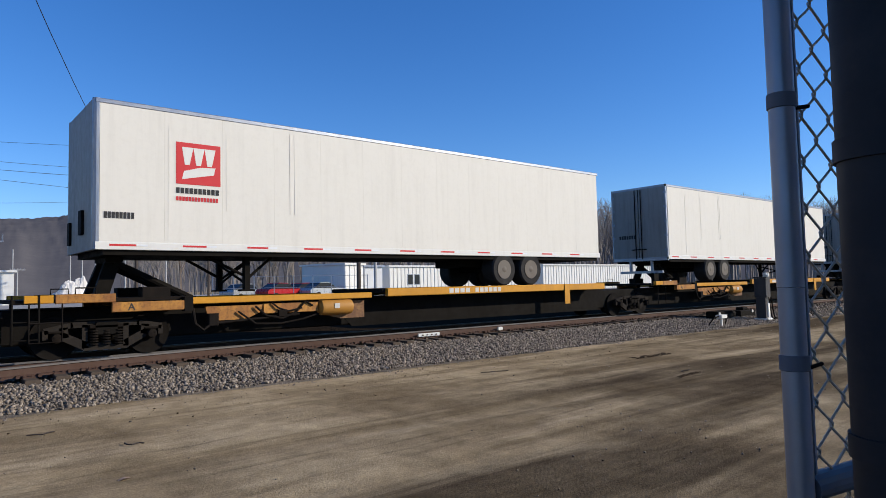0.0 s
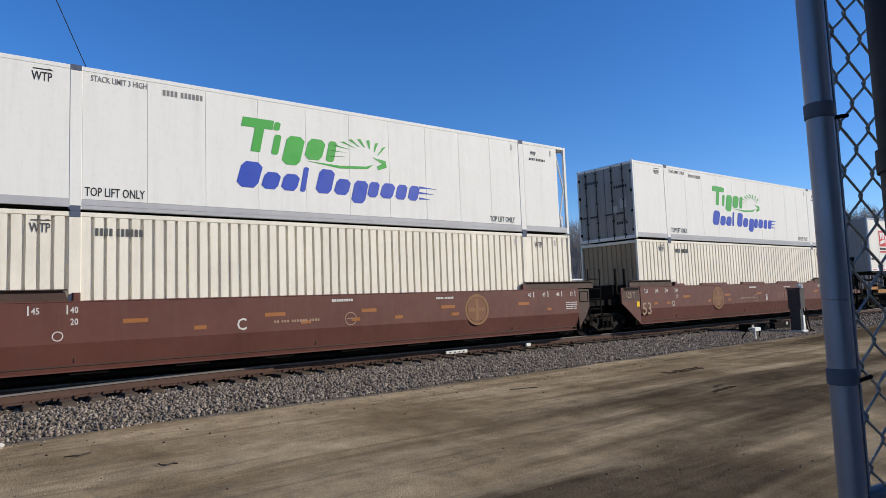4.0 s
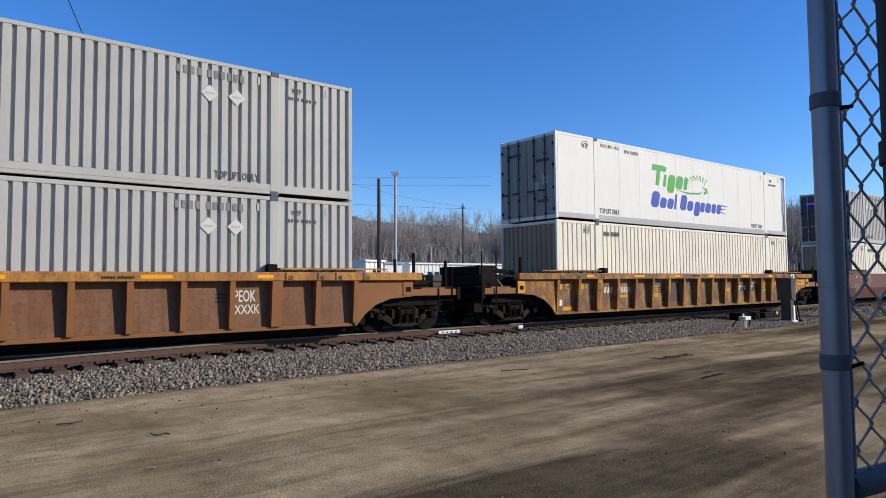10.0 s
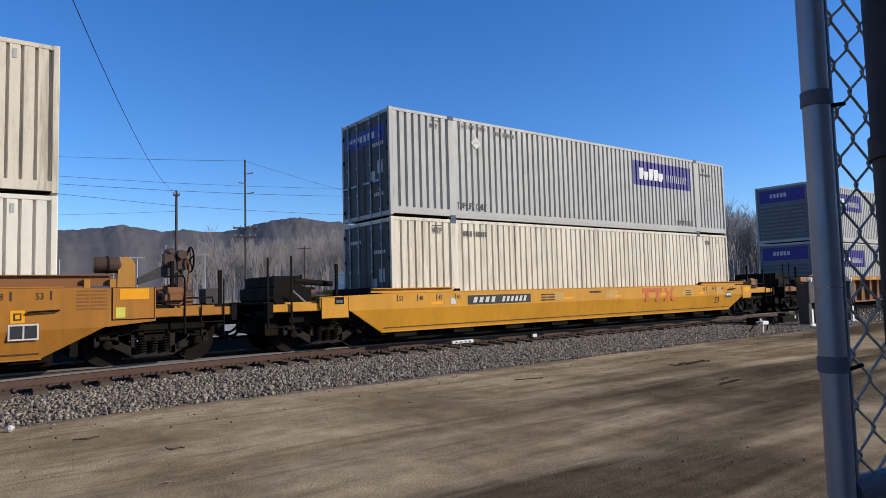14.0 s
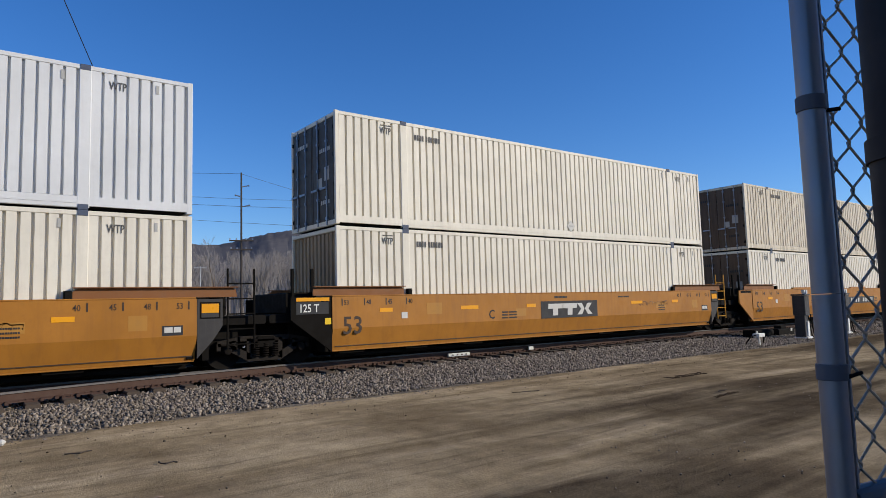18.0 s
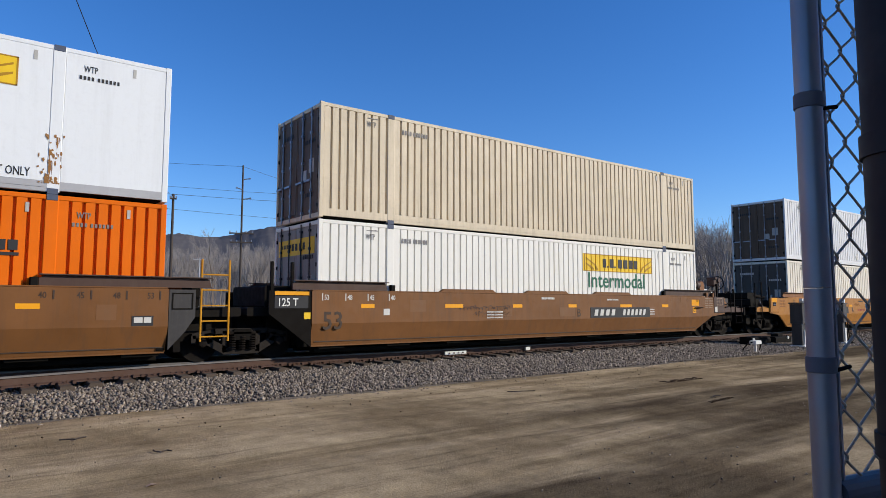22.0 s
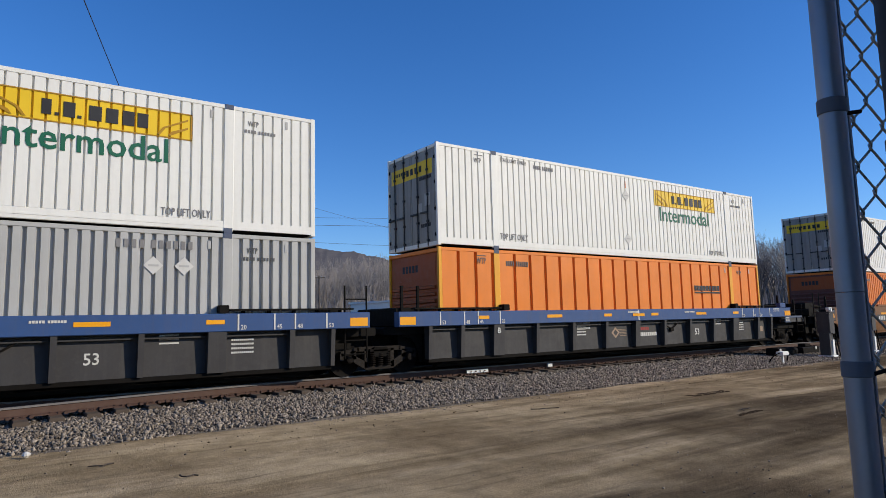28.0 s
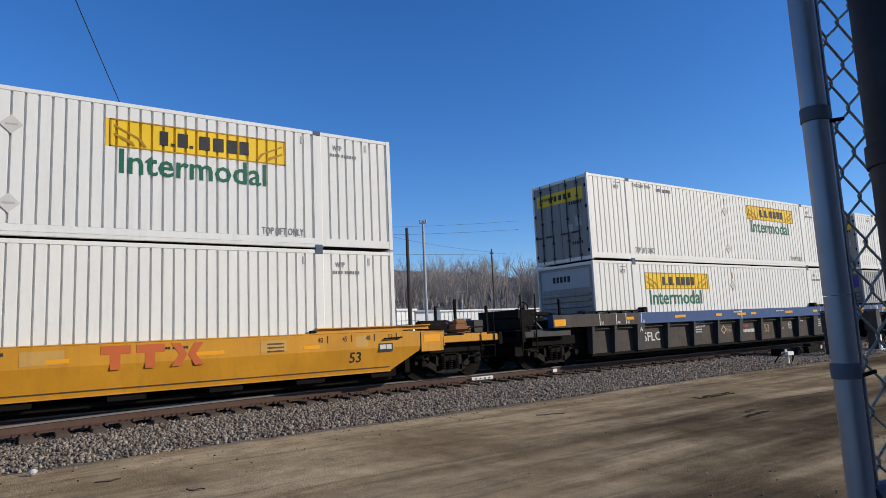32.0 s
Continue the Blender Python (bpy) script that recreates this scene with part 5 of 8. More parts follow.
                    if paint == "tan":
                        w = part("data_panel", Shape().box(LEN - 0.76, LEN - 0.29, -1.475, -1.471, z1 - 0.93, z1 - 0.64), M["pale_ink"], side)
                        for u in (-0.73, -0.51):
                            part("data_field", Shape().box(LEN + u, LEN + u + 0.19, -1.479, -1.475, z1 - 0.90, z1 - 0.67), M["ink"], w)
            else:
                part("reflector", Shape().box(c0 + 0.08, c0 + 0.58, f0, f1, z1 - 0.30, z1 - 0.12), M["reflector" if paint == "yellow" else "dull_reflector"], cov)
            part("grab_iron", Shape().path([(LEN - 0.45, s * 1.47, 1.17), (LEN - 0.45, s * 1.54, 1.17), (LEN + 0.02, s * 1.54, 1.19), (LEN + 0.02, s * 1.47, 1.19)], 0.018), M["black"], side)


def side_ribbed(car, chord, post_mat, panel_mat, ends, posts=None):
    """Open-framed sides: top chord, upright tapering posts, deep-set panels, bottom sill."""
    blue = chord == "blue"
    zc = 1.22 if blue else 1.40
    for s in (-1, 1):
        yo = s * 1.56
        xa, xb = (-2.2, LEN + 1.85) if blue else (-1.95, LEN + 1.95)
        if ends[0] == "joint":
            xa = -1.42 if blue else -1.1
        if ends[1] == "joint":
            xb = LEN + (1.30 if blue else 0.95)
        ch = part("top_chord", Shape().box(xa, xb, min(yo, s * 1.33), max(yo, s * 1.33), zc, 1.60, 0.015), M[chord], car)
        at = posts or [(-0.19 + 1.02 * i, 0.125 if i in (2, 8, 14) else 0.06) for i in range(17)]
        part("bottom_sill", Shape().box(at[0][0], at[-1][0], min(s * 1.40, s * 1.31), max(s * 1.40, s * 1.31), 0.28, 0.37, 0.012), M["black" if blue else post_mat], car)
        for i, (x, hw) in enumerate(at):
            ring = [(s * 1.30, 0.372), (s * (1.47 if not blue else 1.48), 0.372), (s * 1.54, zc), (s * 1.30, zc)]
            part("side_post", Shape().prism(ring if s > 0 else ring[::-1], 0, x - hw, x + hw), M[post_mat], car)
            if i < len(at) - 1:
                x2, hw2 = at[i + 1]
                part("side_panel", Shape().box(x + hw - 0.005, x2 - hw2 + 0.005, min(s * 1.318, s * 1.302), max(s * 1.318, s * 1.302), 0.372, zc), M[panel_mat], car)
                if blue and x2 - x > 1:
                    part("panel_rail", Shape().box(x + hw + 0.002, x2 - hw2 - 0.002, min(s * 1.42, s * 1.32), max(s * 1.42, s * 1.32), zc - 0.105, zc - 0.075), M[panel_mat], car)
        for e in (-1, 1):
            x0 = at[0][0] if e < 0 else at[-1][0]
            draw = ends[0 if e < 0 else 1] == "draw"
            far = 1.75 if draw else 0.6
            xx = x0 + e * far
            arch = [(zc, x0), (0.30, x0), (0.30, x0 + e * 0.06), (0.55, x0 + e * far * 0.16), (0.78, x0 + e * far * 0.34), (0.93, x0 + e * far * 0.6), (0.98, xx), (zc, xx)]
            if e > 0:
                arch = arch[::-1]
            if blue:
                part("end_gusset", Shape().prism(arch, 1, min(s * 1.05, s * 1.10), max(s * 1.05, s * 1.10)), M["black"], car)
            else:
                g = part("end_gusset", Shape().prism(arch, 1, min(s * 1.40, s * 1.45), max(s * 1.40, s * 1.45)), M[post_mat], car)
                if draw:
                    part("end_cover", Shape().box(*sorted((xx - e * 0.32, xx)), min(s * 1.452, s * 1.47), max(s * 1.452, s * 1.47), 1.0, 1.36, 0.006), M["yellow" if panel_mat == "rusty_panel" else post_mat], g)
                    part("cover_slot", Shape().box(*sorted((xx - e * 0.24, xx - e * 0.08)), min(s * 1.472, s * 1.476), max(s * 1.472, s * 1.476), 1.10, 1.22), M["black"], g)
        for x0, x1 in ((-0.9, POST_IN - 0.05), (LEN - POST_IN + 0.05, LEN + 0.9)):
            g = Shape().box(x0, x1, min(s * 1.31, s * 1.50), max(s * 1.31, s * 1.50), 1.66, 1.70)
            for k in range(5):
                xx = x0 + (x1 - x0) * (k + 0.5) / 5
                g.box(xx - 0.04, xx + 0.04, min(s * 1.32, s * 1.36), max(s * 1.32, s * 1.36), 1.60, 1.66)
            part("guide_plate", g, M[chord if not blue else "black"], ch)
        if blue:
            for x0 in (-2.15 if ends[0] == "draw" else -1.40, LEN + (1.36 if ends[1] == "draw" else 0.77)):
                part("reflector", Shape().box(x0, x0 + 0.47, min(yo, s * 1.566), max(yo, s * 1.566), 1.27, 1.47), M["reflector"], ch)
            if ends[1] == "draw":
                part("chord_block", Shape().box(LEN + 1.1, LEN + 1.52, min(s * 1.34, s * 1.54), max(s * 1.34, s * 1.54), 1.601, 1.80, 0.02), M[chord], ch)
                pl = part("data_panel", Shape().box(LEN + 1.39, LEN + 1.78, min(s * 1.545, s * 1.56), max(s * 1.545, s * 1.56), 0.98, 1.215), M["casting"], ch)
                part("deck_edge", Shape().box(LEN + 1.86, LEN + 3.1, min(s * 1.38, s * 1.44), max(s * 1.38, s * 1.44), 1.165, 1.25, 0.01), M["casting"], ch)
                if s < 0:
                    for k in range(3):
                        code_part(pl, LEN + 1.44, -1.562, 1.16 - k * 0.06, (7,), 0.025, 0.03, "pale_ink")
                        code_part(ch, LEN + 0.46, -1.562, 1.55 - k * 0.05, (6, 6), 0.025, 0.03, "pale_ink")
                    part("paper_slip", Shape().box(LEN - 0.23, LEN - 0.04, -1.326, -1.319, 0.66, 0.87), M["faded_tan"], car)
        for x0 in (POST_IN + 0.02, LEN - POST_IN - 0.22):
            part("guide_stop", Shape().box(x0, x0 + 0.2, min(s * 1.31, s * 1.53), max(s * 1.31, s * 1.53), 1.61, 1.78, 0.02), M["black"], ch)


def well_car(x, style, paint, label, ends=("draw", "draw"), chord=None, panel=None, trucks=(True, True), posts=None, flanges=False, code=None, steps="black", wheel=(False, False), gear=False):
    car = rides(thing("well_car", label, "rail car", "cars of the freight train"), x)
    if style == "smooth":
        side_smooth(car, paint, ends, flanges=flanges, code=code)
    else:
        side_ribbed(car, chord, paint, panel, ends, posts)
    for k in range(9):
        c = 0.4 + (LEN - 0.8) * k / 8
        part("floor_beam", Shape().box(c - 0.35, c + 0.35, -1.30, 1.30, 0.24, 0.44, 0.02), M["black"], car)
    for y in (-0.95, 0, 0.95):
        part("floor_stringer", Shape().box(0.05, LEN - 0.05, y - 0.12, y + 0.12, 0.13, 0.238, 0.02), M["black"], car)
    for e, s in enumerate((-1, 1)):
        x0 = 0 if s < 0 else LEN
        car_end(car, x0, s, ends[e], steps=steps, body={"brown": "drum"}.get(paint, paint) if style == "smooth" else ({"blue": "slate", "rusty_yellow": "rust", "rust_chord": "rust"}.get(chord, chord)), wheel=wheel[e], gear=gear and s > 0)
        if trucks[e]:
            truck(car, x0 + s * (1.72 if ends[e] == "joint" else 1.75), x)
    return car


def car_marks(car, style, number_x=None, plate=True, size="53", size_x=0.05, logo_x=None, logo="block", letter=None, tone="pale_ink", plate_w=3.2, size_tone=None, size_h=0.42, z=0.86, low=False, number_tone=True, tapes=None, end_plate=True):
    """Lettering, reporting bars and reflectors on the near side."""
    yo = -1.472 if style == "smooth" else -1.564
    yp = -1.472 if style == "smooth" else -1.318
    if number_x is not None:
        yb = yp - 0.003
        if plate:
            part("number_plate", Shape().box(number_x, number_x + plate_w, yp - 0.006, yp, z, z + (0.25 if low else 0.34)), M["ink"], car)
            yb = yp - 0.009
        code_part(car, number_x + 0.18, yb, z + (0.05 if low else 0.07), (4,), 0.15 if low else 0.20, plate_w * 0.052, "pale_ink", 0.05, 0.75)
        code_part(car, number_x + plate_w * 0.52, yb, z + (0.05 if low else 0.07), (6,), 0.15 if low else 0.20, plate_w * 0.040, "pale_ink", 0.05, 0.75)
    if letter:
        text_part(car, letter[0], 0.36, letter[1], yp - 0.003, z + 0.05, tone if number_tone else "stencil", 0.9)
    zt = (1.15 if low else 1.40) if style == "smooth" else 1.43
    if style == "smooth":
        for i, n in enumerate(("53", "48", "45", "40")):
            text_part(car, n, 0.17, LEN - 0.35 - i * 0.62, yo - 0.002, zt, "stencil" if tone == "ink" else (tone if number_tone else "patch_brown"), 0.8, "size_mark")
            text_part(car, n, 0.17, 0.10 + i * 0.62, yo - 0.002, zt, tone, 0.8, "size_mark")
            part("size_tick", Shape().box(LEN - 0.12 - i * 0.62, LEN - 0.09 - i * 0.62, yo - 0.004, yo, zt - 0.02, zt + 0.15), M["stencil" if tone == "ink" else (tone if number_tone else "patch_brown")], car)
            part("size_tick", Shape().box(0.04 + i * 0.62, 0.065 + i * 0.62, yo - 0.004, yo, zt - 0.02, zt + 0.15), M[tone], car)
    else:
        for xs_ in ((-0.18, 0.61, 1.08, 1.86), (LEN - 1.9, LEN - 1.1, LEN - 0.62, LEN + 0.15)):
            for q, n in zip(xs_, ("53", "48", "45", "20") if xs_[0] < 1 else ("20", "45", "48", "53")):
                part("size_tick", Shape().box(q, q + 0.035, yo - 0.004, yo, 1.41 if not low else 1.24, 1.59), M[tone], car)
                text_part(car, n, 0.14, q + 0.07, yo - 0.002, 1.425 if not low else 1.26, tone, 0.9, "size_mark")
    code_part(car, 7.4, yo - 0.002, zt + 0.05, (9,), 0.06, 0.05, tone)
    code_part(car, 10.5, yo - 0.002, zt + 0.03, (5, 6), 0.05, 0.04, tone)
    for k in range(0 if logo == "disc" else 3):
        code_part(car, LEN - 3.4, yp - 0.003, (1.16 if low else 1.10) - k * 0.08, (10,), 0.035, 0.03, tone)
        code_part(car, 5.2, yp - 0.003, (1.17 if low else 1.06) - k * 0.08, (6, 8), 0.04, 0.032, tone)
    if size:
        tilted = low and style == "smooth"
        ob = text_part(car, size, size_h / 0.7, 0, 0, 0, size_tone or ("faded_tan" if logo == "disc" else ("stencil" if style == "smooth" and tone == "ink" and not low else tone)), 0.95, "size_number")
        ob.matrix_basis = pose(size_x, -1.404, 0.645, 13.3, 0, 0) if tilted else pose(size_x, yp - 0.003, 0.66 if style != "smooth" else (0.64 if logo == "disc" else 0.70))
    if style == "smooth":
        part("decal", Shape().box(size_x - 0.33, size_x - 0.17, yp - 0.004, yp, 1.06, 1.24), M["sun_yellow"], car) if size and size_x > -0.1 and size_h > 0.3 and size_x + 0.1 > 0.2 else None
        if end_plate and logo != "disc":
            part("decal", Shape().box(LEN - 0.62, LEN - 0.22, yp - 0.004, yp, 0.86, 1.06), M["ink"], car)
            part("decal", Shape().box(LEN - 0.58, LEN - 0.42, yp - 0.007, yp - 0.004, 0.92, 1.03), M["pale_ink"], car)
            part("decal", Shape().box(LEN - 0.40, LEN - 0.26, yp - 0.007, yp - 0.004, 0.92, 1.03), M["pale_ink"], car)
        if logo != "disc":
            part("decal", Shape().box(1.75, 1.93, yp - 0.004, yp, 1.02, 1.18), M["pale_ink"], car)
    if style == "smooth" and logo != "disc":
        for k, (px_, w, z_, h) in enumerate(((2.55, 0.5, 1.10, 0.3), (5.75, 0.42, 0.95, 0.22), (8.2, 0.7, 0.92, 0.28), (12.6, 0.6, 1.02, 0.2), (14.9, 0.35, 0.98, 0.3))[:5 if end_plate else 4]):
            part("repaint_patch", Shape().box(px_, px_ + w, yp - 0.0025, yp + 0.001, 1.0 if low else z_, 1.26 if low else z_ + h), M["patch_pale" if low else ("patch_tan" if tone == "ink" and number_tone else "patch_brown")], car)
    if logo_x is not None:
        if logo == "block":
            q = part("logo_panel", Shape().box(logo_x, logo_x + 2.6, yp - 0.006, yp, 0.84, 1.36), M["ink" if number_tone else "stencil"], car)
            shade = "pale_ink" if number_tone else "faded_tan"
            for k in range(2):
                a = logo_x + 0.32 + k * 0.66
                b = Shape().prism([(0.92, a + 0.18), (0.92, a + 0.40), (1.13, a + 0.42), (1.13, a + 0.62), (1.28, a + 0.64), (1.28, a), (1.13, a - 0.02), (1.13, a + 0.20)], 1, yp - 0.009, yp - 0.006)
                part("logo_shape", b, M[shade], q)
            for e in (-1, 1):
                a = logo_x + 1.98
                part("logo_shape", Shape().prism([(0.92, a + e * 0.36), (0.92, a + e * 0.14), (1.10, a + e * 0.012), (1.28, a + e * 0.14), (1.28, a + e * 0.36), (1.10, a + e * 0.17)], 1, yp - 0.009, yp - 0.006), M[shade], q)
        elif logo == "open":
            for k in range(2):
                a = logo_x + k * 0.62
                part("logo_shape", Shape().prism([(0.84, a + 0.16), (0.84, a + 0.34), (1.14, a + 0.34), (1.14, a + 0.52), (1.30, a + 0.52), (1.30, a), (1.14, a), (1.14, a + 0.16)], 1, yp - 0.005, yp), M["rose"], car)
            for e in (-1, 1):
                a = logo_x + 1.58
                part("logo_shape", Shape().prism([(0.84, a + e * 0.32), (0.84, a + e * 0.14), (1.07, a + e * 0.008), (1.30, a + e * 0.14), (1.30, a + e * 0.32), (1.07, a + e * 0.16)], 1, yp - 0.005, yp), M["rose"], car)
        elif logo == "disc":
            disc = part("logo_disc", Shape().lathe([(0.008, 0.36), (-0.004, 0.36), (-0.004, 0.435), (0.008, 0.435)], (logo_x, yp, 1.10), 1, 32), M["disc_tan"], car)
            part("logo_shape", Shape().lathe([(-0.003, 0.001), (-0.003, 0.345), (0.008, 0.345)], (logo_x, yp, 1.10), 1, 32), M["disc_brown"], disc)
            part("logo_shape", Shape().box(logo_x - 0.055, logo_x + 0.055, yp - 0.006, yp - 0.0035, 0.80, 1.40).box(logo_x - 0.30, logo_x - 0.058, yp - 0.006, yp - 0.0035, 1.05, 1.15).box(logo_x + 0.058, logo_x + 0.30, yp - 0.006, yp - 0.0035, 1.05, 1.15), M["disc_tan"], disc)
            for k in range(2):
                code_part(car, LEN - 0.55, yp - 0.003, 1.17 - k * 0.065, (6, 8), 0.03, 0.028, tone)
                code_part(car, LEN - 0.55, yp - 0.003, 1.04 - k * 0.065, (9, 4), 0.03, 0.028, tone)
            part("round_mark", Shape().lathe([(0.008, 0.075), (-0.003, 0.075), (-0.003, 0.092), (0.008, 0.092)], (1.76, yp, 0.98), 1, 20), M[tone], car)
            part("round_mark", Shape().lathe([(0.008, 0.14), (-0.003, 0.14), (-0.003, 0.16), (0.008, 0.16)], (7.9, yp, 1.03), 1, 24), M["faded_tan"], car)
            code_part(car, 7.80, yp - 0.003, 1.02, (4,), 0.03, 0.035, "faded_tan")
            code_part(car, 5.95 if logo_x > 10 else 6.65, yp - 0.003, 1.02, (2, 3, 6, 4), 0.055, 0.045, "faded_tan", gap=0.5)
            text_part(car, "20", 0.17, 1.96, yo - 0.002, zt - 0.22, tone, 0.8, "size_mark")
    for xx, w in tapes or ():
        tall = 0.20 if xx < 0 else 0.085
        part("reflector", Shape().box(xx, xx + w, yo - 0.004, yo, 1.17 if w > 0.3 else 0.97, 1.17 + tall if w > 0.3 else 1.05), M["dull_reflector"], car)
    for xx in () if tapes else (1.1, 3.7, 6.2, 8.6, 11.2, 13.6):
        w = 0.62 if xx in (3.7, 11.2) else 0.38
        part("reflector", Shape().box(xx, xx + w, yo - 0.004, yo, (1.02 if low else 1.20) if style == "smooth" else (1.38 if low else 1.46), (1.10 if low else 1.30) if style == "smooth" else (1.47 if low else 1.54)), M["dull_reflector" if logo == "disc" else "reflector"], car)

# ---- the ground, the track ----
rng = np.random.default_rng(7)


def soft_noise(x, y, seed, octaves=4, scale=1.0):
    """Smooth value noise on arrays."""
    out = np.zeros_like(x)
    amp = 1.0
    for o in range(octaves):
        f = scale * 2**o
        u, v = x * f + seed * 17.3 + o * 5.1, y * f - seed * 9.7 + o * 3.3
        i, j = np.floor(u), np.floor(v)
        a, b = u - i, v - j
        a, b = a * a * (3 - 2 * a), b * b * (3 - 2 * b)

        def h(p, q):
            s = np.sin(p * 127.1 + q * 311.7 + seed * 74.7) * 43758.5453
            return s - np.floor(s)
        out += amp * ((h(i, j) * (1 - a) + h(i + 1, j) * a) * (1 - b) + (h(i, j + 1) * (1 - a) + h(i + 1, j + 1) * a) * b - 0.5)
        amp *= 0.5
    return out


def grid_mesh(name, xs, ys, height, mat, smooth=True):
    X, Y = np.meshgrid(xs, ys)
    Z = height(X, Y)
    v = np.stack([X.ravel(), Y.ravel(), Z.ravel()], -1)
    n, m = len(xs), len(ys)
    i = np.arange((m - 1) * (n - 1))
    a = (i // (n - 1)) * n + i % (n - 1)
    f = np.stack([a, a + 1, a + n + 1, a + n], -1)
    me = bpy.data.meshes.new(name)
    me.from_pydata(v.tolist(), [], f.tolist())
    me.materials.append(mat)
    if smooth:
        me.polygons.foreach_set("use_smooth", [True] * len(f))
    me.update()
    return me


TOE_NEAR, TOE_FAR = 10.9, 19.6


def lie(x, y):
    """Height of the bare earth: ruts along the track side, a shallow bed under the ballast, low rise far off."""
    z = 0.03 * soft_noise(x, y, 1, 4, 0.35) + 0.012 * soft_noise(x, y, 2, 3, 2.2)
    w = y + 0.12 * x - 0.9 * soft_noise(x, y, 3, 2, 0.08)
    near = np.clip((10.4 - y) / 1.5, 0, 1) * np.clip((y - 1.0) / 2, 0, 1)
    z = z - near * 0.035 * (np.exp(-((w - 7.0) / 0.28) ** 2) + np.exp(-((w - 5.2) / 0.28) ** 2) + 0.7 * np.exp(-((w - 9.0) / 0.22) ** 2))
    far = np.clip((np.hypot(x, y) - 60) / 100, 0, 1)
    return z * (1 - far)


xs = np.concatenate([-np.geomspace(3000, 12, 26), np.arange(-10, 45, 0.16), np.geomspace(46, 3000, 30)])
ys = np.concatenate([-np.geomspace(3000, 4, 18), np.arange(-3, 12.5, 0.12), np.arange(13, 30, 1.0), np.geomspace(31, 3000, 30)])
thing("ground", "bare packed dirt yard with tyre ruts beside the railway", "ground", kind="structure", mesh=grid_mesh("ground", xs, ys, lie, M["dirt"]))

# pale gravel yard beyond the track
yard = grid_mesh("yard", np.linspace(-60, 320, 60), np.geomspace(27, 140, 40), lambda x, y: np.clip((y - 25) / 9, 0, 1) * 0.7 + 0.03 + 0.02 * soft_noise(x, y, 5, 3, 0.2), M["yard"])
thing("gravel_yard", "pale grey gravel yard beyond the track", "yard", kind="structure", mesh=yard)


def turnout_y(x):
    """The near rail of the turnout leaves the track and bends towards the yard."""
    return TRACK_Y - 0.754 - 0.0195 * max(0.0, 8.0 - x) ** 2


def bed(x, y):
    """The ballast bed: flat under the ties, sloping to the toes."""
    d = np.abs(y - TRACK_Y)
    z = np.interp(d, [0, 1.3, 2.4, 4.4], [0.20, 0.17, 0.145, 0.0])
    return z + 0.02 * soft_noise(x, y, 8, 3, 1.5) - np.where(y < TRACK_Y - 4.2, 0.05, 0.0) + np.where(y > TRACK_Y + 4, 0.045, 0.0)


bed_x = np.concatenate([np.arange(-40, -5, 2.0), np.arange(-5, 40, 0.2), np.arange(40, 320, 4.0)])
thing("ballast_bed", "grey crushed-stone ballast bed under the railway track", "ballast", kind="structure", mesh=grid_mesh("ballast_bed", bed_x, np.arange(TRACK_Y - 4.6, TRACK_Y - 0.59, 0.2), bed, M["ballast_bed"]))

# bed coloured dark where the train shades the ground
thing("track_bed", "ballast between and beyond the rails, darkened for the train's shade", "ballast", kind="structure", mesh=grid_mesh("track_bed", bed_x, np.concatenate([np.arange(TRACK_Y - 0.6, TRACK_Y + 5.9, 0.25), np.arange(TRACK_Y + 6.2, TRACK_Y + 13.5, 1.0)]), bed, M["shade_bed"]))


def stone_mat():
    m, nt, b = nodes_of("crushed_stone")
    g = nt.nodes.new("ShaderNodeNewGeometry")
    c = ramp(nt, g.outputs["Random Per Island"], [(0.0, (0.068, 0.053, 0.040)), (0.3, (0.138, 0.110, 0.083)), (0.7, (0.212, 0.172, 0.132)), (1.0, (0.33, 0.272, 0.210))])
    c = mixed(nt, 0.6, c, ramp(nt, noise_node(nt, 30, 4).outputs[0], [(0.3, 0.6), (0.7, 1.3)]), "MULTIPLY")
    nt.links.new(c, b.inputs["Base Color"])
    b.inputs["Roughness"].default_value = 0.9
    return m


M["stone"] = stone_mat()
OCT = np.array([(1, 0, 0), (-1, 0, 0), (0, 1, 0), (0, -1, 0), (0, 0, 1), (0, 0, -1), ], float)
OCT_F = np.array([(0, 2, 4), (2, 1, 4), (1, 3, 4), (3, 0, 4), (2, 0, 5), (1, 2, 5), (3, 1, 5), (0, 3, 5)])


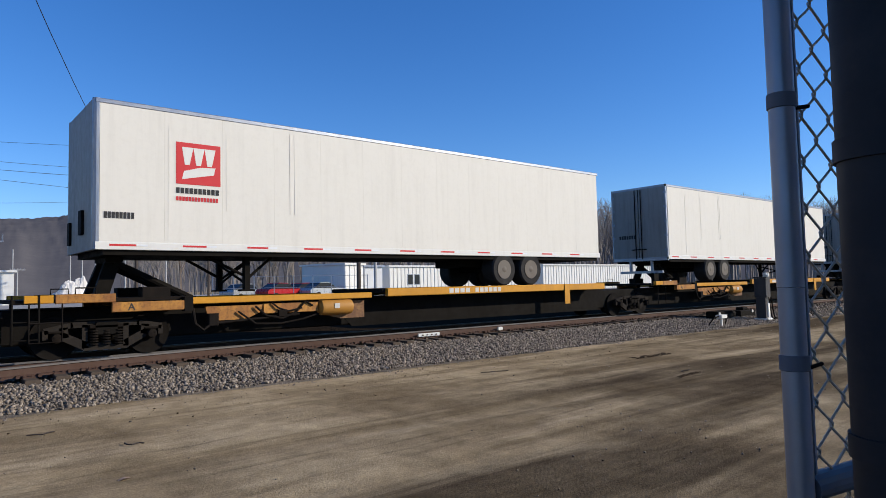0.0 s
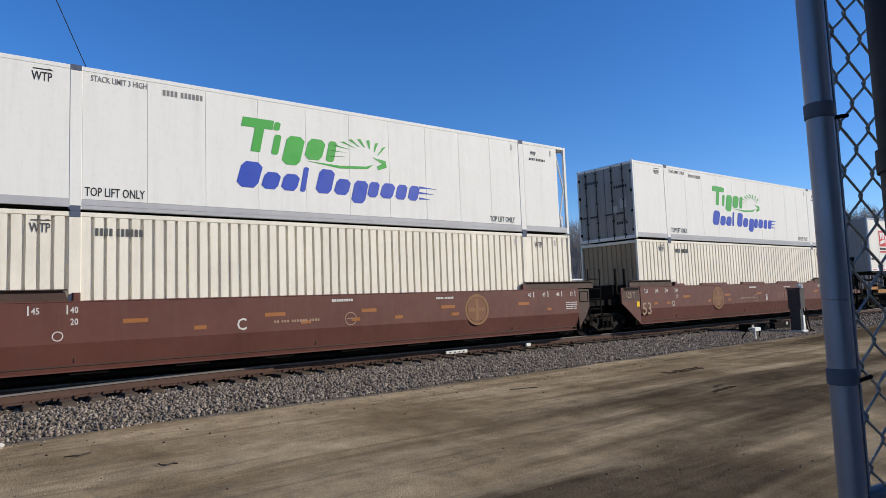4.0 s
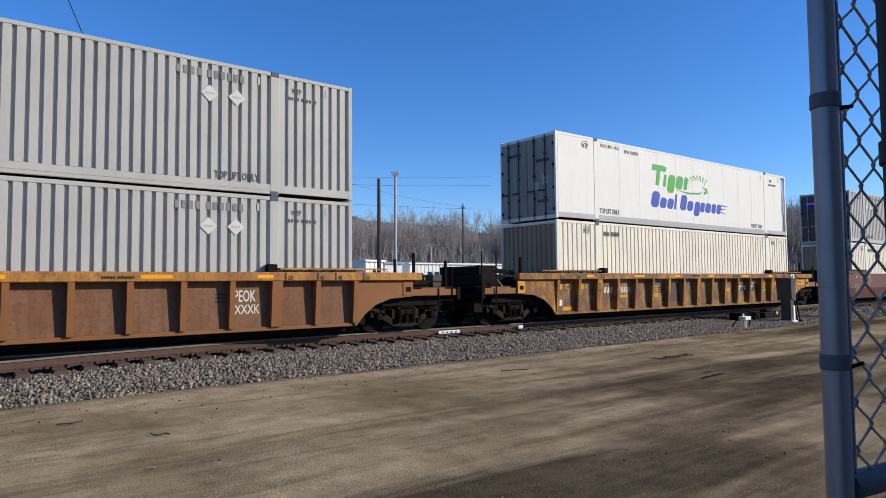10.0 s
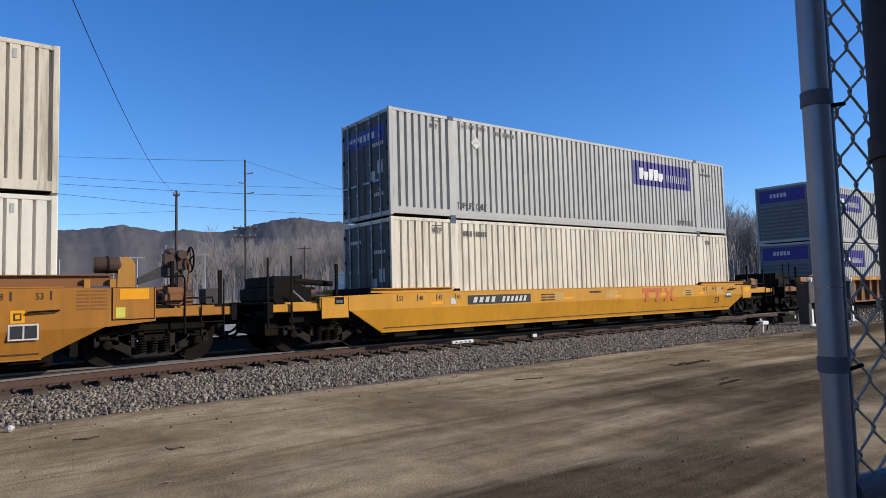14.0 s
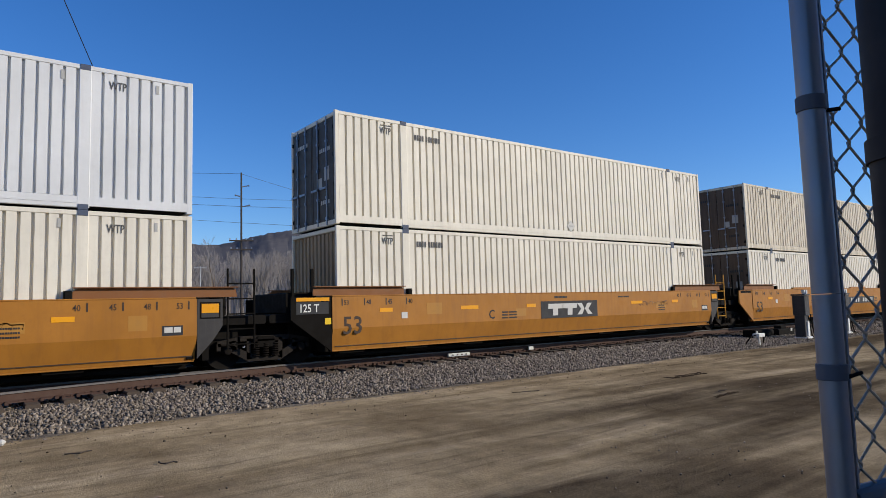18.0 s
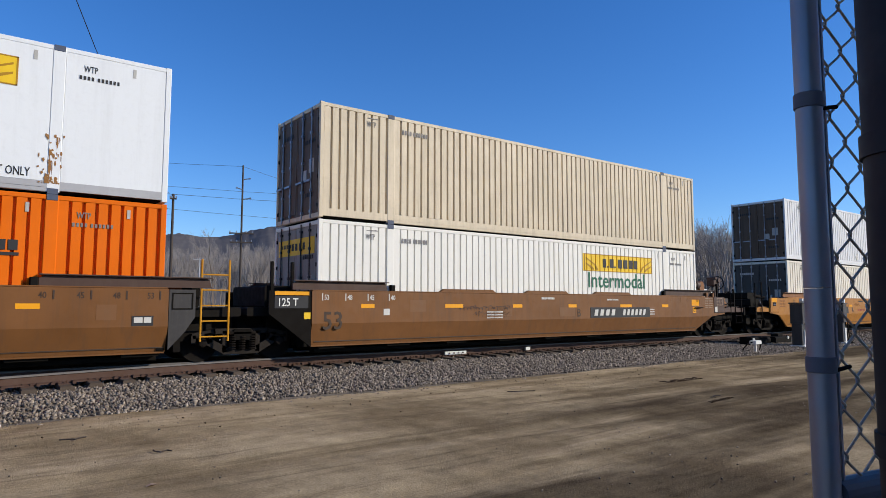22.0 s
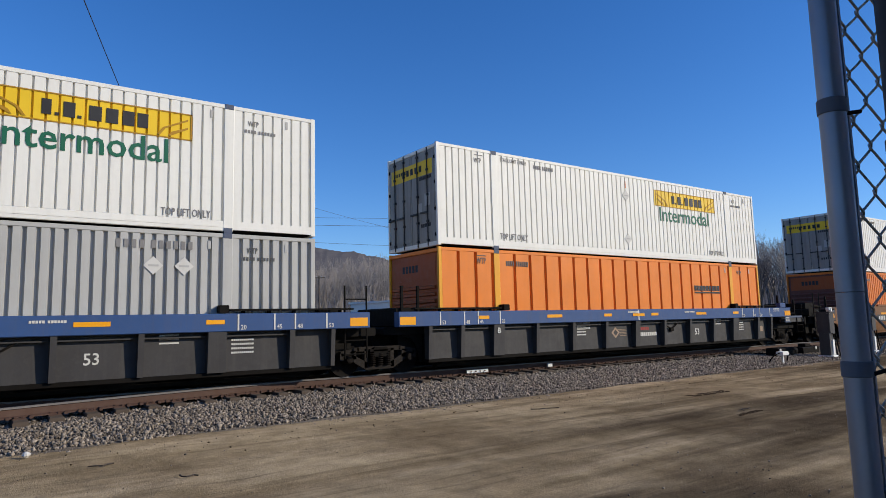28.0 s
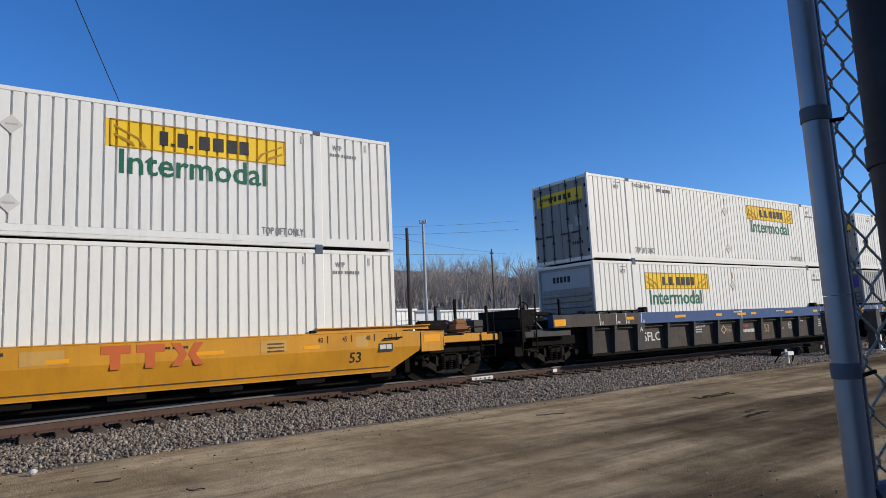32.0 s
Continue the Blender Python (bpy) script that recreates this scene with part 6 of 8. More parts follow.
def scatter(name, label, px, py, pz, size, mat, category, flat=0.75):
    """Many small angular stones in one mesh."""
    n = len(px)
    ang = rng.uniform(0, 2 * np.pi, (n, 3))
    sc = size[:, None] * rng.uniform(0.55, 1.25, (n, 3)) * np.array([1, 1, flat])
    v = OCT[None] * sc[:, None, :] * rng.uniform(0.7, 1.3, (n, 6, 1))
    for k, (a, b) in enumerate(((0, 1), (1, 2), (0, 2))):
        c, s = np.cos(ang[:, k])[:, None], np.sin(ang[:, k])[:, None]
        va, vb = v[:, :, a].copy(), v[:, :, b].copy()
        v[:, :, a], v[:, :, b] = va * c - vb * s, va * s + vb * c
    v += np.stack([px, py, pz], -1)[:, None, :]
    f = (OCT_F[None] + 6 * np.arange(n)[:, None, None]).reshape(-1, 3)
    me = bpy.data.meshes.new(name)
    me.vertices.add(n * 6)
    me.vertices.foreach_set("co", v.reshape(-1))
    me.loops.add(len(f) * 3)
    me.loops.foreach_set("vertex_index", f.reshape(-1))
    me.polygons.add(len(f))
    me.polygons.foreach_set("loop_start", np.arange(len(f)) * 3)
    me.materials.append(mat)
    me.update(calc_edges=True)
    return thing(name, label, category, kind="stuff", mesh=me)


def ballast(x0, x1, per_m2, size):
    n = int((x1 - x0) * 4.6 * per_m2)
    px = rng.uniform(x0, x1, n)
    edge = TOE_NEAR + 0.25 * soft_noise(px, px * 0, 11, 3, 0.6)
    py = edge - 0.15 + rng.uniform(0, 1, n) ** 0.9 * (TRACK_Y + 0.4 - edge)
    side = TRACK_Y - 0.754 - 0.0195 * np.maximum(0.0, 8.0 - px) ** 2
    keep = (np.abs(py - (TRACK_Y - 0.755)) > 0.10) & (np.abs(py - side) > 0.11)
    px, py = px[keep], py[keep]
    on_tie = (py > np.minimum(TRACK_Y - 1.30, side[keep] - 0.50)) & (np.abs((px / 0.55 + 0.5) % 1 - 0.5) * 0.55 < 0.12) & (rng.uniform(0, 1, len(px)) < 0.93)
    px, py = px[~on_tie], py[~on_tie]
    s = size * rng.uniform(0.6, 1.4, len(px))
    pz = bed(px, py) + s * 0.35
    scatter("ballast_stones", "loose grey crushed stones on the ballast shoulder", px, py, pz, s, M["stone"], "ballast", 0.6)


ballast(-3, 14, 420, 0.036)
ballast(14, 34, 290, 0.040)
ballast(34, 75, 60, 0.06)

# rails and ties
HEAD_Z = RAIL_Z + 0.04
PROFILE = [(-0.075, -0.195), (0.075, -0.195), (0.075, -0.178), (0.012, -0.155), (0.010, -0.045), (0.036, -0.035), (0.036, -0.006), (0.028, 0.0), (-0.028, 0.0), (-0.036, -0.006), (-0.036, -0.035), (-0.010, -0.045), (-0.012, -0.155), (-0.075, -0.178)]


def swept_rail(xs, line, label):
    """A rail of the true section along y = line(x)."""
    sh = Shape()
    n = len(PROFILE)
    for x in xs:
        sh.v += [(x, line(x) + a, HEAD_Z + b) for a, b in PROFILE]
    for i in range(len(xs) - 1):
        for k in range(n):
            q = (k + 1) % n
            sh.f.append((i * n + k, i * n + q, (i + 1) * n + q, (i + 1) * n + k))
            sh.s.append(1 if k in (6, 7, 8, 9) else 0)
    sh.f += [tuple(range(n - 1, -1, -1)), tuple(range((len(xs) - 1) * n, len(xs) * n))]
    sh.s += [0, 0]
    return thing("steel_rail", label, "rail", "rails of the track", "structure", sh.mesh("steel_rail", [M["rail_side"], M["rail_top"]]))


for s in (-1, 1):
    swept_rail((-60, 320), lambda x, s=s: TRACK_Y + s * 0.754, "worn steel rail with a bright polished head")
swept_rail([6.0 - 0.5 * i for i in range(29)], turnout_y, "rusty steel rail of a turnout curving off the track")
track_group = "ties under the track"
TIE_MESH = {}


def tie_mesh(reach):
    """Ties lengthen in steps under the turnout."""
    key = round(reach / 0.15) * 0.15
    if key not in TIE_MESH:
        TIE_MESH[key] = Shape().box(-0.115, 0.115, -key, 1.30, -0.18, 0.0, 0.014).mesh("tie", M["tie"])
    return TIE_MESH[key]


PLATE = Shape()
for s in (-1, 1):
    PLATE.box(-0.10, 0.10, s * 0.754 - 0.17, s * 0.754 + 0.17, 0.0, 0.018, 0.004)
    for dx in (-0.06, 0.06):
        for dy in (-0.10, 0.10):
            PLATE.box(dx - 0.014, dx + 0.014, s * 0.754 + dy - 0.014, s * 0.754 + dy + 0.014, 0.018, 0.06)
    for dx in (-0.17, 0.17):
        PLATE.box(dx - 0.03, dx + 0.03, s * 0.754 - 0.13, s * 0.754 + 0.13, 0.0, 0.05, 0.01)
PLATE_MESH = PLATE.mesh("tie_plate", M["rail_side"])
OUTER = Shape().box(-0.10, 0.10, -0.17, 0.17, 0.0, 0.018, 0.004)
for dx, dy in ((-0.06, -0.10), (0.06, -0.10), (-0.06, 0.10), (0.06, 0.10)):
    OUTER.box(dx - 0.014, dx + 0.014, dy - 0.014, dy + 0.014, 0.018, 0.06)
for dx in (-0.17, 0.17):
    OUTER.box(dx - 0.03, dx + 0.03, -0.13, 0.13, 0.0, 0.05, 0.01)
OUTER_MESH = OUTER.mesh("tie_plate", M["rail_side"])
for i in range(-20, 200):
    x = i * 0.55
    tie = thing("tie", "weathered wooden railway tie half sunk in ballast", "railway tie", track_group, "structure", tie_mesh(max(1.32, TRACK_Y - turnout_y(x) + 0.52)))
    tie.matrix_world = pose(x + 0.02 * math.sin(i * 7.1), TRACK_Y + 0.04 * math.sin(i * 3.7), HEAD_Z - 0.203 + 0.006 * math.sin(i * 5.3), 0, 0, 0.8 * math.sin(i * 2.9))
    part("tie_plate", PLATE_MESH, None, tie)
    if x < 5.9:
        part("tie_plate", OUTER_MESH, None, tie).location = (0, turnout_y(x) - TRACK_Y, 0)

# ---- the train itself ----
TIGER = "white smooth refrigerated container with green and blue lettering-like logo shapes"
CREAM = "cream corrugated steel container with rust-stained ribs"
GREY = "grey corrugated container with a violet sign panel"
JB = "white corrugated container with a yellow sign and green lettering"
SMALL = dict(top_text=False)


def stack(x, lower, upper):
    container(x, 0, **lower)
    container(x, 1, **upper)


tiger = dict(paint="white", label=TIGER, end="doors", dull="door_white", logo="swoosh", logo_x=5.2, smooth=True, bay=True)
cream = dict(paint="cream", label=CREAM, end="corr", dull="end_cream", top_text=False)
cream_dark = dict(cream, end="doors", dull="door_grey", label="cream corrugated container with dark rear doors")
cream_brown = dict(cream, end="doors", dull="door_brown", label="cream corrugated container with grimy brown rear doors darkened for shade")
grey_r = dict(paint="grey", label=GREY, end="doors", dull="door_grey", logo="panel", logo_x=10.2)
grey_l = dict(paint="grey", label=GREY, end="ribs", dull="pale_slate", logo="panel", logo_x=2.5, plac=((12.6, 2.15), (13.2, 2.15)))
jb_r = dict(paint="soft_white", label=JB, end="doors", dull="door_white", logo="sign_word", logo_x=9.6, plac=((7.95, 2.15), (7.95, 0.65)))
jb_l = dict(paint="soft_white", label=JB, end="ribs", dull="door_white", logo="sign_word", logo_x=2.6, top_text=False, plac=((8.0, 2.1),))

for x in (139.75, 120.05):
    stack(x, cream, tiger)
stack(100.7, cream, dict(grey_r, plac=((2.45, 2.12), (3.05, 2.10))))
stack(76.9, cream, tiger)
stack(53.25, dict(grey_l, top_text=False), grey_l)
stack(29.55, dict(cream_dark, paint="cream_run", label="cream corrugated container streaked with brown stains"), dict(grey_r, plac=((2.95, 2.25),)))
stack(6.0, cream_brown, dict(cream, paint="cream_stained", end="doors", dull="door_brown", label="cream corrugated container with dark brown run stains", plac=((5.9, 0.42),)))
stack(-13.65, cream, dict(cream, end="doors", dull="door_grey", plac=((8.5, 0.42),)))
stack(-33.2, cream_dark, dict(paint="silver", label="pale grey-white corrugated container with a worn placard", end="doors", dull="door_brown", top_text=False, plac=((8.0, 0.5),)))
stack(-56.9, dict(jb_r, end="doors", top_text=False, plac=()), dict(cream, paint="beige", end="doors", dull="door_brown", label="beige corrugated container, heavily rust stained"))
stack(-76.5, dict(paint="orange", label="bright orange corrugated container with a dark name bar", end="ribs", dull="end_maroon", logo="word", logo_x=11.96, top_text=False, plac=((7.92, 1.98),)), dict(paint="cool_white", label="white smooth-sided container with a yellow sign", end="doors", dull="door_white", logo="sign", logo_x=9.85, smooth=True, plac=((7.95, 0.62),), stain=((13.84, 0.22, 0.40, 0.95),)))
stack(-96.25, dict(paint="faded_orange", label="faded orange corrugated container with its end shade-darkened to maroon", end="ribs", dull="end_maroon", logo="word", logo_x=12.1, top_text=False, plac=((8.0, 2.0),)), jb_r)
stack(-119.9, dict(paint="amber", label="orange container with wide panels and yellow posts", end="ribs", dull="door_orange", logo="word", logo_x=11.6, top_text=False, wide=True, post="post_amber"), jb_r)
stack(-139.6, dict(grey_l, top_text=False), jb_r)
stack(-159.2, jb_l, jb_r)
stack(-182.8, dict(paint="soft_white", label="plain white corrugated container", end="corr", top_text=False), dict(jb_r, paint="white", label="cream-white corrugated container with a yellow sign and green lettering"))

def worn_labels(car):
    """Yellow stencil patches, data panels and scrawled paint on the rusted bays."""
    y = -1.318
    for k, (x, n) in enumerate(((-0.06, "53"), (0.40, "48"), (0.98, "45"), (14.55, "45"), (15.22, "48"), (15.86, "53"))):
        p = part("label_patch", Shape().box(x - 0.04, x + 0.26, y - 0.004, y, 1.08, 1.26), M["yellow"], car)
        text_part(p, n, 0.17, x, y - 0.007, 1.10, "ink", 0.85, "size_mark")
    for n, z in (("20", 1.16), ("40", 0.98)):
        text_part(car, n, 0.17, 1.77, -1.546, z, "ink", 0.75, "size_mark")
    for x, w, z, h, mat in ((15.2, 0.42, 0.62, 0.26, "white"), (15.8, 0.16, 0.66, 0.20, "white"), (15.25, 0.7, 0.42, 0.14, "yellow"), (-0.1, 0.28, 0.55, 0.2, "white"), (0.2, 0.5, 0.40, 0.12, "yellow"), (4.98, 0.5, 0.72, 0.42, "yellow"), (10.2, 0.5, 0.86, 0.14, "yellow"), (6.03, 0.85, 0.55, 0.7, "drum"), (5.05, 0.8, 1.16, 0.1, "casting"), (7.1, 0.7, 1.14, 0.12, "casting"), (3.1, 0.6, 0.76, 0.09, "yellow")):
        q = part("label_patch", Shape().box(x, x + w, y - 0.003, y + 0.001, z, z + h), M[mat], car)
        if x == 15.2:
            part("data_panel", Shape().box(x + 0.02, x + w - 0.02, y - 0.006, y - 0.003, z + 0.03, z + h - 0.02), M["ink"], q)
    part("logo_panel", Shape().box(11.2, 12.9, y - 0.004, y, 0.86, 1.14), M["ink"], car)
    for k in range(3):
        part("logo_shape", Shape().prism([(0.90, 11.36 + k * 0.5), (0.90, 11.5 + k * 0.5), (1.02, 11.5 + k * 0.5), (1.02, 11.62 + k * 0.5), (1.10, 11.62 + k * 0.5), (1.10, 11.25 + k * 0.5), (1.02, 11.25 + k * 0.5), (1.02, 11.36 + k * 0.5)], 1, y - 0.008, y - 0.004), M["pale_ink"], car)
    num = part("label_patch", Shape().box(13.22, 13.94, y - 0.003, y + 0.001, 0.84, 1.28), M["yellow"], car)
    text_part(num, "53", 0.44, 13.30, y - 0.006, 0.92, "ink", 0.95, "size_number")
    e = part("label_patch", Shape().box(16.55, 17.45, -1.456, -1.451, 1.08, 1.30), M["yellow"], car)
    text_part(e, "IW 8' 9-7/8", 0.11, 16.72, -1.459, 1.17, "ink", 0.85)
    part("label_patch", Shape().box(16.5, 16.68, -1.462, -1.457, 1.22, 1.30), M["crimson"], e)
    part("label_patch", Shape().box(16.30, 16.62, -1.456, -1.451, 0.72, 1.02), M["yellow"], car)
    part("label_patch", Shape().box(16.36, 16.5, -1.462, -1.457, 0.84, 1.0), M["ink"], car)


def scrawl(car, x, z, w, h, seed, mat):
    """Loose sprayed loops on the plate side, no letters."""
    rnd = random.Random(seed)
    sh = Shape()
    px_ = x
    while px_ < x + w:
        step, top = rnd.uniform(0.08, 0.2), h * rnd.uniform(0.5, 1.0)
        pts = [(px_ + step * u + 0.05 * math.sin(6.3 * u + seed), -1.4735, z + top * (0.5 + 0.5 * math.sin(6.3 * u * rnd.choice((0.5, 1.0)) + rnd.uniform(-0.3, 0.3)))) for u in [i / 6 for i in range(7)]]
        for p, q in zip(pts, pts[1:]):
            d = 0.011
            sh.prism([(p[2] - d, p[0]), (q[2] - d, q[0]), (q[2] + d, q[0] + d), (p[2] + d, p[0] + d)], 1, -1.4745, -1.4725)
        px_ += step * rnd.uniform(0.7, 1.1)
    tagged(part("scrawl", sh, M[mat], car, "sprayed dark scribble"), kind="stuff")


DRAW_J, J_J, J_DRAW = ("draw", "joint"), ("joint", "joint"), ("joint", "draw")
MAROON = "maroon smooth-sided articulated well car, dusty"
c = well_car(139.75, "smooth", "maroon", MAROON, J_DRAW, code="125 T", gear=True, flanges=True)
car_marks(c, "smooth", size_x=-0.15, letter=("B", 8.75), logo_x=4.89, logo="disc", tapes=((0.57, 0.22), (1.34, 0.23), (2.42, 0.47), (4.10, 0.24), (5.40, 0.43), (5.62, 0.24), (8.0, 0.4), (10.7, 0.47), (13.5, 0.45)))
code_part(c, 9.75, -1.475, 0.97, (4,), 0.24, 0.18, "patch_dim", gap=0.4)
c = well_car(120.05, "smooth", "maroon", MAROON, J_J, trucks=(True, False), code="125 T")
car_marks(c, "smooth", size_x=-0.05, letter=("C", 5.1), logo_x=11.92, logo="disc", tapes=((-0.05, 0.38), (2.86, 0.46), (4.21, 0.25), (5.74, 0.48), (6.6, 0.25), (7.92, 0.24), (8.2, 0.43), (9.18, 0.23), (10.66, 0.47), (11.0, 0.27), (13.53, 0.45), (14.73, 0.2)))
c = well_car(100.7, "smooth", "maroon", MAROON, DRAW_J, trucks=(True, False))
car_marks(c, "smooth", size_x=-0.25, letter=("A", 7.1), logo_x=11.96, logo="disc", tapes=((-1.24, 0.36), (1.79, 0.43), (4.87, 0.39), (7.87, 0.51), (11.0, 0.3), (13.66, 0.4)))
code_part(c, 3.52, -1.475, 0.98, (4, 6), 0.22, 0.17, "patch_dim", gap=0.4)
c = well_car(76.9, "ribbed", "rusty_yellow", "rusty yellow ribbed well car with worn paint", chord="rusty_yellow", panel="rusty_panel")
car_marks(c, "ribbed", 2.12, plate=False, plate_w=1.9, size=None, tone="ink")
worn_labels(c)
c = well_car(53.25, "ribbed", "rust", "rust-brown ribbed well car", chord="rust_chord", panel="rust_panel")
car_marks(c, "ribbed", size=None, tone="ink")
text_part(c, "PEOK", 0.36, 13.16, -1.321, 0.95, "pale_ink", 0.55, "chalk_writing")
text_part(c, "XXXK", 0.29, 13.18, -1.321, 0.68, "pale_ink", 0.70, "chalk_writing")
YELLOW = "clean yellow smooth-sided well car"
c = well_car(29.55, "smooth", "yellow", YELLOW)
car_marks(c, "smooth", 2.35, plate_w=2.4, size_x=14.75, logo_x=10.15, logo="open", tone="ink", size_h=0.25, z=0.985, low=True)
TAN = "orange-tan smooth-sided articulated well car"
c = well_car(6.0, "smooth", "tan", TAN, J_DRAW, flanges=True, gear=True)
car_marks(c, "smooth", 9.45, plate_w=3.25, letter=("B", 8.75), tone="ink", end_plate=False)
c = well_car(-13.65, "smooth", "tan", TAN, J_J, trucks=(True, False), code="125 T", steps="yellow")
car_marks(c, "smooth", logo_x=6.8, letter=("C", 4.7), tone="ink")
scrawl(c, 11.6, 1.12, 1.6, 0.16, 4, "rusty_panel")
c = well_car(-33.2, "smooth", "tan", TAN, DRAW_J, trucks=(True, False))
car_marks(c, "smooth", 2.84, plate_w=3.25, size_x=0.05, letter=("A", 6.5), tone="ink")
for k, (x, z, w, h) in enumerate(((9.9, 0.98, 0.7, 0.24), (11.1, 1.10, 1.0, 0.14), (12.5, 1.08, 0.5, 0.18), (6.9, 1.24, 0.5, 0.16))):
    scrawl(c, x, z, w, h, 21 + k, "rust")
code_part(c, 7.3, -1.475, 0.98, (2, 3, 3, 4), 0.09, 0.07, "faded_red", gap=0.5)
BROWN = "tan-brown smooth-sided articulated well car"
c = well_car(-56.9, "smooth", "brown", BROWN, J_DRAW, flanges=True, gear=True, code="125 T")
car_marks(c, "smooth", 9.65, plate_w=3.2, letter=("B", 9.0), size_tone="stencil", number_tone=False, end_plate=False)
scrawl(c, 4.1, 1.12, 1.9, 0.16, 11, "drum")
scrawl(c, 4.7, 0.94, 1.3, 0.18, 12, "drum")
c = well_car(-76.5, "smooth", "brown", BROWN, J_J, trucks=(True, False), code="125 T", steps="yellow")
car_marks(c, "smooth", size_x=0.05, size_tone="stencil", logo_x=6.6, letter=("C", 4.65), tone="ink", number_tone=False)
c = well_car(-96.25, "smooth", "brown", BROWN, DRAW_J, trucks=(True, False), flanges=True)
car_marks(c, "smooth", 3.17, plate_w=3.0, size_x=0.05, size_tone="stencil", number_tone=False)
scrawl(c, 13.55, 1.0, 0.75, 0.5, 8, "drum")
scrawl(c, 12.9, 1.2, 0.5, 0.12, 5, "drum")
BLUE = "slate-grey ribbed well car with a dark blue top chord"
BAYS = [(-0.45, 0.05), (0.6, 0.06), (1.87, 0.19), (3.35, 0.055), (4.87, 0.055), (6.38, 0.055), (7.92, 0.12), (9.40, 0.055), (10.90, 0.055), (12.38, 0.055), (13.85, 0.19), (15.5, 0.06), (16.5, 0.05)]
for x, ends, trk, extra in ((-119.9, J_DRAW, (True, True), "B"), (-139.6, J_J, (True, False), "C"), (-159.2, DRAW_J, (True, False), "A")):
    c = well_car(x, "ribbed", "slate", BLUE, ends, chord="blue", panel="slate_rust" if extra == "A" else "slate", trucks=trk, posts=BAYS, wheel=(extra == "A", False))
    first = extra == "A"
    car_marks(c, "ribbed", size_x=9.9 if first else 11.4, size_h=0.30 if first else 0.22, size_tone="faded_tan" if first else None, low=True)
    if first:
        part("round_mark", Shape().lathe([(0.008, 0.125), (-0.003, 0.125), (-0.003, 0.145), (0.008, 0.145)], (11.98, -1.319, 0.86), 1, 24), M["pale_ink"], c)
        code_part(c, 11.90, -1.321, 0.88, (4,), 0.03, 0.03, "pale_ink")
        code_part(c, 11.93, -1.321, 0.80, (2,), 0.04, 0.03, "pale_ink")
        code_part(c, 11.15, -1.321, 0.72, (5,), 0.09, 0.05, "faded_tan")
    text_part(c, extra, 0.22, 1.78, -1.548, 0.98, "pale_ink", 1.0)
    if extra == "C":
        text_part(c, "125-T", 0.34, 0.72, -1.321, 0.70, "faded_tan", 0.95)
    if first:
        text_part(c, "SFLC", 0.42, 2.20, -1.321, 0.64, "pale_ink", 1.05)
        part("grime_patch", Shape().box(-2.195, 1.80, -1.563, -1.559, 1.225, 1.595), M["slate_rust"], c, "rubbed, rusty end of the chord")
    code_part(c, 8.25, -1.321, 0.70, (9,), 0.12, 0.08, "pale_ink")
    code_part(c, 8.3, -1.321, 0.90, (5,), 0.10, 0.07, "faded_red")
    part("chord_strip", Shape().box(7.90, 7.95, -1.569, -1.5655, 1.24, 1.58), M["pale_ink"], c)
    part("reflector", Shape().box(7.62, 8.22, -1.574, -1.5695, 1.37, 1.46), M["reflector"], c)
    dia = part("logo_shape", Shape().prism([(0.67, 7.0), (0.85, 7.2), (1.03, 7.0), (0.85, 6.8)], 1, -1.324, -1.319), M["faded_tan"], c)
    part("logo_shape", Shape().prism([(0.75, 7.0), (0.85, 7.11), (0.95, 7.0), (0.85, 6.89)], 1, -1.328, -1.3245), M["slate"], dia)
    for k in range(5):
        part("speed_line", Shape().box(7.2 - 0.03 * k, 7.55, -1.322, -1.319, 0.74 + k * 0.05, 0.755 + k * 0.05), M["faded_tan"], c)
    if not first:
        part("cable", Shape().path([(9.55, -1.36, 1.12), (9.72, -1.38, 0.98), (9.95, -1.38, 0.92), (10.15, -1.38, 1.0), (10.35, -1.36, 1.13)], 0.022).box(9.86, 10.04, -1.40, -1.33, 0.82, 0.94, 0.015), M["black"], c)
    for k in range(4):
        code_part(c, 14.2, -1.321, 1.02 - k * 0.09, (11,), 0.04, 0.035, "pale_ink")
        code_part(c, 5.2, -1.321, 1.08 - k * 0.09, (9,), 0.04, 0.035, "pale_ink")
c = well_car(-182.8, "smooth", "yellow", YELLOW)
car_marks(c, "smooth", 1.2, plate_w=2.4, size_x=14.75, logo_x=9.5, logo="open", tone="ink", size_h=0.25, z=0.985, low=True)


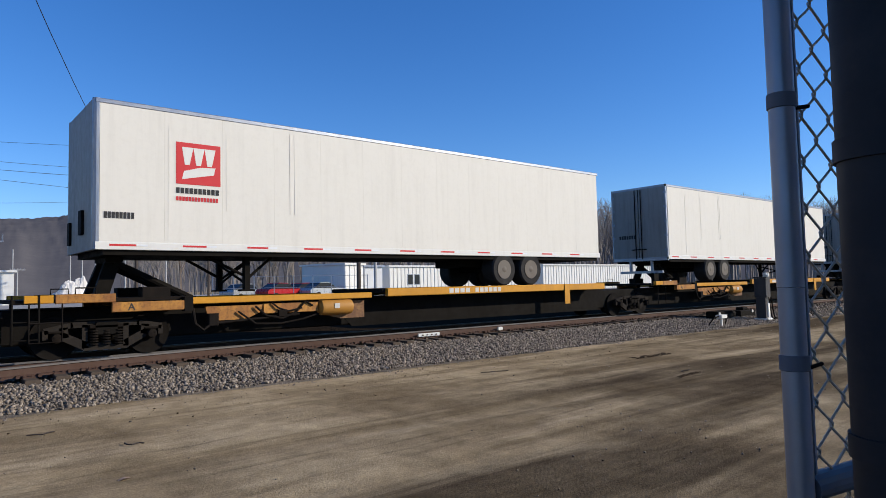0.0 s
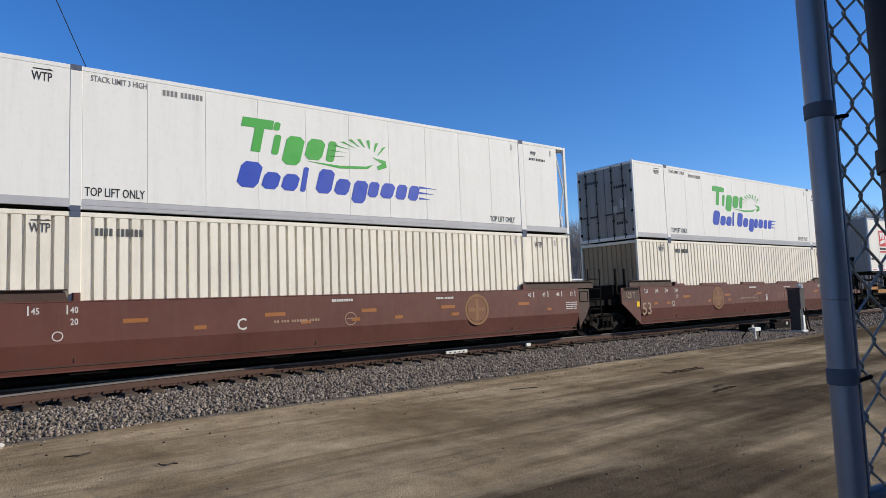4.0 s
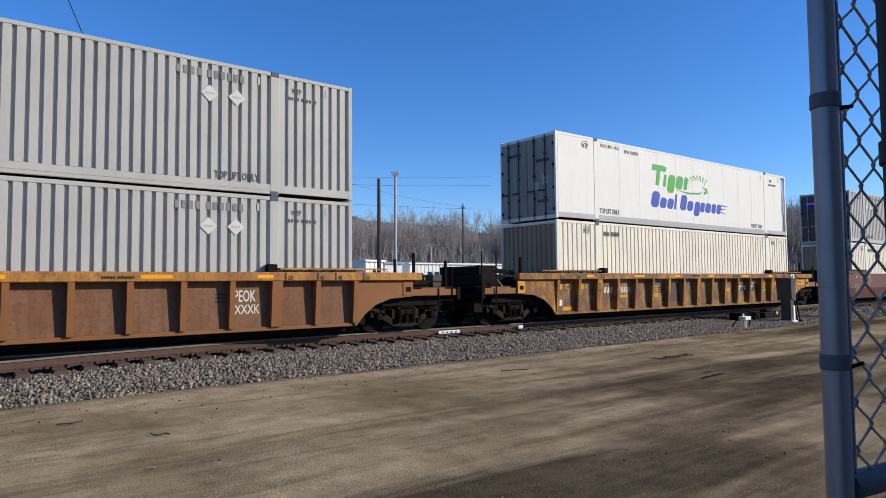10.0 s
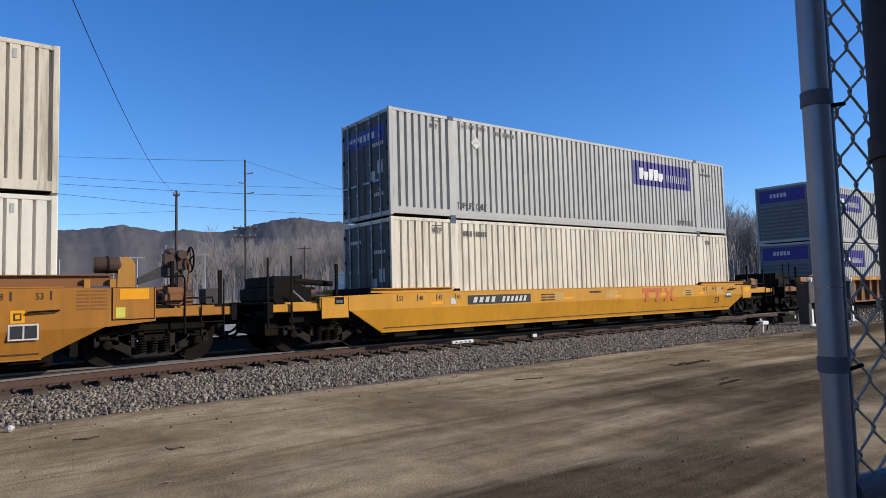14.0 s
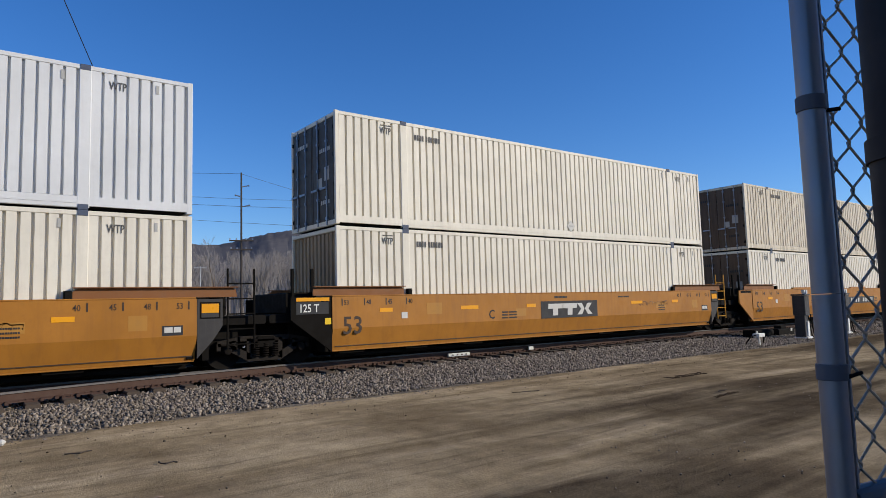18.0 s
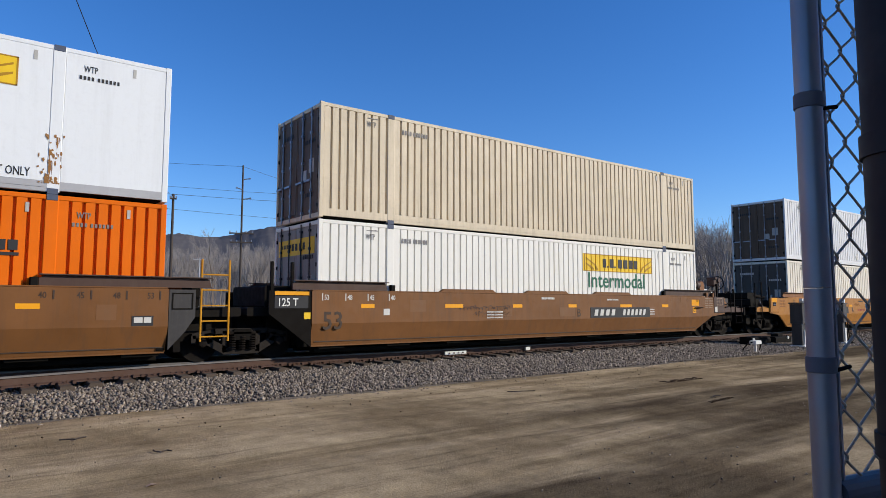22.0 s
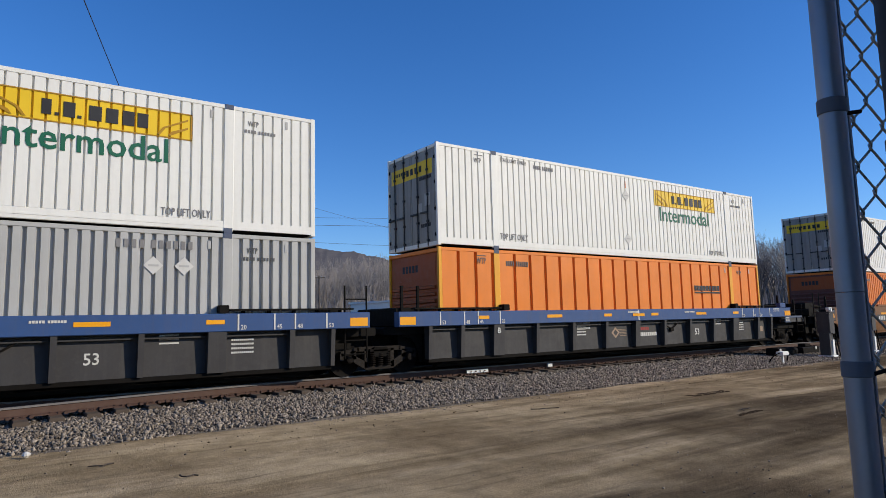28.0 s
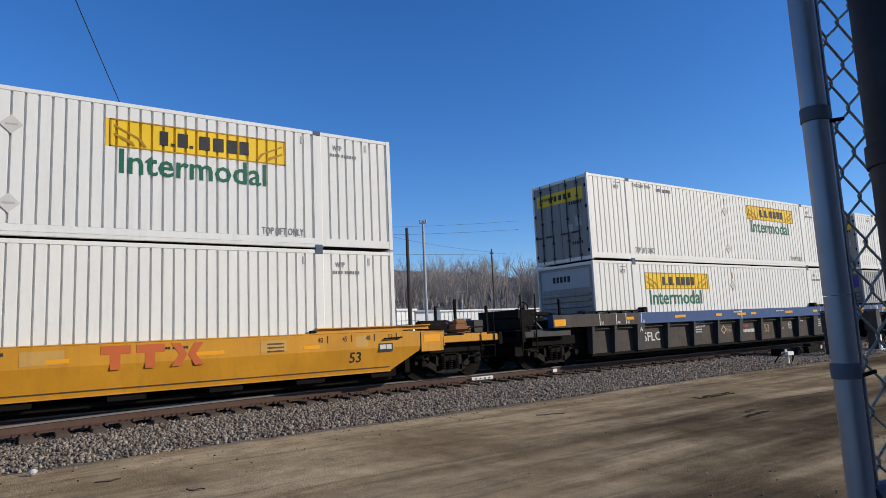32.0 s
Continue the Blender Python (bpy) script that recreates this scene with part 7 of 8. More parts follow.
def trailer(x, label, logo=False, rear="doors"):
    """A highway van trailer riding on the spine car, its nose to the train's rear when logo is set."""
    t = rides(thing("van_trailer", label, "trailer", "trailers on the train"), x, 0.0)
    z0, z1 = 2.17, 5.20
    w = HALF
    n = 13
    for s in (-1, 1):
        part("wall_core", Shape().box(0.12, LEN - 0.06, min(s * (w - 0.02), s * (w - 0.04)), max(s * (w - 0.02), s * (w - 0.04)), z0 + 0.16, z1 - 0.10), M["trailer_white"], t)
        k = n if s < 0 else 1
        for i in range(k):
            a, b = 0.12 + (LEN - 0.18) * i / k, 0.12 + (LEN - 0.18) * (i + 1) / k
            part("wall_sheet", Shape().box(a + 0.0007, b - 0.0007, min(s * w, s * (w - 0.018)), max(s * w, s * (w - 0.018)), z0 + 0.16, z1 - 0.10), M["trailer_white"], t)
        part("bottom_rail", Shape().box(0.05, LEN, min(s * (w + 0.008), s * (w - 0.05)), max(s * (w + 0.008), s * (w - 0.05)), z0, z0 + 0.16, 0.01), M["white"], t)
        part("top_rail", Shape().box(0.05, LEN, min(s * (w + 0.006), s * (w - 0.05)), max(s * (w + 0.006), s * (w - 0.05)), z1 - 0.10, z1, 0.015), M["galv"], t)
        for i in range(11):
            c0 = 0.3 + i * 1.42
            part("reflective_strip", Shape().box(c0, c0 + 0.5, min(s * (w + 0.012), s * (w + 0.008)), max(s * (w + 0.012), s * (w + 0.008)), z0 + 0.075, z0 + 0.115), M["crimson"], t)
            part("reflective_strip", Shape().box(c0 + 0.502, c0 + 0.72, min(s * (w + 0.012), s * (w + 0.008)), max(s * (w + 0.012), s * (w + 0.008)), z0 + 0.075, z0 + 0.115), M["cool_white"], t)
        for c0 in (1.42, 2.66, 4.2, 4.32):
            part("wall_batten", Shape().box(c0, c0 + 0.05, min(s * (w + 0.006), s * w), max(s * (w + 0.006), s * w), z0 + (0.2 if c0 < 2 else 0.9), z1 - (0.4 if c0 < 4 else 0.2)), M["trailer_white"], t)
    part("roof", Shape().box(0.05, LEN - 0.03, -w + 0.02, w - 0.02, z1 - 0.05, z1 - 0.02), M["galv"], t)
    part("floor_frame", Shape().box(0.2, LEN - 0.1, -w + 0.06, w - 0.06, z0 - 0.10, z0 + 0.05), M["black"], t)
    if logo:
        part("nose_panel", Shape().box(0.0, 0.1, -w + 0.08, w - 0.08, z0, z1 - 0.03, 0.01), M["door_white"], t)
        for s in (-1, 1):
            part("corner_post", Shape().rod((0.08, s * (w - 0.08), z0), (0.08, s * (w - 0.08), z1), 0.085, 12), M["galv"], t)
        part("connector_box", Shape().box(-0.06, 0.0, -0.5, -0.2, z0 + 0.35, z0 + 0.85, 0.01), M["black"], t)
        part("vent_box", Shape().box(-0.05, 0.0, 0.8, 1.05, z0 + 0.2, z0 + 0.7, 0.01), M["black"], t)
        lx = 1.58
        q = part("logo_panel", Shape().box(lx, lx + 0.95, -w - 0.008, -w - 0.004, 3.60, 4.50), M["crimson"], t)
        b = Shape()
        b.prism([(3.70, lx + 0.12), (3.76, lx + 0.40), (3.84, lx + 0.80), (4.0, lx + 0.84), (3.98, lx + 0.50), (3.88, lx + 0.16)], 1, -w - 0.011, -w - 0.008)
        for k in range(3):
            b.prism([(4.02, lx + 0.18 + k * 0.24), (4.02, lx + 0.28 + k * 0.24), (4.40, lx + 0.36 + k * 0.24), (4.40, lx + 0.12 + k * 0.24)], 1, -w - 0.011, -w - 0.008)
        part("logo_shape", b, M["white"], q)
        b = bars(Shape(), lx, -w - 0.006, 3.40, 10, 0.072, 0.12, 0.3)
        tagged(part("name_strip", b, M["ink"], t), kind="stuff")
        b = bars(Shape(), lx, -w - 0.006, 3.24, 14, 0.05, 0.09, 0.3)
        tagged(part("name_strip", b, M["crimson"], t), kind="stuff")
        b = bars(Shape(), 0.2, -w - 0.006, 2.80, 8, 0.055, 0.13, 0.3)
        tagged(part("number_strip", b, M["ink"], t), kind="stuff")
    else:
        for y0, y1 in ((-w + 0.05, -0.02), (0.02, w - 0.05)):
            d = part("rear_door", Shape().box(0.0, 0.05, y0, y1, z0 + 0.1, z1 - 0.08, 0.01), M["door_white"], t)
            ym = y1 - 0.12 if y0 < -0.5 else y0 + 0.12
            part("lock_rod", Shape().rod((-0.03, ym, z0 + 0.05), (-0.03, ym, z1 - 0.1), 0.02, 6).box(-0.06, 0, ym - 0.2, ym + 0.2, z0 + 0.42, z0 + 0.46), M["black"], d)
            for k in range(5):
                yh = y0 if y0 < -0.5 else y1
                part("hinge", Shape().box(-0.02, 0.03, yh - 0.08, yh + 0.06, z0 + 0.35 + k * 0.58, z0 + 0.43 + k * 0.58), M["galv"], d)
        part("door_frame", Shape().box(-0.01, 0.08, -w, w, z0 - 0.05, z0 + 0.1, 0.01).box(-0.01, 0.08, -w, w, z1 - 0.09, z1).box(-0.01, 0.08, -w, -w + 0.05, z0, z1).box(-0.01, 0.08, w - 0.05, w, z0, z1), M["galv"], t)
        tagged(part("number_strip", bars(Shape(), 0, 0, z0 + 0.9, 7, 0.09, 0.15), M["ink"], t), kind="stuff").matrix_basis = pose(-0.003, 0.95, 0, 0, 0, -90)
        part("bumper", Shape().box(0.05, 0.15, -1.0, 1.0, 1.62, 1.72).box(0.06, 0.14, -0.55, -0.45, 1.65, z0).box(0.06, 0.14, 0.45, 0.55, 1.65, z0), M["galv"], t)
    # tandem axles: near the end away from the nose
    ax = (11.35, 12.55) if logo else (3.35, 4.6)
    for a in ax:
        for s in (-1, 1):
            wheel = part("wheel", Shape().lathe([(-0.26, 0.30), (-0.27, 0.46), (-0.22, 0.50), (0.22, 0.50), (0.27, 0.46), (0.26, 0.30)], (a, s * 1.02, 1.765), 1, 28), M["rubber"], t, "black rubber tyre pair", True)
            part("rim", Shape().lathe([(s * 0.275, 0.29), (s * 0.20, 0.26), (s * 0.16, 0.14), (s * 0.27, 0.11), (s * 0.29, 0.05)], (a, s * 1.02, 1.765), 1, 24), M["rim"], wheel, "dusty steel rim", True)
        part("axle", Shape().rod((a, -0.9, 1.765), (a, 0.9, 1.765), 0.08, 10), M["black"], t)
    part("suspension_frame", Shape().box(ax[0] - 1.2, ax[1] + 1.2, -0.6, 0.6, 1.85, z0 - 0.1, 0.02), M["black"], t)
    # landing gear
    lx = 3.3 if logo else LEN - 3.3
    for s in (-1, 1):
        part("landing_leg", Shape().box(lx - 0.07, lx + 0.07, s * 0.85 - 0.07, s * 0.85 + 0.07, 1.30, z0 - 0.08, 0.01).box(lx - 0.16, lx + 0.16, s * 0.85 - 0.12, s * 0.85 + 0.12, 1.28, 1.32), M["black"], t)
        part("leg_brace", Shape().rod((lx, s * 0.85, 1.62), (lx - 0.9, s * 0.7, z0 - 0.08), 0.035, 6).rod((lx, s * 0.85, 1.55), (lx + 0.7, s * 0.7, z0 - 0.08), 0.035, 6), M["black"], t)
    part("cross_brace", Shape().rod((lx, -0.85, 1.45), (lx, 0.85, 1.95), 0.03, 6).rod((lx, 0.85, 1.45), (lx, -0.85, 1.95), 0.03, 6), M["black"], t)
    return t


def spine_car(x, label, rear="joint", hitch=1.5):
    """A skeletal unit: centre sill, wheel platform, hitch stand."""
    c = rides(thing("spine_car", label, "rail car", "cars of the freight train"), x)
    part("centre_sill", Shape().box(-1.4, 19.0, -0.75, 0.75, 0.34, 1.02, 0.04), M["black"], c)
    for s in (-1, 1):
        y0, y1 = min(s * 1.42, s * 1.30), max(s * 1.42, s * 1.30)
        part("deck_edge", Shape().box(6.9, 16.2, y0, y1, 1.06, 1.27, 0.015), M["yellow"], c)
        part("deck_edge", Shape().box(-1.12, -0.66, y0, y1, 1.14, 1.29, 0.012), M["yellow"], c)
        part("deck_edge", Shape().box(-0.62, 0.40, y0, y1, 1.13, 1.30, 0.012), M["rust_chord"], c)
        part("deck_edge", Shape().box(0.34, 1.80, y0 - 0.012 if s < 0 else y0, y1 if s < 0 else y1 + 0.012, 0.93, 1.125, 0.012), M["rust_chord"], c)
        part("low_edge", Shape().box(1.86, 6.4, y0, y1, 1.04, 1.18, 0.012), M["yellow"], c)
        part("low_web", Shape().prism([(0.97, 2.2), (0.74, 2.25), (0.66, 2.5), (0.66, 3.1), (0.80, 3.45), (0.97, 3.5)], 1, min(s * 1.30, s * 1.24), max(s * 1.30, s * 1.24)), M["rust_chord"], c)
        part("low_web", Shape().box(3.52, 4.9, min(s * 1.32, s * 1.25), max(s * 1.32, s * 1.25), 0.76, 0.99, 0.01), M["rust_chord"], c)
        part("low_web", Shape().prism([(0.70, 5.0), (0.55, 5.6), (0.55, 6.3), (0.98, 6.3), (0.98, 4.9)], 1, min(s * 1.20, s * 1.14), max(s * 1.20, s * 1.14)), M["rusty_panel"], c)
        part("deck_bracket", Shape().box(1.70, 1.90, min(s * 1.44, s * 1.28), max(s * 1.44, s * 1.28), 0.90, 1.20, 0.02), M["black"], c)
        part("step_frame", Shape().path([(-1.05, s * 1.44, 1.14), (-1.05, s * 1.44, 0.42), (-0.52, s * 1.44, 0.42), (-0.52, s * 1.44, 1.14)], 0.016).rod((-1.05, s * 1.44, 0.78), (-0.52, s * 1.44, 0.78), 0.014), M["iron"], c)
        part("deck_bin", Shape().box(0.95, 1.5, min(s * 1.2, s * 0.85), max(s * 1.2, s * 0.85), 1.13, 1.42, 0.03), M["iron"], c)
        part("grab_rail", Shape().path([(-0.30, s * 1.4, 1.30), (-0.30, s * 1.4, 1.42), (0.05, s * 1.4, 1.42), (0.05, s * 1.4, 1.30)], 0.014), M["black"], c)
        part("side_skirt", Shape().prism([(0.30, 6.2), (0.30, 16.6), (1.06, 17.0), (1.06, 5.4)], 1, min(s * 0.72, s * 0.76), max(s * 0.72, s * 0.76)), M["black"], c)
        part("tie_strap", Shape().box(14.0, 14.25, min(s * 1.43, s * 1.45), max(s * 1.43, s * 1.45), 0.62, 1.26), M["yellow"], c)
    part("wheel_platform", Shape().box(6.8, 16.2, -1.30, 1.30, 1.16, 1.262), M["iron"], c)
    part("end_deck", Shape().box(-1.3, 2.0, -1.30, 1.30, 1.14, 1.21), M["iron"], c)
    part("walkway", Shape().box(2.0, 6.8, -0.9, 0.9, 1.02, 1.10), M["iron"], c)
    st = Shape().box(0.4, 0.75, -0.5, 0.5, 1.95, 2.06, 0.03)
    for s in (-1, 1):
        st.add([(0.15, s * 0.55, 1.2), (0.45, s * 0.55, 1.2), (0.72, s * 0.4, 1.98), (0.42, s * 0.4, 1.98), (0.15, s * 0.40, 1.2), (0.45, s * 0.40, 1.2), (0.72, s * 0.25, 1.98), (0.42, s * 0.25, 1.98)], [(0, 1, 2, 3), (7, 6, 5, 4), (0, 4, 5, 1), (1, 5, 6, 2), (2, 6, 7, 3), (3, 7, 4, 0)])
        st.rod((0.6, s * 0.4, 1.95), (2.2, s * 0.4, 1.15), 0.075, 8)
    part("hitch_stand", st, M["black"], c)
    tank = part("brake_tank", Shape().lathe([(4.92, 0.10), (4.98, 0.18), (5.06, 0.195), (5.74, 0.195), (5.83, 0.18), (5.88, 0.10)], (0, -1.28, 0.845), 0, 18), M["patch_tan"], c, smooth=True)
    part("decal", Shape().box(5.28, 5.42, -1.483, -1.475, 0.82, 0.94), M["pale_ink"], tank)
    pipe = Shape().path([(1.92, -1.34, 0.95), (1.95, -1.40, 0.62), (2.12, -1.40, 0.48), (2.30, -1.36, 0.60), (2.62, -1.34, 0.62), (3.4, -1.34, 0.66), (4.4, -1.34, 0.72)], 0.03)
    pipe.path([(3.3, -1.36, 0.94), (3.55, -1.38, 0.72), (3.95, -1.38, 0.64), (4.3, -1.36, 0.76), (4.55, -1.36, 1.02), (4.75, -1.34, 0.90)], 0.024)
    pipe.path([(2.9, -1.36, 0.84), (3.3, -1.37, 0.55), (3.9, -1.36, 0.52), (4.5, -1.34, 0.60), (5.0, -1.28, 0.72)], 0.022)
    pipe.path([(3.7, -1.36, 1.0), (3.85, -1.38, 0.88), (4.1, -1.37, 0.80), (4.45, -1.36, 0.86)], 0.020)
    pipe.box(2.22, 2.46, -1.40, -1.2, 0.56, 0.82, 0.03)
    pipe.box(3.86, 4.06, -1.40, -1.22, 0.66, 0.84, 0.03)
    part("brake_pipe", pipe, M["iron"], c)
    b = Shape()
    bars(b, 9.0, -1.423, 1.10, 4, 0.16, 0.13, 0.3)
    bars(b, 10.0, -1.423, 1.10, 6, 0.14, 0.13, 0.3)
    tagged(part("number_strip", b, M["pale_ink"], c), kind="stuff")
    part("lettering", write(Shape(), "A", 0.20, 0.62, -1.436, 0.96), M["ink"], c)
    truck(c, 0.3 if rear != "joint" else -2.2, x)
    if rear != "joint":
        coupler(c, -1.4, -1)
        ladder(c, -1.1, -1.42, 0.4, 1.3)
    return c


SPINE = "yellow and black skeletal spine car carrying a trailer"
trailer(161.1, "white van trailer with a red square logo panel", logo=True)
spine_car(161.1, SPINE, "draw")
trailer(181.7, "white van trailer with dirty rear doors darkened for shade", logo=False)
spine_car(181.7, SPINE)
trailer(202.3, "white van trailer with dirty rear doors darkened for shade", logo=False)
spine_car(202.3, SPINE)

# ---- beyond the track ----


YARD = 0.7


def spot(az, dist, z=0.0):
    """A place at so many degrees to the right of straight across, at a distance."""
    return Vector((dist * math.sin(radians(az)), dist * math.cos(radians(az)), z))


def faces(p):
    """The turn, in degrees, of a thing at p whose front looks back at the yard."""
    return -math.degrees(math.atan2(p.x, p.y))


# distance haze is mixed into the hill tones, paler and bluer than bare woods
M["hill"] = ground_mat("hazed_wooded_hillside", ((0.085, 0.082, 0.088), (0.112, 0.107, 0.112), (0.15, 0.137, 0.132)), 0.12, bump=0.15)
M["bark"] = coat("bare_bark", (0.16, 0.125, 0.10), 0.9, 0.4, streak=0.3, spot=0.4)
# twig colour lightened to stand for haze over the far woods
M["twig"] = coat("haze_pale_twigs", (0.27, 0.245, 0.23), 0.95, 0.3, streak=0.2, spot=0.3)
M["pole_wood"] = coat("dark_pole_wood", (0.07, 0.055, 0.045), 0.9, 0.4, streak=0.5, spot=0.4)
M["pale_pole"] = coat("pale_metal_pole", (0.42, 0.42, 0.41), 0.55, 0.3, streak=0.3, spot=0.2)
M["steel_tank"] = coat("brushed_tank_steel", (0.78, 0.80, 0.82), 0.35, 0.25, metal=0.4, streak=0.4, spot=0.1)
M["salt"] = ground_mat("pale_stockpile", ((0.45, 0.42, 0.38), (0.62, 0.59, 0.54), (0.78, 0.76, 0.72)), 0.6)
M["car_red"] = coat("red_car_paint", (0.42, 0.015, 0.02), 0.25, 0.2, streak=0.1, spot=0.05)
M["car_silver"] = coat("silver_car_paint", (0.42, 0.44, 0.46), 0.3, 0.2, metal=0.4, streak=0.1, spot=0.05)
M["car_blue"] = coat("dark_blue_car_paint_small", (0.02, 0.03, 0.10), 0.3, 0.2, streak=0.1, spot=0.05)
M["window"] = coat("dark_window", (0.02, 0.024, 0.03), 0.12, 0.1, streak=0.1, spot=0.05)
RIDGE = [(-30, 4.6), (-5, 5.0), (3, 5.2), (7, 5.35), (10, 5.75), (13, 5.45), (16, 5.3), (19, 5.6), (22, 6.3), (24, 6.4), (28, 6.0), (33, 5.2), (40, 4.4), (50, 3.6), (65, 3.0), (90, 2.6), (120, 2.5)]


def hills():
    az = np.arange(-32, 121, 0.2)
    rows = np.linspace(0, 1, 30)
    A, R = np.meshgrid(az, rows)
    crest = np.interp(A, [a for a, _ in RIDGE], [e for _, e in RIDGE])
    dist = 620 + 620 * R + 40 * soft_noise(A, R, 21, 3, 0.15)
    h = 1250 * np.tan(np.radians(crest)) * np.clip(np.sin(R * 1.65), 0, 1) ** 1.15
    h = h + (9 * soft_noise(A * 1.2, R * 6, 22, 4, 0.35) + 4 * soft_noise(A * 8, R * 40, 23, 3, 0.6)) * R
    v = np.stack([dist * np.sin(np.radians(A)), dist * np.cos(np.radians(A)), h - 2], -1).reshape(-1, 3)
    n, m = len(az), len(rows)
    i = np.arange((m - 1) * (n - 1))
    a = (i // (n - 1)) * n + i % (n - 1)
    me = bpy.data.meshes.new("hills")
    me.from_pydata(v.tolist(), [], np.stack([a, a + 1, a + n + 1, a + n], -1).tolist())
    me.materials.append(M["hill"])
    me.polygons.foreach_set("use_smooth", [True] * len(me.polygons))
    thing("wooded_hills", "leafless wooded ridge with distance haze in its colour", "hill", kind="structure", mesh=me)


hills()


def bare_tree(rnd, height, r):
    """Lines (p, q, r1, r2) of a leafless tree: trunk, limbs, twigs."""
    out = []

    def grow(p, d, length, rad, level):
        q = p + d * length
        out.append((p, q, rad, rad * 0.68))
        if level == 0:
            return
        kids = 3 if level > 2 else rnd.choice((2, 3))
        for k in range(kids):
            turn = Vector((rnd.uniform(-1, 1), rnd.uniform(-1, 1), rnd.uniform(-0.15, 0.7)))
            nd = (d * 1.05 + turn * (0.62 if level > 2 else 0.8)).normalized()
            grow(q if k == 0 else p + d * length * rnd.uniform(0.55, 1.0), nd, length * rnd.uniform(0.55, 0.8), rad * rnd.uniform(0.45, 0.62), level - 1)
    grow(Vector((0, 0, 0)), Vector((rnd.uniform(-0.06, 0.06), rnd.uniform(-0.06, 0.06), 1)).normalized(), height * 0.36, r, 5)
    return out


def line_mesh(name, lines, mat, thin=0.0):
    """Three-sided tapering sticks in one mesh, by arrays."""
    p = np.array([a[:] for a, _, _, _ in lines])
    q = np.array([b[:] for _, b, _, _ in lines])
    r1 = np.maximum(np.array([c for _, _, c, _ in lines]), thin)[:, None]
    r2 = np.maximum(np.array([c for _, _, _, c in lines]), thin * 0.8)[:, None]
    d = q - p
    d /= np.linalg.norm(d, axis=1, keepdims=True) + 1e-9
    u = np.cross(d, np.where(np.abs(d[:, 2:3]) > 0.9, [[1.0, 0, 0]], [[0, 0, 1.0]]))
    u /= np.linalg.norm(u, axis=1, keepdims=True) + 1e-9
    w = np.cross(d, u)
    ring = [(math.cos(a), math.sin(a)) for a in (0, 2.0944, 4.1888)]
    v = np.concatenate([(p + (u * c + w * s) * r1)[:, None] for c, s in ring] + [(q + (u * c + w * s) * r2)[:, None] for c, s in ring], 1)
    n = len(lines)
    f = np.array([(0, 1, 4, 3), (1, 2, 5, 4), (2, 0, 3, 5)])[None] + 6 * np.arange(n)[:, None, None]
    me = bpy.data.meshes.new(name)
    me.from_pydata(v.reshape(-1, 3).tolist(), [], f.reshape(-1, 4).tolist())
    me.materials.append(mat)
    return me


def woods():
    rnd = random.Random(11)
    kinds = [bare_tree(rnd, 1.0, 0.017) for _ in range(7)]
    packs = []
    for k in kinds:
        packs.append((np.array([a[:] for a, _, _, _ in k]), np.array([b[:] for _, b, _, _ in k]), np.array([c for _, _, c, _ in k]), np.array([c for _, _, _, c in k])))
    P, Q, R1, R2 = [], [], [], []
    for i in range(620):
        az = rnd.uniform(13, 78)
        row = rnd.random()
        d = 150 + 90 * row + (25 if az < 22 else 0)
        top = np.interp(az, [13, 18, 22, 28, 36, 44, 52, 62, 78], [4.6, 5.2, 5.4, 6.3, 6.9, 6.5, 7.6, 7.0, 5.5])
        h = (d * math.tan(radians(top)) + 1.7) * rnd.uniform(0.72, 1.02) * 1.0
        c = spot(az, d)
        t = rnd.uniform(0, 6.283)
        rot = np.array([[math.cos(t), -math.sin(t), 0], [math.sin(t), math.cos(t), 0], [0, 0, 1]])
        a, b, r1, r2 = packs[i % 7]
        size = h / max(0.4, b[:, 2].max())
        wide = size * rnd.uniform(0.55, 0.8)
        sc = np.array([wide, wide, size])
        P.append((a @ rot.T) * sc + np.array(c))
        Q.append((b @ rot.T) * sc + np.array(c))
        R1.append(r1 * size * 0.8)
        R2.append(r2 * size * 0.8)
    P, Q, R1, R2 = (np.concatenate(k) for k in (P, Q, R1, R2))
    lines = list(zip(P, Q, R1, R2))
    thing("bare_woods", "dense leafless grey-brown woods beyond the yard", "woods", kind="stuff", mesh=line_mesh("bare_woods", lines, M["twig"], 0.022))


woods()
for az, d, h in ((17.6, 95, 10.5), (20.6, 120, 9.5), (51.5, 120, 14)):
    ls = bare_tree(random.Random(int(az * 10)), h * 1.15, 0.17)
    t = thing("bare_tree", "leafless roadside tree with fine grey twigs", "tree", "bare trees of the yard", m=Matrix.Translation(spot(az, d, YARD)))
    cut = [l for l in ls if l[2] > 0.05]
    part("trunk", line_mesh("trunk", cut, M["bark"]), None, t)
    part("crown", line_mesh("crown", [l for l in ls if l[2] <= 0.05], M["twig"], 0.014), None, t)


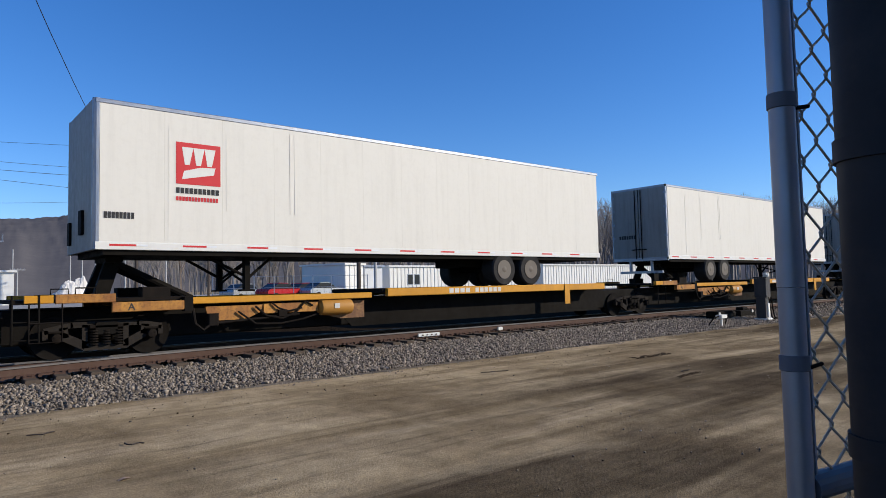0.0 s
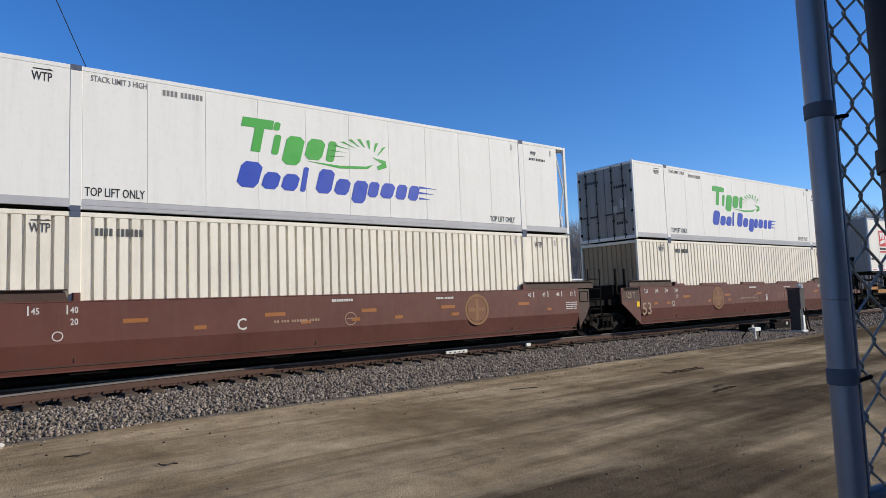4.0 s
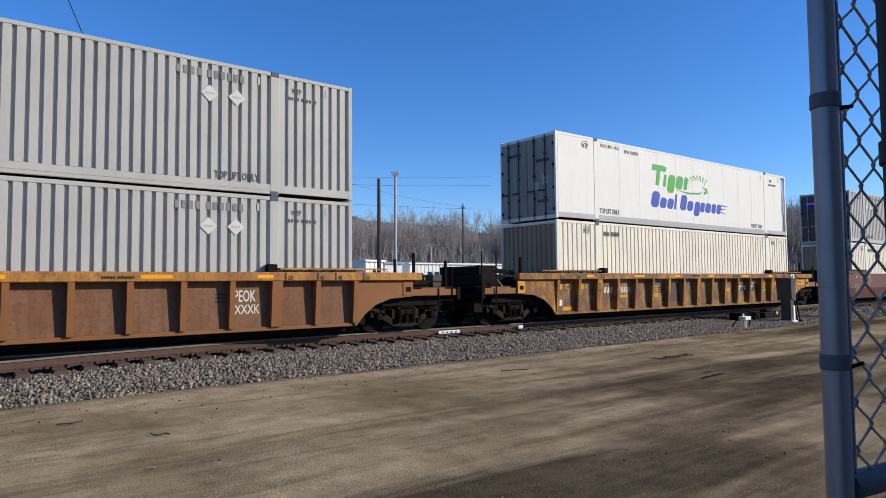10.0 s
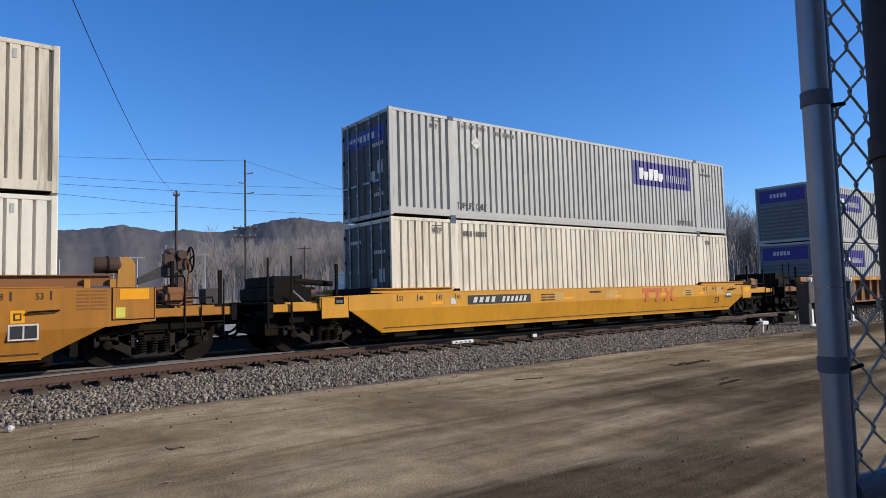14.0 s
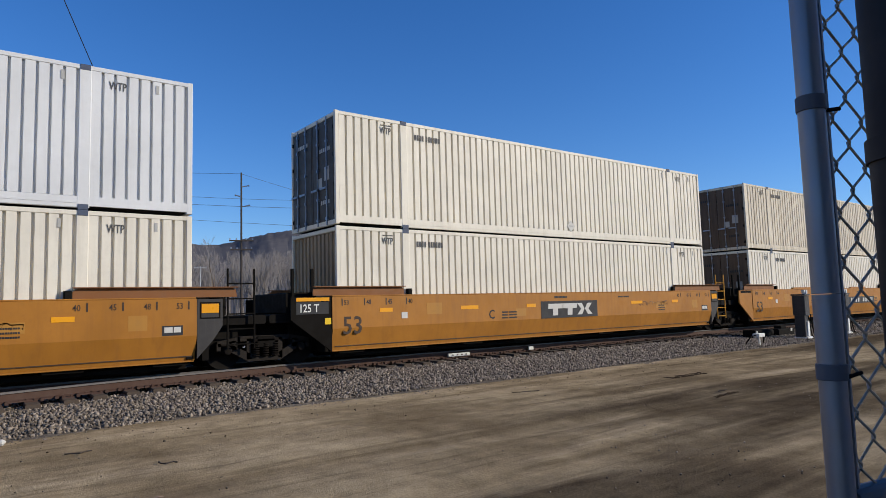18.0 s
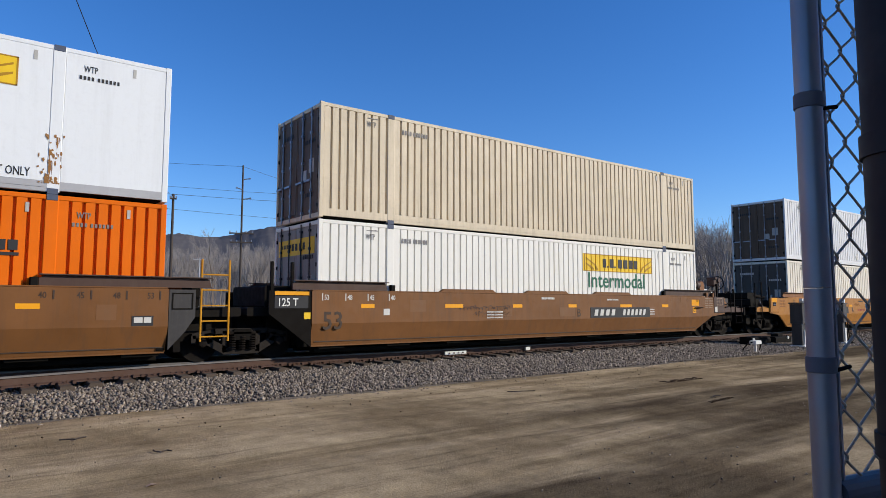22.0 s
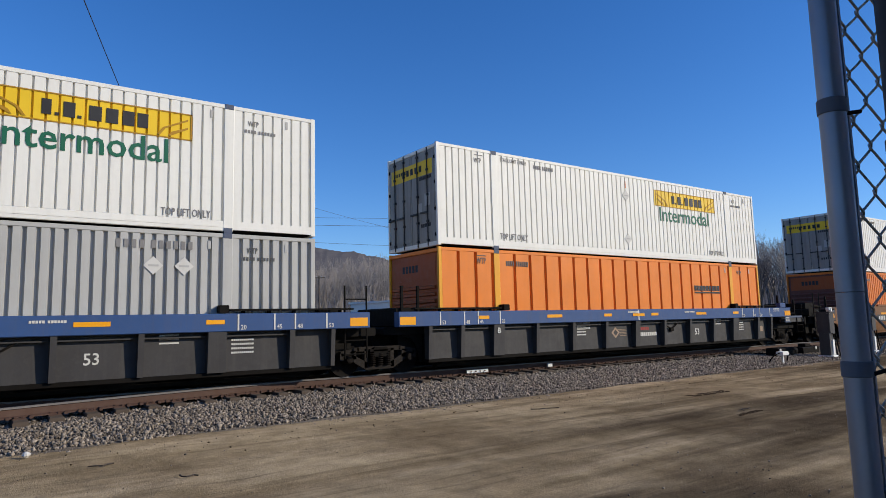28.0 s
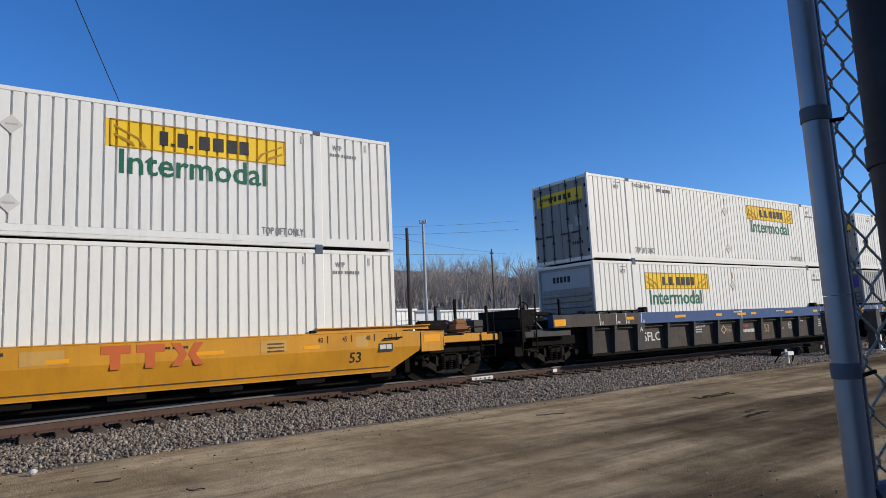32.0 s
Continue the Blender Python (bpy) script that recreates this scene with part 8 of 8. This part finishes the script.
def silo(az, d, r, h):
    p = spot(az, d)
    s = thing("storage_silo", "tall brushed-steel storage silo with a railed top", "silo", "steel silos of the yard", m=Matrix.Translation((p.x, p.y, YARD)))
    part("shell", Shape().lathe([(0.0, r), (h - 0.5, r), (h, r * 0.9)], (0, 0, 0), 2, 40), M["steel_tank"], s, smooth=True)
    for z in (h * 0.3, h * 0.62):
        part("seam_ring", Shape().lathe([(z, r + 0.015), (z + 0.08, r + 0.015)], (0, 0, 0), 2, 40), M["galv"], s)
    rail = Shape()
    n = 14
    for k in range(n):
        a = 2 * math.pi * k / n
        rail.rod((r * math.cos(a), r * math.sin(a), h - 0.3), (r * math.cos(a), r * math.sin(a), h + 0.95), 0.03, 5)
        b = 2 * math.pi * (k + 1) / n
        for z in (h + 0.5, h + 0.95):
            rail.rod((r * math.cos(a), r * math.sin(a), z), (r * math.cos(b), r * math.sin(b), z), 0.03, 5)
    part("guard_rail", rail, M["galv"], s)
    lad = Shape()
    for k in (-0.25, 0.25):
        lad.rod((r + 0.25, k, 0), (r + 0.25, k, h + 0.9), 0.035, 5)
    for i in range(int(h / 0.6)):
        lad.rod((r + 0.25, -0.25, 0.4 + i * 0.6), (r + 0.25, 0.25, 0.4 + i * 0.6), 0.025, 5)
    part("ladder", lad, M["galv"], s)
    part("rest_platform", Shape().box(r, r + 0.9, -0.6, 0.6, h * 0.62, h * 0.62 + 0.12).box(r + 0.8, r + 0.86, -0.6, 0.6, h * 0.62, h * 0.62 + 1.0), M["galv"], s)
    part("top_dome", Shape().lathe([(h, r * 0.9), (h + 0.5, r * 0.3), (h + 0.7, 0.2)], (0, 0, 0), 2, 24), M["steel_tank"], s)


silo(3.80, 97, 1.62, 12.2)
silo(1.10, 97, 1.62, 12.2)
silo(-1.6, 99, 1.62, 12.2)


def utility_pole(az, d, h, arms=(), mat="pole_wood", r=0.15, lamp_arm=False, pins=()):
    p = spot(az, d)
    s = thing("utility_pole", "weathered utility pole with crossarms" if arms else "plain weathered utility pole", "utility pole", "poles of the yard", m=pose(p.x, p.y, YARD, 0, 0, faces(p)))
    h -= YARD
    part("shaft", Shape().rod((0, 0, -0.3), (0, 0, h), r, 10, r * 0.66), M[mat], s)
    for z, w in arms:
        z -= YARD
        a = part("crossarm", Shape().box(-w / 2, w / 2, -r - 0.10, -r * 0.8, z - 0.06, z + 0.06, 0.01), M[mat], s)
        for k in (-0.46, -0.2, 0.2, 0.46):
            part("insulator", Shape().rod((k * w, -r - 0.05, z + 0.06), (k * w, -r - 0.05, z + 0.22), 0.05, 6), M["galv"], a)
    for z, w in pins:
        part("line_pin", Shape().rod((0, -0.05, z - YARD - 0.12), (w, -0.05, z - YARD), 0.045, 6).rod((w, -0.05, z - YARD), (w * 1.25, -0.05, z - YARD + 0.03), 0.075, 8), M["galv"], s)
    if lamp_arm:
        part("lamp_arm", Shape().path([(0, -0.1, h - 2.6), (1.0, -0.3, h - 1.9), (2.0, -0.4, h - 1.6)], 0.04).box(1.9, 2.4, -0.5, -0.3, h - 1.66, h - 1.54), M["galv"], s)
    return p


POLES = {
    "corner": utility_pole(14.2, 56, 10.6, ((10.2, 0.5),), r=0.14),
    "tall": utility_pole(19.67, 60, 14.2, ((8.0, 2.1), (7.2, 1.9)), r=0.11, pins=((13.0, 0.55), (12.1, -0.45), (11.2, 0.6))),
    "dark": utility_pole(32.23, 47, 9.4, (), r=0.17),
    "pale": utility_pole(33.7, 47, 9.9, ((9.7, 0.5),), mat="pale_pole", r=0.13),
    "wood": utility_pole(39.75, 85, 12.2, ((11.6, 0.5),), r=0.13),
    "silo": utility_pole(1.9, 80, 12.3, ((12.1, 2.4), (10.0, 0.6)), r=0.16, lamp_arm=True),
}
for az, d, h, arms in ((24.6, 95, 9.0, ((8.7, 1.8),)), (36.9, 110, 8.4, ((8.2, 1.6),)), (16.4, 105, 8.8, ((8.5, 1.8),)), (10.4, 120, 9.2, ((9.0, 1.6), (8.3, 1.4))), (11.3, 120, 9.2, ((9.0, 2.2),)), (9.6, 125, 8.2, ()), (13.4, 110, 10.4, ()), (5.9, 115, 8.4, ()), (6.2, 118, 5.6, ((5.4, 2.0),))):
    utility_pole(az, d, h, arms, mat="pale_pole" if d > 104 else "pole_wood", r=0.12)


def wire(points, sag, r=0.012, label="thin black overhead wire"):
    sh = Shape()
    for a, b in zip(points, points[1:]):
        n = 14
        pts = []
        for i in range(n + 1):
            u = i / n
            q = a.lerp(b, u)
            pts.append((q.x, q.y, q.z - sag * 4 * u * (1 - u)))
        sh.path(pts, r, 4)
    thing("overhead_wire", label, "wire", "overhead wires", mesh=sh.mesh("overhead_wire", M["ink"]))


def up(p, z):
    return Vector((p.x, p.y, z))


wire([Vector((-35, 55, 13.0)), Vector((50, 55, 14.0))], 2.3, 0.016)
wire([Vector((-35, 55, 12.4)), Vector((50, 55, 13.0))], 2.1, 0.020)
wire([Vector((-35, 55, 12.6)), up(POLES["corner"], 9.35), Vector((48, 55, 10.1))], 0.25, 0.017)
wire([spot(-30, 62, 6.6), up(POLES["corner"], 8.9)], 0.5, 0.013)
wire([spot(-22, 80, 15.5), up(POLES["tall"], 14.1), up(POLES["wood"], 11.8)], 0.7, 0.015)
# the service drop over the track, from behind the camera down to the corner pole
wire([Vector((-3.7, -2.2, 9.8)), up(POLES["corner"], 10.5)], 2.0, 0.011)


def pile():
    """A tipped heap: slumped skirts, a lumpy crest with one knob."""
    n = 60
    u = np.linspace(-1, 1, n)
    X, Y = np.meshgrid(u * 3.4, u * 2.4)
    r = np.hypot(X / 3.2, Y / 2.2)
    Z = 2.1 * np.clip(1 - r, 0, 1) ** 0.85 + 1.15 * np.exp(-((X - 0.9) ** 2 + Y ** 2) / 0.28) + 0.5 * np.exp(-((X + 0.8) ** 2 + Y ** 2) / 0.5)
    Z = Z * (1 + 0.45 * soft_noise(X, Y, 41, 4, 1.1)) * np.clip((1.06 - r) * 6, 0, 1) - 0.05
    i = np.arange((n - 1) * (n - 1))
    a = (i // (n - 1)) * n + i % (n - 1)
    me = bpy.data.meshes.new("stockpile")
    me.from_pydata(np.stack([X.ravel(), Y.ravel(), Z.ravel()], -1).tolist(), [], np.stack([a, a + 1, a + n + 1, a + n], -1).tolist())
    me.materials.append(M["salt"])
    thing("stockpile", "lumpy heap of pale crushed material in the yard", "stockpile", mesh=me, m=Matrix.Translation((13.3, 76, YARD)))


pile()


def ribbed_building(az0, az1, d0, d1, h, label, window=None, mat="white", ribs=True, deep=6.0):
    """A long low metal building between two bearings."""
    a, b = spot(az0, d0), spot(az1, d1)
    v = b - a
    L = v.length
    t = thing("metal_building", label, "building", "low buildings of the yard", m=pose(a.x, a.y, YARD, 0, 0, math.degrees(math.atan2(v.y, v.x))))
    part("wall", Shape().box(0, L, 0, deep, 0, h), M[mat], t)
    part("roof", Shape().box(-0.2, L + 0.2, -0.25, deep + 0.2, h + 0.004, h + 0.2, 0.03), M["galv" if mat != "white" else "white"], t)
    if ribs:
        n = int(L / 0.55)
        step = L / n
        for i in range(n):
            part("wall_rib", Shape().box(i * step + 0.04, i * step + step * 0.58, -0.06, 0.0, 0.05, h - 0.02), M[mat], t)
    if window:
        for x, w, z0, z1 in window:
            fr = part("window", Shape().box(x - 0.08, x + w + 0.08, -0.10, -0.062, z0 - 0.08, z1 + 0.08), M["galv"], t)
            part("pane", Shape().box(x, x + w, -0.108, -0.101, z0, z1), M["window"], fr)
    return t


ribbed_building(34.9, 46.5, 74, 88, 3.2, "long low white ribbed metal building", window=((2.6, 0.7, 1.2, 2.3), (3.6, 0.7, 1.2, 2.3)))
ribbed_building(48.5, 60.0, 90, 118, 3.4, "long low white ribbed metal building")
ribbed_building(31.0, 32.6, 64, 66.0, 3.2, "small white flat-roofed shed", mat="white")
ribbed_building(32.75, 34.3, 68, 69, 3.1, "small grey metal shed", mat="silver", ribs=False)
ribbed_building(4.9, 6.0, 70, 70, 3.0, "white box trailer parked in the yard", mat="white", ribs=False, deep=2.5)


def parked_car(az, d, mat, label, turn=0.0):
    p = spot(az, d)
    c = thing("parked_car", label, "car", "cars parked in the yard", m=pose(p.x, p.y, YARD + 0.03, 0, 0, turn))
    prof = [(0.35, -2.2), (0.35, 2.2), (0.62, 2.25), (0.86, 2.1), (0.95, 1.1), (0.98, -2.05), (0.75, -2.25)]
    part("body", Shape().prism([(z, x) for z, x in prof][::-1], 1, -0.88, 0.88), M[mat], c)
    part("cabin", Shape().prism([(0.96, 0.9), (1.42, 0.2), (1.45, -1.0), (0.98, -1.75)], 1, -0.74, 0.74), M["window"], c)
    part("roof", Shape().prism([(1.44, 0.2), (1.49, 0.1), (1.50, -0.95), (1.46, -1.05)], 1, -0.72, 0.72), M[mat], c)
    for x in (-1.35, 1.4):
        for y in (-0.82, 0.82):
            w = part("wheel", Shape().lathe([(-0.11, 0.2), (-0.11, 0.31), (0.11, 0.31), (0.11, 0.2)], (x, y, 0.31), 1, 18), M["rubber"], c)
            part("rim", Shape().lathe([(-0.12, 0.19), (0.12, 0.19)], (x, y, 0.31), 1, 14), M["rim"], w)
    part("headlight", Shape().box(2.16, 2.24, -0.8, -0.5, 0.62, 0.75), M["pale_ink"], c)


for az, d, mat, label, turn in ((22.6, 62, "car_silver", "silver saloon parked by the fence", 20), (25.6, 60, "car_red", "red saloon parked by the fence", 15), (27.0, 64, "car_red", "red hatchback parked by the fence", 200), (29.2, 61, "car_silver", "silver car parked by the fence", 10), (31.0, 70, "car_blue", "dark blue car parked by the fence", 190)):
    parked_car(az, d, mat, label, turn)


def yard_fence():
    f = thing("yard_fence", "low wire fence with thin steel posts", "fence")
    a, b = spot(20, 55), spot(33, 57)
    for i in range(9):
        p = a.lerp(b, i / 8)
        part("fence_post", Shape().rod((p.x, p.y, YARD), (p.x, p.y, YARD + 2.1), 0.035, 6), M["galv"], f)
    for z in (0.15, 1.1, 2.05):
        part("fence_rail", Shape().rod((a.x, a.y, YARD + z), (b.x, b.y, YARD + z), 0.02, 5), M["galv"], f)


yard_fence()

# ---- trackside fittings on the near side ----


def cabinet(x, y):
    t = thing("signal_cabinet", "dark grey steel trackside cabinet on a white pedestal", "signal cabinet", "cabinets beside the track", m=pose(x, y, 0.0, 0, 0, 6))
    part("body", Shape().box(0, 0.52, 0, 0.46, 0.98, 1.74, 0.02), M["slate"], t)
    part("lid", Shape().box(-0.03, 0.55, -0.03, 0.49, 1.744, 1.80, 0.012), M["slate"], t)
    part("pedestal", Shape().box(0.02, 0.16, 0.05, 0.42, 0.0, 0.976, 0.01), M["slate"], t)
    part("pedestal", Shape().box(0.30, 0.50, 0.04, 0.40, 0.16, 0.72, 0.01), M["white"], t)
    part("plinth", Shape().box(0.0, 0.7, -0.04, 0.5, 0.02, 0.14, 0.02), M["white"], t)
    part("mast", Shape().box(0.66, 0.78, 0.12, 0.30, 0.0, 1.95, 0.015), M["white"], t, "white painted post")
    part("bracket", Shape().box(0.52, 0.66, 0.14, 0.24, 1.5, 1.58).box(0.56, 0.90, 0.16, 0.28, 1.86, 1.96), M["white"], t)
    for k in (0.58, 0.86):
        part("conduit", Shape().path([(k, 0.1, 1.0), (k + 0.03, 0.06, 0.5), (k - 0.05, -0.02, 0.15), (k + 0.1, -0.2, 0.02)], 0.025, 8), M["black"], t)


cabinet(26.3, 11.55)
cabinet(30.2, 11.6)


def switch_gear():
    t = thing("switch_gear", "small white steel track fitting with drooping black cables", "track fitting", m=pose(22.7, 11.6, 0.02))
    part("head", Shape().box(-0.2, 0.2, -0.12, 0.12, 0.30, 0.43, 0.02), M["white"], t)
    part("leg", Shape().box(-0.03, 0.03, -0.03, 0.03, 0, 0.30), M["white"], t)
    for s in (-1, 1):
        part("cable", Shape().path([(s * 0.2, 0, 0.38), (s * 0.42, 0.05, 0.33), (s * 0.58, 0.12, 0.18), (s * 0.62, 0.2, 0.0)], 0.022, 6), M["black"], t)
    u = thing("switch_machine", "black low switch machine beside the rail", "switch machine", m=pose(24.6, 12.7, 0.12))
    part("case", Shape().box(0, 1.2, 0, 0.5, 0.0, 0.34, 0.03), M["black"], u)
    part("motor", Shape().rod((1.25, 0.25, 0.18), (1.7, 0.25, 0.18), 0.15, 12), M["black"], u)
    part("gear_box", Shape().box(1.9, 3.2, 0.0, 0.5, 0.0, 0.30, 0.04).box(2.3, 2.7, 0.1, 0.4, 0.3, 0.42, 0.02), M["black"], u)
    for k in (0.1, 2.9):
        part("cap", Shape().rod((k, -0.03, 0.25), (k, 0.0, 0.25), 0.065, 12), M["pale_ink"], u)
    part("rod", Shape().rod((0.5, 0.5, 0.1), (0.5, 1.5, 0.1), 0.03, 6).rod((1.4, 0.5, 0.1), (1.4, 1.5, 0.1), 0.03, 6), M["iron"], u)


switch_gear()
rt = thing("rail_joint_bar", "white-painted rail joint bar", "joint bar", "rail joints", m=pose(11.42, TRACK_Y - 0.86, 0.30))
part("bar", Shape().box(-0.38, 0.38, -0.02, 0.03, 0.0, 0.09, 0.01), M["white"], rt)
for k in (-0.24, -0.08, 0.08, 0.24):
    part("bolt", Shape().rod((k, -0.05, 0.045), (k, -0.02, 0.045), 0.02, 6), M["rail_side"], rt)
rt = thing("track_marker", "small white marker on the rail foot", "marker", mesh=Shape().box(-0.09, 0.09, -0.03, 0.03, 0, 0.10, 0.01).mesh("track_marker", M["white"]), m=pose(14.25, TRACK_Y - 0.87, 0.30))

# litter on the dirt: sticks, pebbles, a pale scrap
for x, y, L, turn in ((8.9, 9.2, 0.55, -28), (2.0, 8.0, 0.22, -35), (11.4, 6.6, 0.4, 14), (1.3, 9.4, 0.3, 5)):
    sh = Shape()
    rnd = random.Random(int(x * 10))
    pts = [(L * (i / 4 - 0.5), 0.05 * math.sin(i * 1.7 + x), 0.015 + 0.01 * rnd.random()) for i in range(5)]
    sh.path(pts, 0.009, 5)
    z = float(lie(np.array([x]), np.array([y]))[0])
    thing("fallen_stick", "thin dark broken stick lying on the dirt", "stick", "sticks on the dirt", mesh=sh.mesh("fallen_stick", M["pole_wood"]), m=pose(x, y, z, 0, 0, turn))


def tyre_print(x, y, length, turn, wide):
    """Loosened dark clods left by a tyre's lugs, in two slanting rows."""
    sh = Shape()
    rnd = random.Random(int(x * 100))
    n = int(length / 0.075)
    for i in range(n):
        for e in (-1, 1):
            if rnd.random() < 0.12:
                continue
            cx, cy = (i - n / 2) * 0.075 + rnd.uniform(-0.01, 0.01), e * wide * 0.25 + rnd.uniform(-0.01, 0.01)
            l, w, h = wide * rnd.uniform(0.16, 0.24), rnd.uniform(0.014, 0.024), rnd.uniform(0.008, 0.020)
            p = [(cx - w + e * l * 0.4, cy - l), (cx + w + e * l * 0.4, cy - l), (cx + w - e * l * 0.4, cy + l), (cx - w - e * l * 0.4, cy + l)]
            top = [(a * 0.6 + cx * 0.4, b * 0.75 + cy * 0.25) for a, b in p]
            sh.add([(a, b, -0.02) for a, b in p] + [(a, b, h) for a, b in top], [(4, 5, 6, 7), (0, 1, 5, 4), (1, 2, 6, 5), (2, 3, 7, 6), (3, 0, 4, 7)])
    z = float(lie(np.array([x]), np.array([y]))[0])
    thing("tyre_print", "dark lug print of a lorry tyre in the dirt", "tyre print", "tyre prints in the dirt", "stuff", sh.mesh("tyre_print", M["clod"]), pose(x, y, z, 0, 0, turn))


M["clod"] = coat("dark_earth_clod", (0.085, 0.058, 0.036), 0.95, 0.4, streak=0.3, spot=0.4, spec=0.0)
tyre_print(13.3, 8.5, 1.4, -1, 0.30)
tyre_print(11.1, 6.33, 0.9, 5, 0.13)
leaf = Shape()
leaf.add([(-0.09, -0.03, 0.01), (0.0, -0.05, 0.035), (0.1, 0.0, 0.02), (0.0, 0.05, 0.04), (-0.08, 0.04, 0.012), (0, 0, 0.01)], [(0, 1, 3, 4), (1, 2, 3), (0, 5, 2, 1), (4, 3, 2, 5)])
thing("paper_scrap", "crumpled pale scrap on the dirt", "litter", mesh=leaf.mesh("paper_scrap", M["faded_tan"]), m=pose(1.6, 6.7, float(lie(np.array([1.6]), np.array([6.7]))[0])) @ Matrix.Scale(0.6, 4))
n = 3000
px, py = rng.uniform(-2, 26, n), rng.uniform(3.0, 11.2, n)
keep = rng.uniform(0, 1, n) < 0.12 + 0.5 * np.clip((py - 9.0) / 2, 0, 1) + 0.25 * (soft_noise(px, py, 31, 2, 0.5) > 0.25)
px, py = px[keep], py[keep]
sz = rng.uniform(0.005, 0.017, len(px))
scatter("pebbles", "scattered small pebbles pressed into the dirt", px, py, lie(px, py) + sz * 0.3, sz, M["stone"], "pebbles")

n = 160
px, py = rng.uniform(-2, 26, n), 10.75 - np.abs(rng.normal(0, 0.75, n))
sz = rng.uniform(0.006, 0.022, n)
scatter("earth_clods", "dark crumbs of earth along the foot of the ballast", px, py, lie(px, py) + sz * 0.25, sz, M["clod"], "earth clods")
rock = Shape()
rnd = random.Random(8)
rock.lathe([(-0.03, 0.03), (0.0, 0.055), (0.025, 0.048), (0.05, 0.02)], (0, 0, 0), 2, 9)
rock.v = [(x * rnd.uniform(0.8, 1.25), y * rnd.uniform(0.8, 1.2), z) for x, y, z in rock.v]
thing("pale_rock", "pale rounded stone lying at the foot of the ballast", "stone", mesh=rock.mesh("pale_rock", M["pale_ink"]), m=pose(0.55, 10.75, 0.04))

# unseen wall added behind the camera to keep the sun off the gate
wall = thing("wall_south", "unseen plain wall added to shade the gate", "wall", kind="structure", mesh=Shape().box(0.6, 4.9, -1.3, -1.05, -0.1, 4.6).mesh("wall_south", M["silver"]))

# ---- the gate beside the camera ----
GATE = Vector((1.02, 0.417, 0))


def gate():
    g = thing("chain_link_gate", "galvanised chain-link gate leaf with tension bands", "gate", m=pose(GATE.x, GATE.y, 0, 0, 0, -10))
    part("frame_post", Shape().lathe([(0.05, 0.0184), (1.737, 0.0184)], (0, 0, 0), 2, 24), M["galv"], g, smooth=True)
    part("frame_post", Shape().lathe([(1.738, 0.0187), (2.75, 0.0187)], (0, 0, 0), 2, 24), M["galv"], g, smooth=True)
    for z in (0.5, 1.05, 1.626, 2.020, 2.45):
        b = part("tension_band", Shape().lathe([(z - 0.0115, 0.0196), (z - 0.0105, 0.0206), (z + 0.0105, 0.0206), (z + 0.0115, 0.0196)], (0, 0, 0), 2, 24), M["band"], g, smooth=True)
        part("band_tab", Shape().box(0.018, 0.030, -0.004, 0.004, z - 0.010, z + 0.004), M["band"], b)
        part("bolt", Shape().rod((0.022, -0.008, z - 0.009), (0.050, -0.012, z - 0.004), 0.0032, 8), M["iron"], b)
    part("mid_rail", Shape().rod((0.017, 0, 1.440), (0.95, 0, 1.440), 0.0205, 16), M["dull_tube"], g)
    part("tension_bar", Shape().box(0.027, 0.031, -0.008, 0.008, 0.1, 2.7), M["galv"], g)
    h = 0.0369
    for k in range(-1, 24):
        pts = []
        z = 1.02
        for j in range(46):
            side = (k + j) % 2
            x = 0.050 + (k + side) * h
            s = 1 if side else -1
            zz = 0.9676 + j * h
            for u in (-0.18, 0.0, 0.18):
                pts.append((x + s * (0.0035 - 0.055 * u * u) - s * abs(u) * h * 0.62, 0.0035 * s * (1 if u <= 0 else -1) * (0.4 + abs(u) * 3), zz + u * h))
        part("mesh_wire", Shape().path(pts, 0.0021, 6), M["wire"], g)
    p = thing("gate_post", "thick dark painted steel gate post", "gate post", m=pose(0.9217, 0.2595, 0))
    part("tube", Shape().lathe([(-0.1, 0.052), (2.9, 0.052)], (0, 0, 0), 2, 32), M["dark_post"], p, smooth=True)
    for z in (0.7, 1.547, 1.908):
        b = part("hinge_band", Shape().lathe([(z - 0.014, 0.0555), (z + 0.014, 0.0555)], (0, 0, 0), 2, 32), M["dark_post"], p, smooth=True)


gate()


def motions():
    times = [0.5 * i for i in range(65)]
    for ob, x, z in TRAIN:
        walk(ob, [(t, pose(x + run_of(t), TRACK_Y, RAIL_Z + z)) for t in times])
    # wheels roll without slipping while they pass
    for ob, along, place in TURNING:
        rows = []
        for i in range(32 * FPS + 1):
            t = i / FPS
            if i in (0, 32 * FPS) or -6 < along + run_of(t) < 40:
                rows.append((t, pose(*place, 0, math.degrees(run_of(t) / 0.42) % 360, 0)))
        near = [r for r in rows if 0 < r[0] < 32]
        if near and rows[0][0] == 0:
            rows[0] = (rows[0][0], rows[0][1] if along + run_of(0) > -6 and along + run_of(0) < 40 else near[0][1])
        if near and not (-6 < along + run_of(32) < 40):
            rows[-1] = (32.0, near[-1][1])
        walk(ob, rows)


motions()
